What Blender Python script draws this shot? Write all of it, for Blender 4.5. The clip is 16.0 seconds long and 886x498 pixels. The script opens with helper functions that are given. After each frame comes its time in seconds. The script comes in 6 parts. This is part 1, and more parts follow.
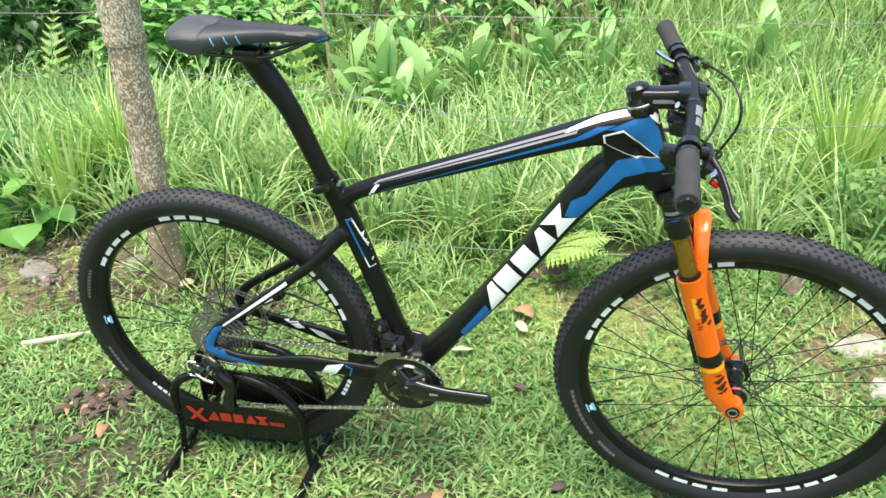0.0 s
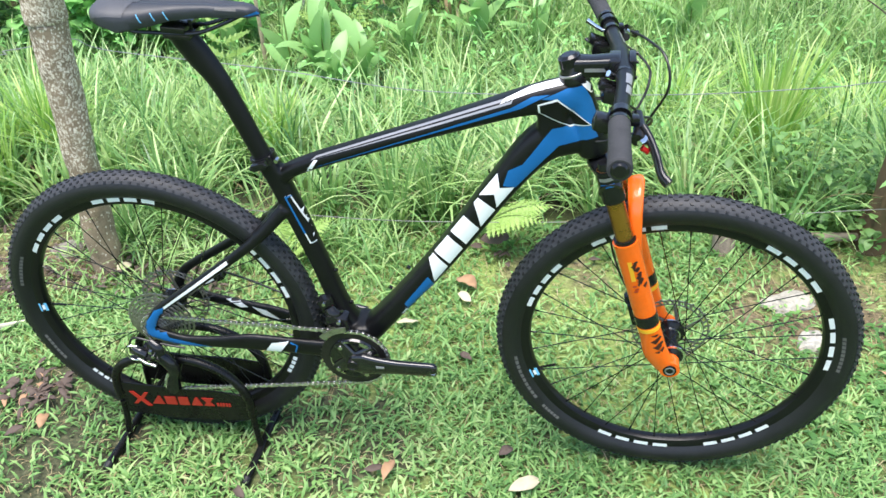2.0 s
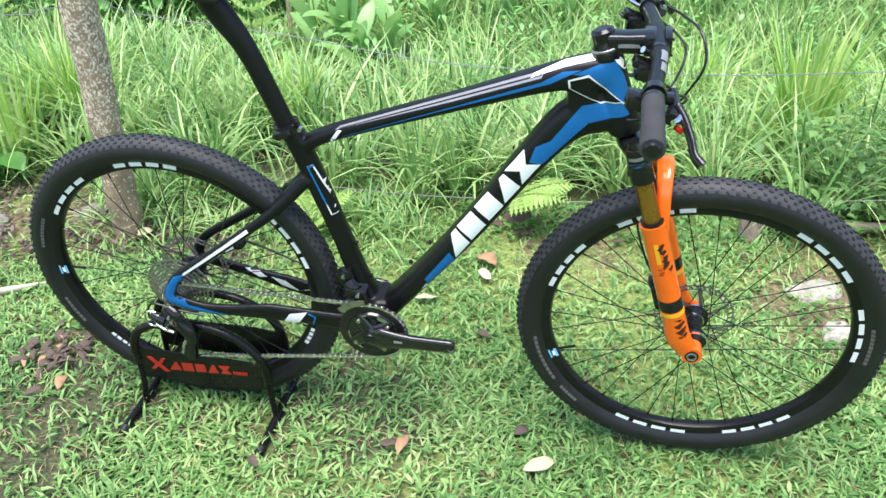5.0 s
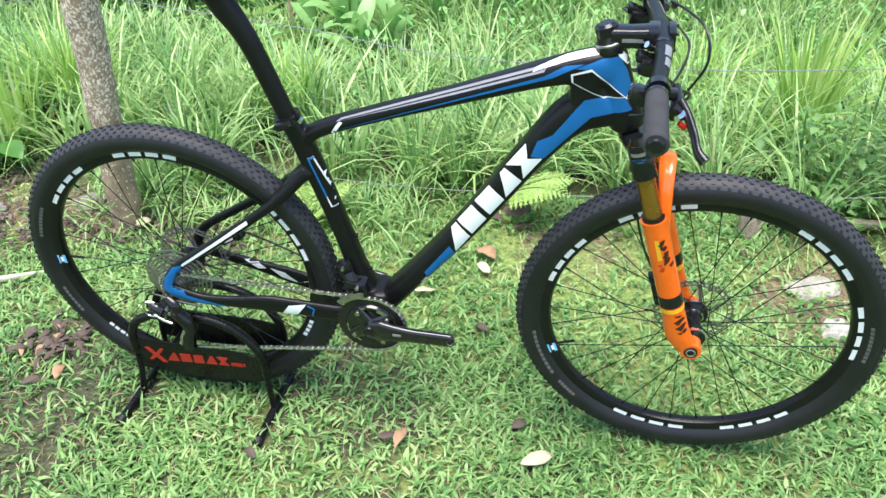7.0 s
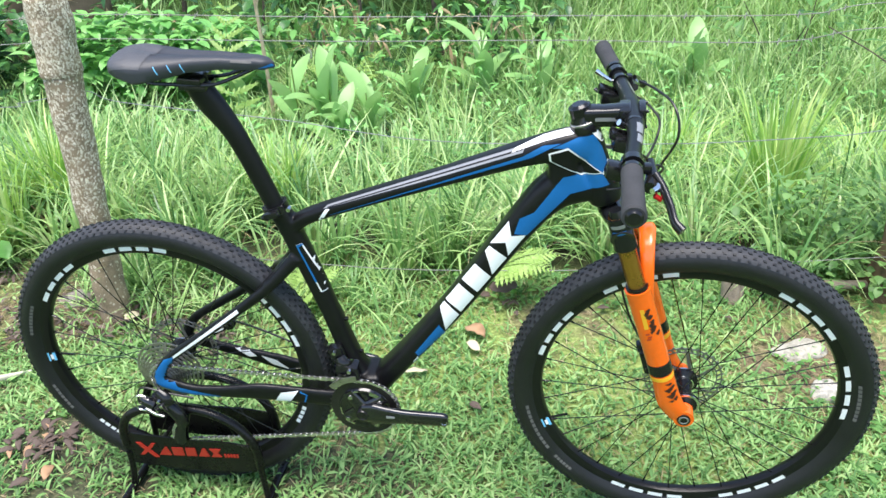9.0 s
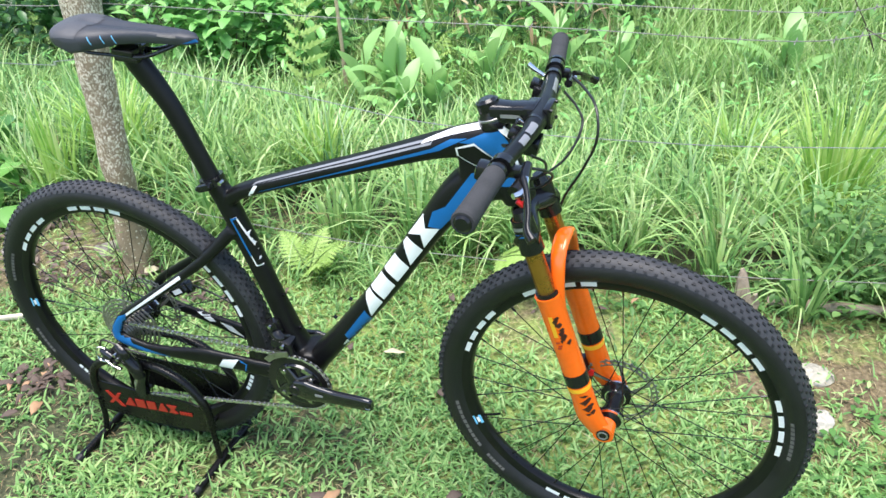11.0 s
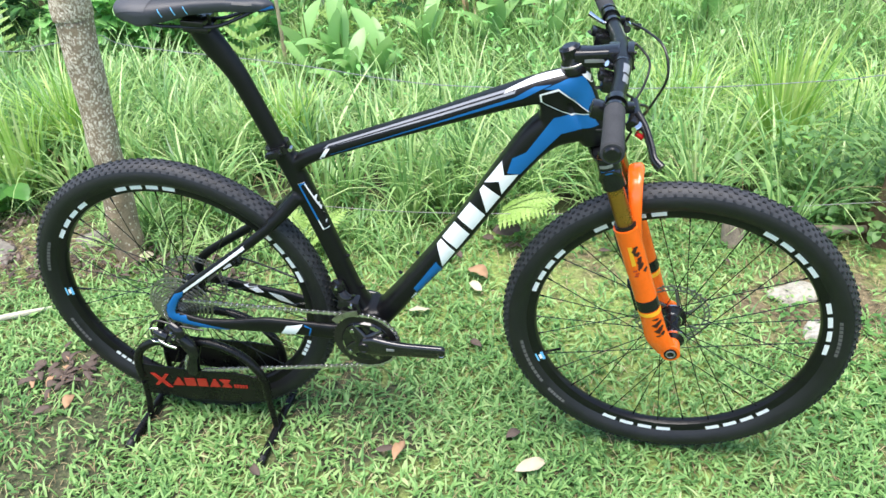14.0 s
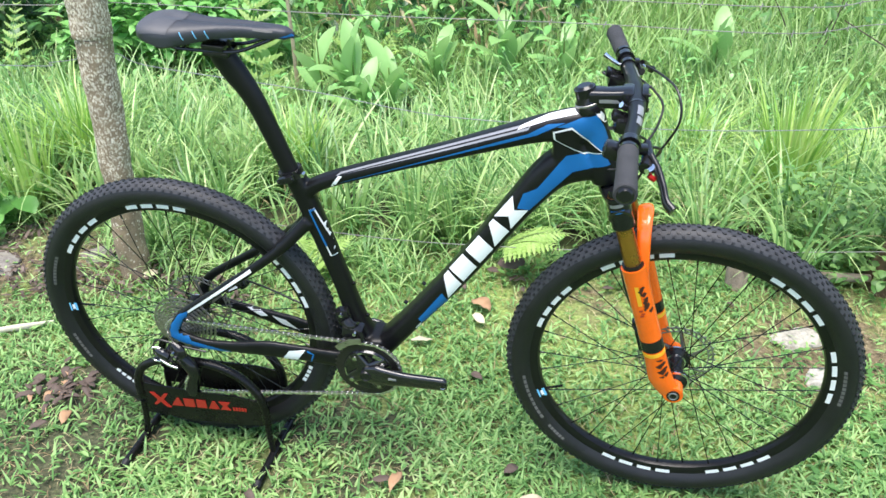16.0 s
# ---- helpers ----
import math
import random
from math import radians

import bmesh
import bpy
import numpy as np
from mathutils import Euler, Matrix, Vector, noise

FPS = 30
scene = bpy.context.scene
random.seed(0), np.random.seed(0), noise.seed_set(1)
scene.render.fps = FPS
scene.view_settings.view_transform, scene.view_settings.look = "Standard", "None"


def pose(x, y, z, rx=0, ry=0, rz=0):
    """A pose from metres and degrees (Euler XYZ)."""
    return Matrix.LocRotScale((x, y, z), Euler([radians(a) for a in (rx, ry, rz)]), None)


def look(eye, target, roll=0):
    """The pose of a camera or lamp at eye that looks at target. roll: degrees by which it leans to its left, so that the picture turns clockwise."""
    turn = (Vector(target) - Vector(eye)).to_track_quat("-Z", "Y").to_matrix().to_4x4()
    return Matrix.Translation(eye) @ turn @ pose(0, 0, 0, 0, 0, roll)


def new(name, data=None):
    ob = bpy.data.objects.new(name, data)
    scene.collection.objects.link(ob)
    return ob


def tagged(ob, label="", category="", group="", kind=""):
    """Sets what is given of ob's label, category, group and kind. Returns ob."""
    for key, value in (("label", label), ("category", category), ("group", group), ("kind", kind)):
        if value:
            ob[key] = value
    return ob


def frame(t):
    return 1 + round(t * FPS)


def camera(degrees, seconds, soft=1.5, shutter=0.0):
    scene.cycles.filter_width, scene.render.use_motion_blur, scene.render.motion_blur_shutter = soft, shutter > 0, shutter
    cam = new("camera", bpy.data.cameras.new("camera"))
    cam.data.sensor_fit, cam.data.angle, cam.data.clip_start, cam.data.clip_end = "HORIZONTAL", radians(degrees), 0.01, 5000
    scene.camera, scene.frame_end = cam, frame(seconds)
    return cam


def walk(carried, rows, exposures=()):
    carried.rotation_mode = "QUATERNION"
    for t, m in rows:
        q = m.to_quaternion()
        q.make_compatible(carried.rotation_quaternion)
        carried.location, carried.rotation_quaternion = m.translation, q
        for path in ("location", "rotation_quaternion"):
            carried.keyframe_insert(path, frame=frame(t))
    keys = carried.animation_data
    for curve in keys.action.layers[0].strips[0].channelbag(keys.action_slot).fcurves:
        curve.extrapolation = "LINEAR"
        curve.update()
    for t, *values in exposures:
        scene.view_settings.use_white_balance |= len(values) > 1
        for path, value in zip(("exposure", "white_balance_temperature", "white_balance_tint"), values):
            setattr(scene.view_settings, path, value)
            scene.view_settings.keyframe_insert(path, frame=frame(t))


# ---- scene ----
cam = camera(57.7, 16.0)
PATH = [
    (0, (0.869, -1.306, 1.483), (0.422, 0.334, 0.429), -2.7),
    (0.5, (0.865, -1.319, 1.49), (0.526, 0.395, 0.517), -1.2),
    (1, (0.875, -1.323, 1.49), (0.581, 0.368, 0.464), -1.5),
    (1.5, (0.872, -1.323, 1.49), (0.557, 0.318, 0.392), -1.5),
    (2, (0.874, -1.316, 1.488), (0.572, 0.317, 0.373), -2.2),
    (2.5, (0.871, -1.316, 1.48), (0.573, 0.323, 0.374), -1.1),
    (3, (0.873, -1.316, 1.482), (0.553, 0.317, 0.372), -0.8),
    (3.5, (0.873, -1.316, 1.481), (0.539, 0.313, 0.37), -1.4),
    (4, (0.869, -1.31, 1.48), (0.491, 0.299, 0.355), -2.0),
    (4.5, (0.864, -1.304, 1.477), (0.495, 0.287, 0.323), -2.0),
    (5, (0.865, -1.299, 1.474), (0.521, 0.292, 0.312), -1.2),
    (7.3, (0.859, -1.294, 1.474), (0.529, 0.284, 0.289), -0.3),
    (7.5, (0.859, -1.293, 1.473), (0.55, 0.285, 0.284), 0.2),
    (8, (0.863, -1.291, 1.478), (0.552, 0.341, 0.366), -1.1),
    (8.5, (0.858, -1.31, 1.487), (0.536, 0.375, 0.46), -1.9),
    (9, (0.859, -1.32, 1.487), (0.542, 0.376, 0.476), -2.4),
    (9.2, (0.862, -1.317, 1.487), (0.549, 0.376, 0.471), -2.1),
    (11.3, (1.241, -1.188, 1.486), (0.56, 0.362, 0.42), -4.9),
    (11.5, (1.236, -1.193, 1.481), (0.528, 0.336, 0.404), -6.5),
    (12, (1.121, -1.25, 1.484), (0.449, 0.291, 0.401), -6.0),
    (12.5, (0.957, -1.358, 1.494), (0.421, 0.25, 0.431), -7.2),
    (13, (0.919, -1.374, 1.493), (0.449, 0.228, 0.393), -4.7),
    (13.5, (0.91, -1.375, 1.501), (0.515, 0.24, 0.389), -3.2),
    (14, (0.912, -1.374, 1.497), (0.559, 0.248, 0.383), -3.0),
    (14.5, (0.917, -1.373, 1.499), (0.605, 0.25, 0.373), -2.3),
    (15, (0.918, -1.371, 1.499), (0.637, 0.253, 0.366), -2.4),
    (15.5, (0.912, -1.366, 1.501), (0.607, 0.267, 0.387), -0.9),
    (16, (0.898, -1.377, 1.504), (0.538, 0.284, 0.45), -0.5),
]
walk(cam, [(t, look(eye, target, roll)) for t, eye, target, roll in PATH],
     [(0, 1.25, 7300, 7), (0.5, 1.25, 7050, 8.5), (1.0, 1.25, 6500, 10), (16, 1.25, 6500, 10)])

# ---- light: a bright overcast sky with a soft sun ----
world = bpy.data.worlds.new("sky")
scene.world = world
world.use_nodes = True
wn, wl = world.node_tree.nodes, world.node_tree.links
sky = wn.new("ShaderNodeTexSky")
sky.sky_type, sky.sun_disc = "NISHITA", False
sky.sun_elevation, sky.sun_rotation = radians(78), radians(197)
sky.air_density, sky.dust_density, sky.ozone_density = 1.0, 1.2, 1.0
wn["Background"].inputs["Strength"].default_value = 0.15
wl.new(sky.outputs["Color"], wn["Background"].inputs["Color"])
sun = new("sun", bpy.data.lights.new("sun", "SUN"))
sun.data.energy, sun.data.angle, sun.data.color = 3.1, radians(42), (1.0, 0.95, 0.91)
sun.matrix_world = look((0.35, -0.35, 3.2), (0.55, 0.3, 0.0))

# ---- materials ----
def shade(name):
    m = bpy.data.materials.new(name)
    m.use_nodes = True
    return m, m.node_tree.nodes, m.node_tree.links, m.node_tree.nodes["Principled BSDF"]


def ramp(n, stops):
    r = n.new("ShaderNodeValToRGB")
    while len(r.color_ramp.elements) < len(stops):
        r.color_ramp.elements.new(0.5)
    for e, (p, c) in zip(r.color_ramp.elements, stops):
        e.position, e.color = p, (*c, 1)
    return r


def noise_tex(n, l, scale, detail=5.0, coord="Object", rough=0.6):
    tc, t = n.new("ShaderNodeTexCoord"), n.new("ShaderNodeTexNoise")
    t.inputs["Scale"].default_value, t.inputs["Detail"].default_value, t.inputs["Roughness"].default_value = scale, detail, rough
    l.new(tc.outputs[coord], t.inputs["Vector"])
    return t


def mat(name, col, rough=0.5, metal=0.0, var=0.12, scale=30, bump=0.0, bscale=300, coat=0.0, col2=None, spec=0.5, wear=0.1):
    """A surface with coarse and fine variation of colour, gloss and relief."""
    m, n, l, b = shade(name)
    c2 = col2 or tuple(max(0, min(1, c * (1 - 2 * var))) for c in col)
    c3 = tuple(min(1, c * (1 + var)) for c in col)
    big, fine = noise_tex(n, l, scale), noise_tex(n, l, scale * 9, 3)
    mix = n.new("ShaderNodeMath")
    mix.operation = "MULTIPLY_ADD"
    mix.inputs[1].default_value, mix.use_clamp = 0.35, True
    l.new(fine.outputs["Fac"], mix.inputs[0])
    sub = n.new("ShaderNodeMath")
    sub.operation = "MULTIPLY"
    sub.inputs[1].default_value = 0.65
    l.new(big.outputs["Fac"], sub.inputs[0])
    l.new(sub.outputs[0], mix.inputs[2])
    r = ramp(n, [(0.3, c2), (0.5, col), (0.72, c3)])
    l.new(mix.outputs[0], r.inputs["Fac"])
    l.new(r.outputs["Color"], b.inputs["Base Color"])
    rr = n.new("ShaderNodeMapRange")
    rr.inputs["To Min"].default_value, rr.inputs["To Max"].default_value = max(0.02, rough - wear), min(1, rough + wear)
    l.new(mix.outputs[0], rr.inputs["Value"])
    l.new(rr.outputs["Result"], b.inputs["Roughness"])
    b.inputs["Metallic"].default_value = metal
    b.inputs["Specular IOR Level"].default_value = spec
    b.inputs["Coat Weight"].default_value = coat
    b.inputs["Coat Roughness"].default_value = 0.12
    if bump:
        bt, bp = noise_tex(n, l, bscale, 4), n.new("ShaderNodeBump")
        bp.inputs["Strength"].default_value, bp.inputs["Distance"].default_value = bump, 0.002
        l.new(bt.outputs["Fac"], bp.inputs["Height"])
        l.new(bp.outputs["Normal"], b.inputs["Normal"])
    return m


def leaf_mat(name, stops, through_light=0.35, rough=0.45, spec=0.4, patch=2.6):
    """Thin leaves that differ one by one and let some light through."""
    m, n, l, b = shade(name)
    geo = n.new("ShaderNodeNewGeometry")
    r = ramp(n, stops)
    big = noise_tex(n, l, patch, 4)
    mixf = n.new("ShaderNodeMath")
    mixf.operation = "MULTIPLY_ADD"
    mixf.inputs[1].default_value, mixf.use_clamp = 0.65, True
    l.new(geo.outputs["Random Per Island"], mixf.inputs[0])
    s = n.new("ShaderNodeMath")
    s.operation = "MULTIPLY_ADD"
    s.inputs[1].default_value, s.inputs[2].default_value = 0.9, -0.28
    l.new(big.outputs["Fac"], s.inputs[0])
    l.new(s.outputs[0], mixf.inputs[2])
    l.new(mixf.outputs[0], r.inputs["Fac"])
    l.new(r.outputs["Color"], b.inputs["Base Color"])
    b.inputs["Roughness"].default_value, b.inputs["Specular IOR Level"].default_value = rough, spec
    tr, mx = n.new("ShaderNodeBsdfTranslucent"), n.new("ShaderNodeMixShader")
    mx.inputs["Fac"].default_value = through_light
    l.new(r.outputs["Color"], tr.inputs["Color"])
    l.new(b.outputs["BSDF"], mx.inputs[1])
    l.new(tr.outputs["BSDF"], mx.inputs[2])
    l.new(mx.outputs["Shader"], n["Material Output"].inputs["Surface"])
    return m


carbon = mat("satin_black_carbon", (0.006, 0.006, 0.0065), 0.36, var=0.2, scale=14, spec=0.24, wear=0.06)
blue_paint = mat("blue_paint", (0.004, 0.115, 0.34), 0.38, var=0.06, scale=20, spec=0.45, wear=0.05)
white_paint = mat("white_paint", (0.8, 0.8, 0.8), 0.4, var=0.03, scale=25)
silver_paint = mat("silver_paint", (0.26, 0.26, 0.265), 0.35, metal=0.35, var=0.06)
orange_paint = mat("orange_paint", (0.92, 0.135, 0.006), 0.24, var=0.05, scale=18, coat=0.5, wear=0.05)
yellow_paint = mat("yellow_paint", (0.85, 0.42, 0.02), 0.35, var=0.05)
gold = mat("gold_anodised", (0.42, 0.2, 0.045), 0.28, metal=0.85, var=0.08, scale=40, wear=0.06)
rubber = mat("tyre_rubber", (0.0095, 0.0095, 0.0108), 0.46, var=0.25, scale=12, bump=0.25, bscale=500, spec=0.42)
tread_rubber = mat("tread_rubber", (0.013, 0.0135, 0.015), 0.5, var=0.3, scale=40, spec=0.35)
# dust grey, with the sky's sheen on the crown put into the colour
dust_sheen_rubber = mat("dust_sheen_rubber", (0.03, 0.031, 0.035), 0.6, var=0.3, scale=30, spec=0.4)
grip_rubber = mat("grip_rubber", (0.04, 0.04, 0.042), 0.8, var=0.2, scale=40, bump=0.6, bscale=700, spec=0.3)
rim_black = mat("rim_black", (0.006, 0.006, 0.0065), 0.3, var=0.2, scale=20, spec=0.3)
gloss_black = mat("gloss_black", (0.008, 0.008, 0.009), 0.12, metal=0.1, var=0.15, scale=30, coat=0.35, wear=0.05)
alloy_black = mat("black_alloy", (0.012, 0.012, 0.013), 0.2, metal=0.3, var=0.2, scale=40)
steel = mat("bright_steel", (0.5, 0.5, 0.5), 0.25, metal=1.0, var=0.12, scale=60)
hub_gloss = mat("hub_gloss", (0.012, 0.012, 0.013), 0.22, metal=0.4, var=0.2, scale=60)
script_ink = mat("script_ink", (0.045, 0.008, 0.006), 0.4, var=0.1, scale=40)
red_ink = mat("red_ink", (0.42, 0.03, 0.01), 0.4, var=0.1, scale=40)
disc_steel = mat("disc_steel", (0.3, 0.29, 0.27), 0.42, metal=0.8, var=0.2, scale=90)
chain_steel = mat("chain_steel", (0.55, 0.54, 0.52), 0.24, metal=0.9, var=0.25, scale=120)
cassette_steel = mat("cassette_steel", (0.36, 0.345, 0.32), 0.3, metal=0.9, var=0.2, scale=80)
chrome = mat("chrome", (0.75, 0.75, 0.76), 0.1, metal=1.0, var=0.04)
red_paint = mat("red_paint", (0.34, 0.018, 0.01), 0.45, var=0.08)
bright_red = mat("red_anodised", (0.6, 0.02, 0.02), 0.3, metal=0.5, var=0.06)
sticker_blue = mat("sticker_blue", (0.16, 0.5, 0.8), 0.45, var=0.08)
sidewall_grey = mat("sidewall_grey", (0.11, 0.105, 0.1), 0.7, var=0.15)
stand_black = mat("stand_black", (0.005, 0.005, 0.005), 0.28, var=0.25, scale=15, spec=0.25)
saddle_grey = mat("saddle_grey", (0.055, 0.056, 0.062), 0.55, var=0.1, scale=60, bump=0.2, bscale=900)
saddle_black = mat("saddle_black", (0.024, 0.026, 0.032), 0.5, var=0.1, scale=60, bump=0.2, bscale=900)
cable_black = mat("cable_black", (0.01, 0.01, 0.01), 0.4)
wire_metal = mat("wire_galvanised", (0.3, 0.3, 0.29), 0.45, metal=0.7, var=0.25, scale=60)

# ---- mesh helpers ----
def part(name, bm, material, parent=None, label="", smooth=True):
    """Links a bmesh as one mesh object under a thing or part."""
    me = bpy.data.meshes.new(name)
    bmesh.ops.recalc_face_normals(bm, faces=bm.faces)
    bm.to_mesh(me)
    bm.free()
    if smooth:
        me.polygons.foreach_set("use_smooth", [True] * len(me.polygons))
        me.set_sharp_from_angle(angle=radians(38))
    me.materials.append(material)
    ob = new(name, me)
    ob.parent = parent
    if label:
        ob["label"] = label
    return ob


def thing(name, label, category, group="", at=(0, 0, 0)):
    ob = new(name)
    ob.location = at
    return tagged(ob, label, category, group)


def spline(pts, per=6):
    """A smooth line of points through the given ones."""
    p = [Vector(q) for q in pts]
    p = [p[0] * 2 - p[1]] + p + [p[-1] * 2 - p[-2]]
    out = []
    for i in range(1, len(p) - 2):
        a, b, c, d = p[i - 1:i + 3]
        for k in range(per):
            t = k / per
            out.append(0.5 * (2 * b + (c - a) * t + (2 * a - 5 * b + 4 * c - d) * t * t + (3 * b - a - 3 * c + d) * t ** 3))
    return out + [p[-2]]


def lerp_list(vals, n):
    vals = list(vals) if isinstance(vals, (tuple, list)) else [vals, vals]
    return np.interp(np.linspace(0, 1, n), np.linspace(0, 1, len(vals)), vals)


def tube(bm, pts, a, b=None, n=12, up=(0, 1, 0), power=2.0, smooth_path=True, caps=True, per=6):
    """A tube along pts: half height a (across up), half width b (along up); power above 2 makes it boxier."""
    path = spline(pts, per) if smooth_path and len(pts) > 2 else [Vector(q) for q in pts]
    A, B = lerp_list(a, len(path)), lerp_list(a if b is None else b, len(path))
    rings, up = [], Vector(up)
    for i, c in enumerate(path):
        t = (path[min(i + 1, len(path) - 1)] - path[max(i - 1, 0)]).normalized()
        s = t.cross(up)
        s = s.normalized() if s.length > 1e-6 else t.orthogonal().normalized()
        u = s.cross(t).normalized()
        ring = []
        for k in range(n):
            w = 2 * math.pi * k / n
            cw, sw = math.cos(w), math.sin(w)
            ring.append(bm.verts.new(c + s * (A[i] * math.copysign(abs(cw) ** (2 / power), cw)) + u * (B[i] * math.copysign(abs(sw) ** (2 / power), sw))))
        rings.append(ring)
    for r, q in zip(rings, rings[1:]):
        for k in range(n):
            bm.faces.new((r[k], r[(k + 1) % n], q[(k + 1) % n], q[k]))
    if caps:
        bm.faces.new(rings[0])
        bm.faces.new(rings[-1])
    return bm


def lathe(bm, profile, centre=(0, 0, 0), axis="y", n=48, start=0.0, end=360.0):
    """Turns (radius, along) pairs round an axis through centre."""
    full = abs(end - start) > 359.9
    c, rings = Vector(centre), []
    for k in range(n if full else n + 1):
        w = radians(start + (end - start) * k / n)
        ring = []
        for r, h in profile:
            v = {"y": (r * math.cos(w), h, r * math.sin(w)), "z": (r * math.cos(w), r * math.sin(w), h), "x": (h, r * math.cos(w), r * math.sin(w))}[axis]
            ring.append(bm.verts.new(c + Vector(v)))
        rings.append(ring)
    pairs = list(zip(rings, rings[1:])) + ([(rings[-1], rings[0])] if full else [])
    for r, q in pairs:
        for k in range(len(profile) - 1):
            bm.faces.new((r[k], r[k + 1], q[k + 1], q[k]))
    return bm


def ring_profile(r0, r1, h0, h1):
    """A closed rectangular profile for lathe()."""
    return [(r0, h0), (r1, h0), (r1, h1), (r0, h1), (r0, h0)]


def block(bm, size, m=None, bevel=0.0):
    ret = bmesh.ops.create_cube(bm, size=1, matrix=(m or Matrix()) @ Matrix.Diagonal((*size, 1)))
    if bevel:
        edges = {e for v in ret["verts"] for e in v.link_edges}
        bmesh.ops.bevel(bm, geom=list(edges), offset=bevel, segments=2, affect="EDGES", profile=0.6)
    return bm


def slab(bm, outline, y0, y1):
    """A flat plate: an outline of (x, z) between two y."""
    a = [bm.verts.new((x, y0, z)) for x, z in outline]
    b = [bm.verts.new((x, y1, z)) for x, z in outline]
    bm.faces.new(a)
    bm.faces.new(b[::-1])
    for i in range(len(a)):
        j = (i + 1) % len(a)
        bm.faces.new((a[i], b[i], b[j], a[j]))
    return bm


def fresh():
    return bmesh.new()

# ---- the ground: a lawn that dips behind the fence and climbs to the wood ----
def ground_z(x, y):
    """Height of the ground; works on numbers and arrays."""
    x, y = np.asarray(x, float), np.asarray(y, float)
    dip = -0.34 * np.clip((y - 0.95) / 1.7, 0, 1) ** 1.2
    bank = 0.34 * np.clip(y - 4.2, 0, 14)
    bumps = 0.006 * np.sin(5.1 * x + 1.3 * y) + 0.006 * np.sin(3.3 * y - 2.2 * x + 1.0)
    bumps = bumps * np.clip(1.5 - np.abs(y) * 0.1, 0, 1)
    return dip + bank + bumps


def lines(near, far, step):
    a = list(np.arange(-near, near + step / 2, step))
    w, v = step, near
    while v < far:
        w *= 1.35
        v += w
        a = [-v] + a + [v]
    return np.array(a)


def ground_sheet():
    gx, gy = lines(4.0, 400, 0.05), lines(5.0, 400, 0.05)
    X, Y = np.meshgrid(gx, gy)
    rough = 0.004 * (np.random.rand(*X.shape) - 0.5) * (np.abs(X) < 4) * (np.abs(Y) < 5)
    co = np.stack([X, Y, ground_z(X, Y) + rough], -1).reshape(-1, 3)
    w = len(gx)
    i = (np.arange(len(gy) - 1)[:, None] * w + np.arange(w - 1)[None]).reshape(-1)
    quads = np.stack([i, i + 1, i + 1 + w, i + w], -1)
    return mesh_from(co, quads)


def mesh_from(co, faces, name="mesh"):
    """A mesh from arrays of places and faces with equal corner counts."""
    me = bpy.data.meshes.new(name)
    k = faces.shape[1]
    me.vertices.add(len(co))
    me.vertices.foreach_set("co", np.ascontiguousarray(co, np.float32).ravel())
    me.loops.add(faces.size)
    me.loops.foreach_set("vertex_index", np.ascontiguousarray(faces, np.int32).ravel())
    me.polygons.add(len(faces))
    me.polygons.foreach_set("loop_start", np.arange(0, faces.size, k, dtype=np.int32))
    me.polygons.foreach_set("loop_total", np.full(len(faces), k, np.int32))
    me.polygons.foreach_set("use_smooth", np.ones(len(faces), bool))
    me.update(calc_edges=True)
    return me


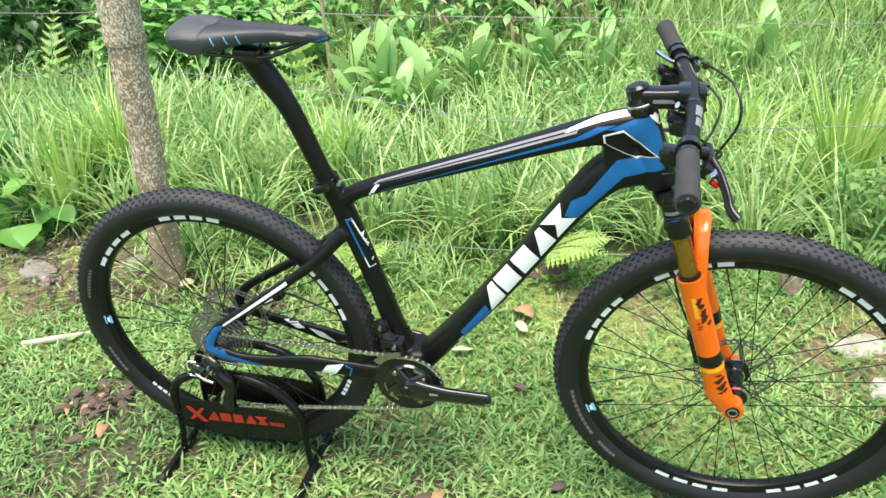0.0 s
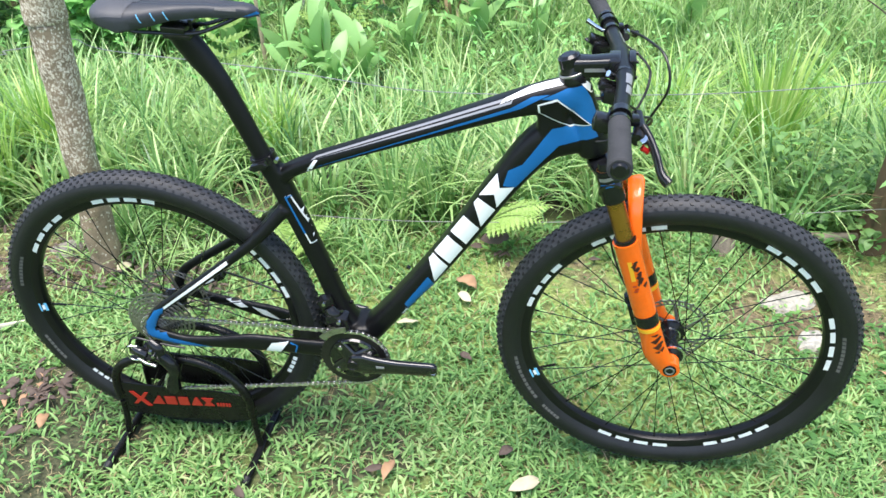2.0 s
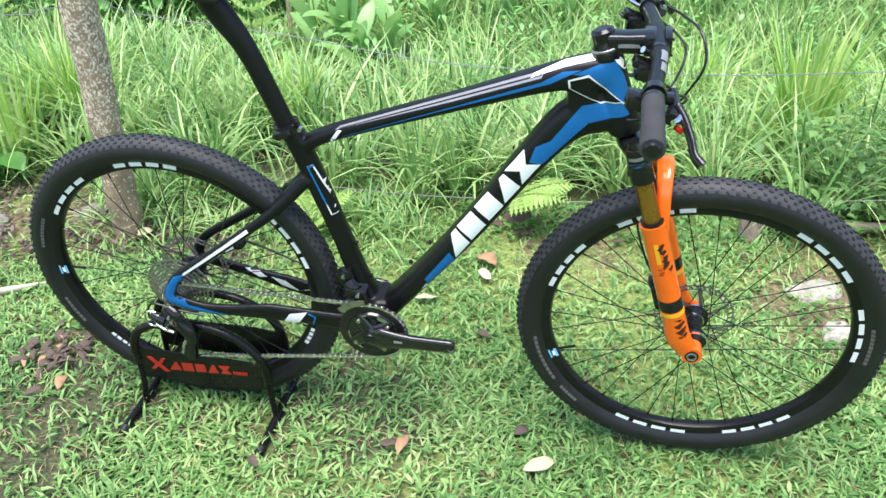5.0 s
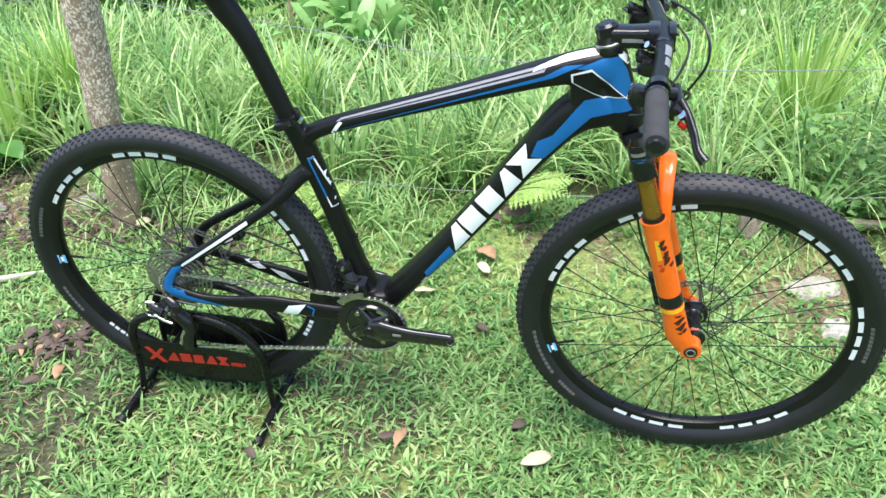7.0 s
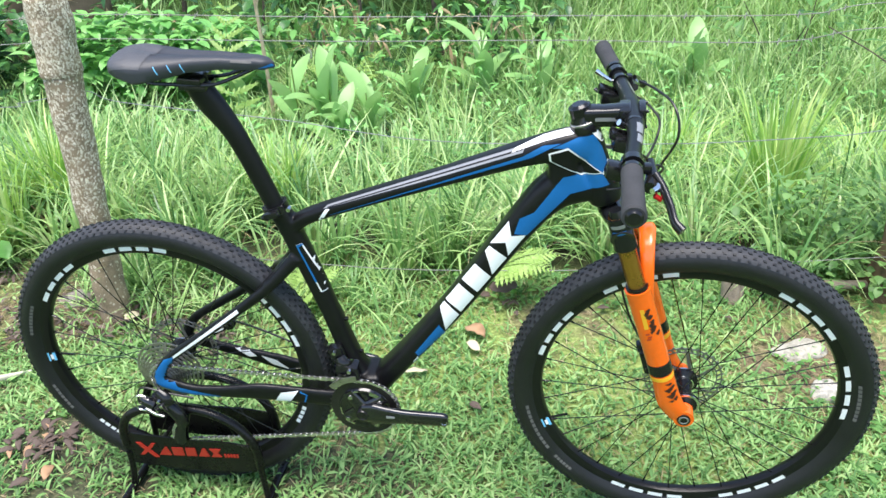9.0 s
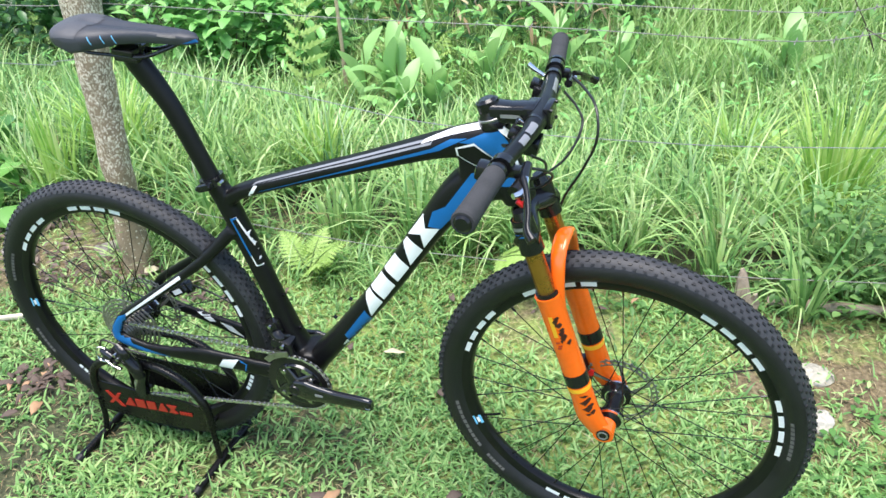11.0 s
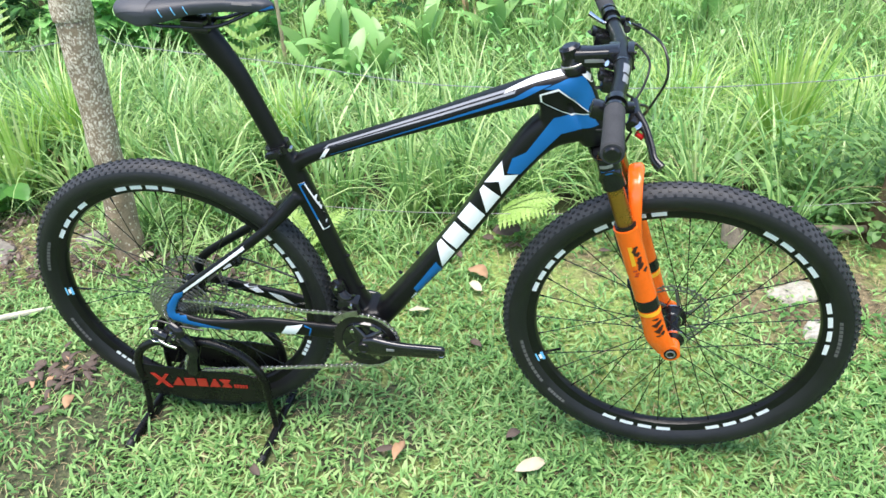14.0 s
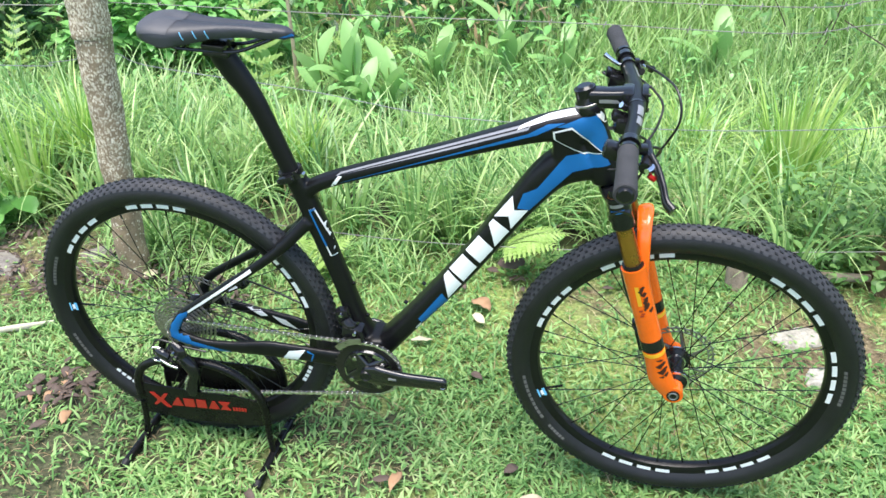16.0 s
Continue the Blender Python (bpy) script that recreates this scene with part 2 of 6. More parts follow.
def soil_material():
    m, n, l, b = shade("soil_and_moss")
    big, mid, fine = noise_tex(n, l, 1.3, 4), noise_tex(n, l, 9, 6), noise_tex(n, l, 90, 6)
    # soil tone, greened to carry the shade between the lawn's blades
    soil = ramp(n, [(0.3, (0.022, 0.026, 0.012)), (0.5, (0.055, 0.062, 0.028)), (0.75, (0.13, 0.125, 0.065))])
    moss = ramp(n, [(0.3, (0.09, 0.13, 0.03)), (0.55, (0.21, 0.28, 0.07)), (0.75, (0.36, 0.42, 0.15))])
    l.new(fine.outputs["Fac"], soil.inputs["Fac"])
    l.new(fine.outputs["Fac"], moss.inputs["Fac"])
    add = n.new("ShaderNodeMath")
    add.operation = "ADD"
    l.new(big.outputs["Fac"], add.inputs[0])
    l.new(mid.outputs["Fac"], add.inputs[1])
    k = n.new("ShaderNodeMapRange")
    k.inputs["From Min"].default_value, k.inputs["From Max"].default_value = 0.76, 1.02
    geo, xyz, worn, total = n.new("ShaderNodeNewGeometry"), n.new("ShaderNodeSeparateXYZ"), n.new("ShaderNodeMapRange"), n.new("ShaderNodeMath")
    l.new(geo.outputs["Position"], xyz.inputs[0])
    for key, value in (("From Min", -0.35), ("From Max", 0.4), ("To Min", -0.2), ("To Max", 0.04)):
        worn.inputs[key].default_value = value
    l.new(xyz.outputs["X"], worn.inputs["Value"])
    l.new(add.outputs[0], total.inputs[0])
    l.new(worn.outputs["Result"], total.inputs[1])
    # less moss towards the front: dark base painted as shade between the blades
    front_shade, mossy = n.new("ShaderNodeMapRange"), n.new("ShaderNodeMath")
    for key, value in (("From Min", -0.05), ("From Max", 0.3), ("To Min", -0.25), ("To Max", 0.05)):
        front_shade.inputs[key].default_value = value
    l.new(xyz.outputs["Y"], front_shade.inputs["Value"])
    l.new(total.outputs[0], mossy.inputs[0])
    l.new(front_shade.outputs["Result"], mossy.inputs[1])
    l.new(mossy.outputs[0], k.inputs["Value"])
    mx = n.new("ShaderNodeMix")
    mx.data_type = "RGBA"
    l.new(k.outputs["Result"], mx.inputs["Factor"])
    l.new(soil.outputs["Color"], mx.inputs["A"])
    l.new(moss.outputs["Color"], mx.inputs["B"])
    # away from the worn lawn the ground is a dense mat of green; under the tall grass litter, its colour darkened for
    # the shade between the blades
    turf = ramp(n, [(0.3, (0.035, 0.075, 0.015)), (0.52, (0.085, 0.16, 0.032)), (0.75, (0.17, 0.26, 0.06))])
    l.new(mid.outputs["Fac"], turf.inputs["Fac"])
    # near-black ramp: paints the shade in the tall grass's gaps over the litter
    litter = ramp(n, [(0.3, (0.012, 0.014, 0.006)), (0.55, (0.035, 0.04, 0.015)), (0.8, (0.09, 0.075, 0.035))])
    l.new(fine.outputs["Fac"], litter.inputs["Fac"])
    span = n.new("ShaderNodeVectorMath")
    span.operation = "DISTANCE"
    span.inputs[1].default_value = (0.5, 0.2, 0)
    l.new(geo.outputs["Position"], span.inputs[0])
    ahead = n.new("ShaderNodeMath")
    ahead.operation = "MULTIPLY"
    ahead.inputs[1].default_value = -1.0
    l.new(xyz.outputs["Y"], ahead.inputs[0])
    earth = ramp(n, [(0.3, (0.07, 0.054, 0.028)), (0.52, (0.15, 0.115, 0.062)), (0.75, (0.27, 0.22, 0.135))])
    l.new(fine.outputs["Fac"], earth.inputs["Fac"])
    patches = []
    for centre, wide in (((1.62, 0.66, 0.0), 0.42), ((-0.85, 0.6, 0.0), 0.4), ((0.8, 0.82, 0.0), 0.24)):
        away = n.new("ShaderNodeVectorMath")
        away.operation = "DISTANCE"
        away.inputs[1].default_value = centre
        l.new(geo.outputs["Position"], away.inputs[0])
        ragged = n.new("ShaderNodeMath")
        ragged.operation = "MULTIPLY_ADD"
        ragged.inputs[1].default_value, ragged.inputs[2].default_value = -1.0, wide + 0.3
        l.new(away.outputs["Value"], ragged.inputs[0])
        spread = n.new("ShaderNodeMath")
        spread.operation = "SUBTRACT"
        l.new(ragged.outputs[0], spread.inputs[0])
        l.new(mid.outputs["Fac"], spread.inputs[1])
        patches.append((spread.outputs[0], -0.2, 0.1, earth))
    out = mx
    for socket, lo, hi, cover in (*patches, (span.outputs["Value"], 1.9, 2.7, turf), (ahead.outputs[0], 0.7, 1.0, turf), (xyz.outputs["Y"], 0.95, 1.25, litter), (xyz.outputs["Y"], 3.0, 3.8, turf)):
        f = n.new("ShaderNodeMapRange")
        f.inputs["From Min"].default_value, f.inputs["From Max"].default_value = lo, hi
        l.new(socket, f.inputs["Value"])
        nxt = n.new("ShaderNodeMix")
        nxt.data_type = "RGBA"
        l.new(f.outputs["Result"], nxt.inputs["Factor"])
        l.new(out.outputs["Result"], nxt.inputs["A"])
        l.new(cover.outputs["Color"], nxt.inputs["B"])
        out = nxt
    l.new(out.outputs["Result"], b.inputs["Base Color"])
    b.inputs["Roughness"].default_value = 0.95
    bp = n.new("ShaderNodeBump")
    bp.inputs["Strength"].default_value, bp.inputs["Distance"].default_value = 0.8, 0.01
    l.new(fine.outputs["Fac"], bp.inputs["Height"])
    l.new(bp.outputs["Normal"], b.inputs["Normal"])
    return m


ground_mesh = ground_sheet()
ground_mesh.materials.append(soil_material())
tagged(new("ground", ground_mesh), "mossy brown soil under a worn lawn", "ground", kind="structure")


# ---- grass ----
def blades(n, xs, ys, length, width, lean, droop, levels, keep=None, seed=1, lift=0.0):
    """n arching blades of grass as one mesh. lean: sideways reach per length; droop: how far the tip falls back."""
    g = np.random.default_rng(seed)
    x, y = g.uniform(*xs, n), g.uniform(*ys, n)
    if keep is not None:
        ok = g.random(n) < keep(x, y)
        x, y = x[ok], y[ok]
        n = len(x)
    ang, L = g.uniform(0, 2 * np.pi, n), g.uniform(*length, n) * g.uniform(0.7, 1.0, n)
    return blade_mesh(x, y, ang, L, g.uniform(*width, n), g.uniform(*lean, n), g.uniform(*droop, n), levels, g, lift)


def low_growth(x, y):
    """1 where broad-leaved plants keep the grass short."""
    return np.clip(np.exp(-(((x + 0.4) / 0.4) ** 2 + ((y - 2.3) / 0.5) ** 2)) + 0.35 * np.exp(-(((x + 1.5) / 0.7) ** 2 + ((y - 2.9) / 0.4) ** 2)), 0, 1)


def tufts(count, per, xs, ys, length, width, keep, seed, levels=6):
    """Clumps of long blades that fall outward from a common foot."""
    g = np.random.default_rng(seed)
    cx, cy = g.uniform(*xs, count), g.uniform(*ys, count)
    ok = g.random(count) < keep(cx, cy)
    cx, cy = cx[ok], cy[ok]
    size = g.uniform(0.65, 1.15, len(cx))
    lean0 = g.uniform(0, 2 * np.pi, len(cx))
    i = np.repeat(np.arange(len(cx)), per)
    n = len(i)
    ang = g.uniform(0, 2 * np.pi, n)
    r = 0.045 * np.sqrt(g.random(n)) * size[i]
    x, y = cx[i] + r * np.cos(ang), cy[i] + r * np.sin(ang)
    ang = ang + 0.5 * np.sin(lean0[i] - ang) + g.normal(0, 0.35, n)
    L = g.uniform(*length, n) * size[i] * (1 - 0.45 * low_growth(x, y))
    return blade_mesh(x, y, ang, L, g.uniform(*width, n), g.uniform(0.12, 0.9, n), g.uniform(0.1, 0.66, n), levels, g, 0.0)


def blade_mesh(x, y, ang, L, W, le, dr, levels, g, lift):
    """Arrays of blades as one mesh."""
    n = len(x)
    dx, dy = np.cos(ang), np.sin(ang)
    twist = g.uniform(-0.5, 0.5, n)
    sx, sy = -np.sin(ang + twist), np.cos(ang + twist)
    s = np.linspace(0, 1, levels + 1)
    co = np.zeros((n, levels + 1, 2, 3))
    for k, t in enumerate(s):
        reach = L * le * (0.35 * t + 0.65 * t ** 2)
        up = L * (t * np.sqrt(np.clip(1 - 0.4 * le ** 2, 0.1, 1)) - dr * t ** 2.6)
        w = W * (1 - t ** 2.4) * (0.55 + 0.45 * min(1, t * 4)) * 0.5 + 0.0002
        cx, cy = x + dx * reach, y + dy * reach
        cz = np.maximum(ground_z(x, y) + lift + up, ground_z(cx, cy) + 0.004)
        for side in (0, 1):
            q = 1 if side else -1
            co[:, k, side] = np.stack([cx + q * sx * w, cy + q * sy * w, cz], -1)
    base = (np.arange(n) * (levels + 1) * 2)[:, None]
    quads = [base + np.array([[2 * k, 2 * k + 1, 2 * k + 3, 2 * k + 2]]) for k in range(levels)]
    return mesh_from(co.reshape(-1, 3), np.concatenate(quads, 0))


def soft_noise(x, y, f, seed):
    """A cheap smooth field between 0 and 1."""
    g = np.random.default_rng(seed)
    v = 0
    for _ in range(6):
        a, p, k = g.uniform(0, 2 * np.pi), g.uniform(0, 6.28), f * g.uniform(0.6, 1.6)
        v = v + np.sin(k * (x * np.cos(a) + y * np.sin(a)) + p)
    return np.clip(0.5 + v / 5.0, 0, 1)


BARE = ((-0.72, 0.62, 0.24), (-1.1, 0.55, 0.32), (-0.42, 0.72, 0.2), (-1.5, 0.6, 0.3), (-0.17, -0.12, 0.05), (-0.17, -0.03, 0.05), (0.18, -0.12, 0.05), (0.18, -0.04, 0.05), (-0.475, 0.055, 0.12), (1.55, 0.64, 0.36), (0.75, 0.72, 0.22), (-0.95, 0.75, 0.3), (1.75, 0.9, 0.35), (-0.16, -0.06, 0.06), (0.9, 0.78, 0.2))


def lawn_keep(x, y):
    k = 0.42 + 0.75 * soft_noise(x, y, 7, 3) * (0.6 + 0.6 * soft_noise(x, y, 2.2, 4))
    k = k * (0.5 + 0.8 * soft_noise(x, y, 75, 5))
    for cx, cy, r in BARE:
        k = k * np.clip(((x - cx) ** 2 + (y - cy) ** 2) / r ** 2, 0.12, 1)
    k = k * (1 - 0.42 * np.clip((y - 0.15) * 4, 0, 1) * soft_noise(x, y, 4.5, 14))
    return k * (1 - 0.35 * np.clip((-0.05 - x) * 4, 0, 1) * np.clip((0.35 - y) * 4, 0, 1) * (0.4 + soft_noise(x, y, 8, 15)))


lawn_green = leaf_mat("lawn_green", [(0.0, (0.042, 0.115, 0.03)), (0.35, (0.13, 0.28, 0.075)), (0.7, (0.28, 0.46, 0.15)), (1.0, (0.47, 0.55, 0.25))], 0.3, 0.5, 0.36)
meadow_green = leaf_mat("meadow_green", [(0.0, (0.03, 0.1, 0.028)), (0.3, (0.145, 0.31, 0.085)), (0.7, (0.38, 0.56, 0.19)), (1.0, (0.62, 0.69, 0.36))], 0.34, 0.36, 0.55, 4.0)
far_green = leaf_mat("far_green", [(0.0, (0.1, 0.22, 0.06)), (0.35, (0.24, 0.42, 0.12)), (0.7, (0.44, 0.62, 0.24)), (1.0, (0.64, 0.72, 0.42))], 0.42, 0.45, 0.4, 1.2)
straw = leaf_mat("straw", [(0.0, (0.16, 0.1, 0.05)), (0.5, (0.34, 0.27, 0.14)), (1.0, (0.5, 0.44, 0.26))], 0.2, 0.8)


def stuff(name, me, material, label, category):
    me.materials.append(material)
    return tagged(new(name, me), label, category, kind="stuff")


stuff("lawn", blades(185000, (-1.9, 2.9), (-1.0, 1.05), (0.024, 0.058), (0.0042, 0.0092), (0.5, 1.0), (0.1, 0.6), 3, lawn_keep, 11), lawn_green, "short mown lawn of coarse bright green grass", "grass")
stuff("thatch", blades(16000, (-1.9, 2.9), (-1.0, 1.1), (0.02, 0.06), (0.0015, 0.003), (0.8, 1.0), (0.3, 0.7), 2, None, 12), straw, "dry straw-coloured blades among the lawn", "grass")


def far_keep(x, y):
    """Open grass on one side, shaded wood floor on the other."""
    return np.clip((x - 0.35 + 0.3 * np.sin(2 * y)) * 2.5, 0.2, 1)


def meadow_keep(x, y):
    edge = 0.86 + 0.12 * np.sin(2.3 * x) + 0.08 * np.sin(6.1 * x + 1)
    edge = edge + 0.12 * np.exp(-((x - 1.45) / 0.4) ** 2) + 0.3 * np.exp(-((x - 1.8) / 0.22) ** 2)
    near_plants = np.exp(-(((x + 0.5) / 0.45) ** 2 + ((y - 2.45) / 0.35) ** 2))
    return np.clip((y - edge) * 4, 0, 1) * (0.4 + 0.8 * soft_noise(x, y, 5, 8)) * (1 - 0.8 * near_plants) * (1 - np.exp(-((x - 1.37) / 0.13) ** 2 - ((y - 0.9) / 0.16) ** 2)) * (1 - np.exp(-((x - 0.74) / 0.2) ** 2 - ((y - 0.82) / 0.16) ** 2))


stuff("tall_grass", tufts(1600, 38, (-3.4, 4.4), (0.78, 3.7), (0.24, 0.56), (0.006, 0.0135), meadow_keep, 21), meadow_green, "tall arching bright green grass in clumps behind the fence", "grass")
stuff("meadow_grass", blades(11000, (-3.2, 4.2), (0.75, 3.6), (0.13, 0.36), (0.005, 0.011), (0.4, 1.0), (0.2, 0.7), 5, meadow_keep, 22), meadow_green, "finer green grass filling the meadow", "grass")
stuff("far_grass", blades(52000, (-6, 8), (3.2, 9.0), (0.35, 0.75), (0.008, 0.017), (0.15, 0.75), (0.05, 0.45), 4, far_keep, 23), far_green, "tall grass running up to the wood", "grass")
stuff("dry_grass", blades(2200, (-2.5, 3.5), (0.8, 3.5), (0.2, 0.5), (0.002, 0.005), (0.5, 1.0), (0.3, 0.7), 5, meadow_keep, 25), straw, "dead straw stalks in the tall grass", "grass")


def bank_keep(x, y):
    """Ragged tufts creeping out of the meadow along the fence."""
    return np.clip((y - 0.52) * 5, 0, 1) * np.clip((soft_noise(x, y, 9, 31) - 0.35) * 2.5, 0, 1)


stuff("bank_grass", blades(2600, (-1.7, 0.35), (0.52, 0.95), (0.09, 0.26), (0.004, 0.009), (0.5, 1.0), (0.2, 0.7), 5, bank_keep, 32), meadow_green, "ragged green grass along the foot of the fence", "grass")


def outer_keep(x, y):
    """Everywhere round the lawn but on it."""
    return np.where((x > -1.9) & (x < 2.9) & (y > -1.0), 0.0, 0.55 + 0.45 * soft_noise(x, y, 2.5, 17))


def side_keep(x, y):
    """The meadow's two ends, past the denser clumps."""
    return np.where((x > -3.3) & (x < 4.3), 0.0, 0.5 + 0.5 * soft_noise(x, y, 2, 18)) * np.clip((y - 0.8) * 3, 0, 1) * np.where(x < 0, np.clip((2.6 - y) * 3, 0, 1), 1)


stuff("outer_lawn", blades(90000, (-5.5, 6.5), (-4.5, 1.0), (0.03, 0.07), (0.008, 0.015), (0.5, 1.0), (0.1, 0.6), 2, outer_keep, 13), lawn_green, "coarse mown grass round the lawn", "grass")
stuff("side_meadow", blades(44000, (-8, 9), (0.8, 4.0), (0.3, 0.6), (0.014, 0.028), (0.3, 0.9), (0.1, 0.6), 3, side_keep, 26), meadow_green, "tall green grass further along the fence", "grass")

tussock_green = leaf_mat("tussock_green", [(0.0, (0.13, 0.3, 0.05)), (0.35, (0.3, 0.52, 0.1)), (0.7, (0.52, 0.68, 0.2)), (1.0, (0.7, 0.76, 0.36))], 0.42, 0.4, 0.45, 9)


def tussock(x, y, n, length, width, seed, lean=(0.05, 0.62), droop=(0.08, 0.5)):
    g = np.random.default_rng(seed)
    a, r = g.uniform(0, 2 * np.pi, n), 0.07 * np.sqrt(g.random(n))
    me = blade_mesh(x + r * np.cos(a), y + r * np.sin(a), a + g.normal(0, 0.3, n), g.uniform(*length, n), g.uniform(*width, n), g.uniform(*lean, n), g.uniform(*droop, n), 8, g, 0.0)
    stuff("grass_tussock", me, tussock_green, "dense yellow-green tussock of long arching grass", "grass")


tussock(1.64, 1.74, 140, (0.38, 0.74), (0.008, 0.016), 71, (0.03, 0.36), (0.03, 0.25))
tussock(1.64, 1.72, 110, (0.3, 0.62), (0.007, 0.013), 76, (0.4, 0.9), (0.25, 0.6))
tussock(-1.2, 0.95, 46, (0.3, 0.5), (0.009, 0.016), 77, (0.03, 0.3), (0.03, 0.2))
tussock(1.3, 2.3, 150, (0.4, 0.62), (0.007, 0.013), 72, (0.2, 0.8), (0.15, 0.6))
tussock(2.15, 2.3, 150, (0.4, 0.62), (0.006, 0.012), 73, (0.3, 0.9), (0.25, 0.6))
tussock(-1.2, 1.3, 200, (0.35, 0.6), (0.009, 0.016), 74)
tussock(-0.35, 1.5, 120, (0.3, 0.5), (0.009, 0.015), 75)

# ---- fence post ----
def fence_post():
    bark = mat("lichen_bark", (0.27, 0.2, 0.13), 0.9, var=0.3, scale=22, bump=1.0, bscale=70)
    n, l = bark.node_tree.nodes, bark.node_tree.links
    b = n["Principled BSDF"]
    old = b.inputs["Base Color"].links[0].from_socket
    # pale flakes of lichen, thick on the bark and sparse on the bare foot
    coords, squash, cells = n.new("ShaderNodeTexCoord"), n.new("ShaderNodeMapping"), n.new("ShaderNodeTexVoronoi")
    squash.inputs["Scale"].default_value = (1.2, 1.2, 0.8)
    cells.inputs["Scale"].default_value = 150
    ragged = noise_tex(n, l, 60, 4)
    wob = n.new("ShaderNodeMix")
    wob.data_type = "RGBA"
    wob.blend_type = "LINEAR_LIGHT"
    wob.inputs["Factor"].default_value = 0.012
    l.new(coords.outputs["Object"], squash.inputs["Vector"])
    l.new(squash.outputs["Vector"], wob.inputs["A"])
    l.new(ragged.outputs["Color"], wob.inputs["B"])
    l.new(wob.outputs["Result"], cells.inputs["Vector"])
    hue, geo, xyz = n.new("ShaderNodeSeparateColor"), n.new("ShaderNodeNewGeometry"), n.new("ShaderNodeSeparateXYZ")
    l.new(cells.outputs["Color"], hue.inputs[0])
    l.new(geo.outputs["Position"], xyz.inputs[0])
    cover = ramp(n, [(0.0, (0.1, 0.1, 0.1)), (0.33, (0.16, 0.16, 0.16)), (0.43, (0.74, 0.74, 0.74)), (0.74, (0.74, 0.74, 0.74)), (0.815, (0.5, 0.5, 0.5)), (0.83, (0.93, 0.93, 0.93))])
    l.new(xyz.outputs["Z"], cover.inputs["Fac"])
    has, size = n.new("ShaderNodeMath"), n.new("ShaderNodeMapRange")
    has.operation = "LESS_THAN"
    l.new(hue.outputs["Red"], has.inputs[0])
    l.new(cover.outputs["Color"], has.inputs[1])
    for key, value in (("From Min", 0.46), ("From Max", 0.62), ("To Min", 1.0), ("To Max", 0.0)):
        size.inputs[key].default_value = value
    l.new(cells.outputs["Distance"], size.inputs["Value"])
    k = n.new("ShaderNodeMath")
    k.operation = "MULTIPLY"
    l.new(has.outputs[0], k.inputs[0])
    l.new(size.outputs["Result"], k.inputs[1])
    pale = ramp(n, [(0.0, (0.4, 0.33, 0.24)), (0.5, (0.6, 0.52, 0.4)), (1.0, (0.76, 0.68, 0.55))])
    l.new(hue.outputs["Green"], pale.inputs["Fac"])
    mx = n.new("ShaderNodeMix")
    mx.data_type = "RGBA"
    l.new(k.outputs[0], mx.inputs["Factor"])
    l.new(old, mx.inputs["A"])
    l.new(pale.outputs["Color"], mx.inputs["B"])
    l.new(mx.outputs["Result"], b.inputs["Base Color"])
    post = thing("fence_post", "weathered round wooden fence post with pale lichen, leaning", "post")
    bm, g = fresh(), random.Random(5)
    path = [(-0.605, 0.64, -0.1), (-0.602, 0.64, 0.1), (-0.584, 0.64, 0.4), (-0.565, 0.64, 0.7), (-0.56, 0.64, 0.815), (-0.56, 0.64, 0.822), (-0.56, 0.64, 0.832), (-0.551, 0.64, 0.95), (-0.544, 0.64, 1.02), (-0.542, 0.645, 1.042), (-0.54, 0.652, 1.05)]
    tube(bm, path, [0.05, 0.048, 0.048, 0.05, 0.0505, 0.0505, 0.057, 0.057, 0.054, 0.045, 0.028], n=28, per=8)
    for v in bm.verts:
        v.co += Vector((noise.noise(v.co * 14), noise.noise(v.co * 14 + Vector((9, 0, 0))), 0)) * 0.006 + Vector((noise.noise(v.co * 45), noise.noise(v.co * 45 + Vector((5, 0, 0))), 0)) * 0.002
    part("trunk", bm, bark, post)
    return post


fence_post()

# ---- the bicycle, built upright with the rear axle near x = 0; its root leans and turns it a little ----
from mathutils.bvhtree import BVHTree

bike = thing("mountain_bike", "black mountain bike with blue panels and orange fork, in a stand", "bicycle")
bike.matrix_basis = pose(0, 0.013, 0, 2.6, 0, 1.2)
REAR, FRONT, CRANK = Vector((-0.0075, 0, 0.3775)), Vector((1.101, 0, 0.3785)), Vector((0.437, 0, 0.332))
STEER_AT = Vector((0.868, 0, 0.97))
STEER_DIR = Vector((-0.315, 0, 1)).normalized()
STEER = Matrix.Translation(STEER_AT) @ Matrix.Rotation(radians(-2.3), 4, STEER_DIR) @ Matrix.Translation(-STEER_AT)


def steered(bm):
    """Turns a piece of the front end with the handlebar."""
    bmesh.ops.transform(bm, matrix=STEER, verts=bm.verts)
    return bm


BAR_AT = Vector((0.9465, 0, 0.997))
BAR_TURN = Matrix.Translation(BAR_AT) @ pose(0, 0, 0, -1.9, 0, 1.7) @ Matrix.Translation(-BAR_AT + Vector((0, 0, -0.009)))


def barred(bm):
    """Turns a piece of the handlebar, which sits a touch askew in its stem."""
    bmesh.ops.transform(bm, matrix=BAR_TURN, verts=bm.verts)
    return bm


def steer_x(z):
    return STEER_AT.x + 0.315 * (STEER_AT.z - z)


def leg_x(z):
    return 0.947 + 0.315 * (0.785 - z)


def seat_x(z):
    return 0.432 - 0.293 * (z - 0.337)


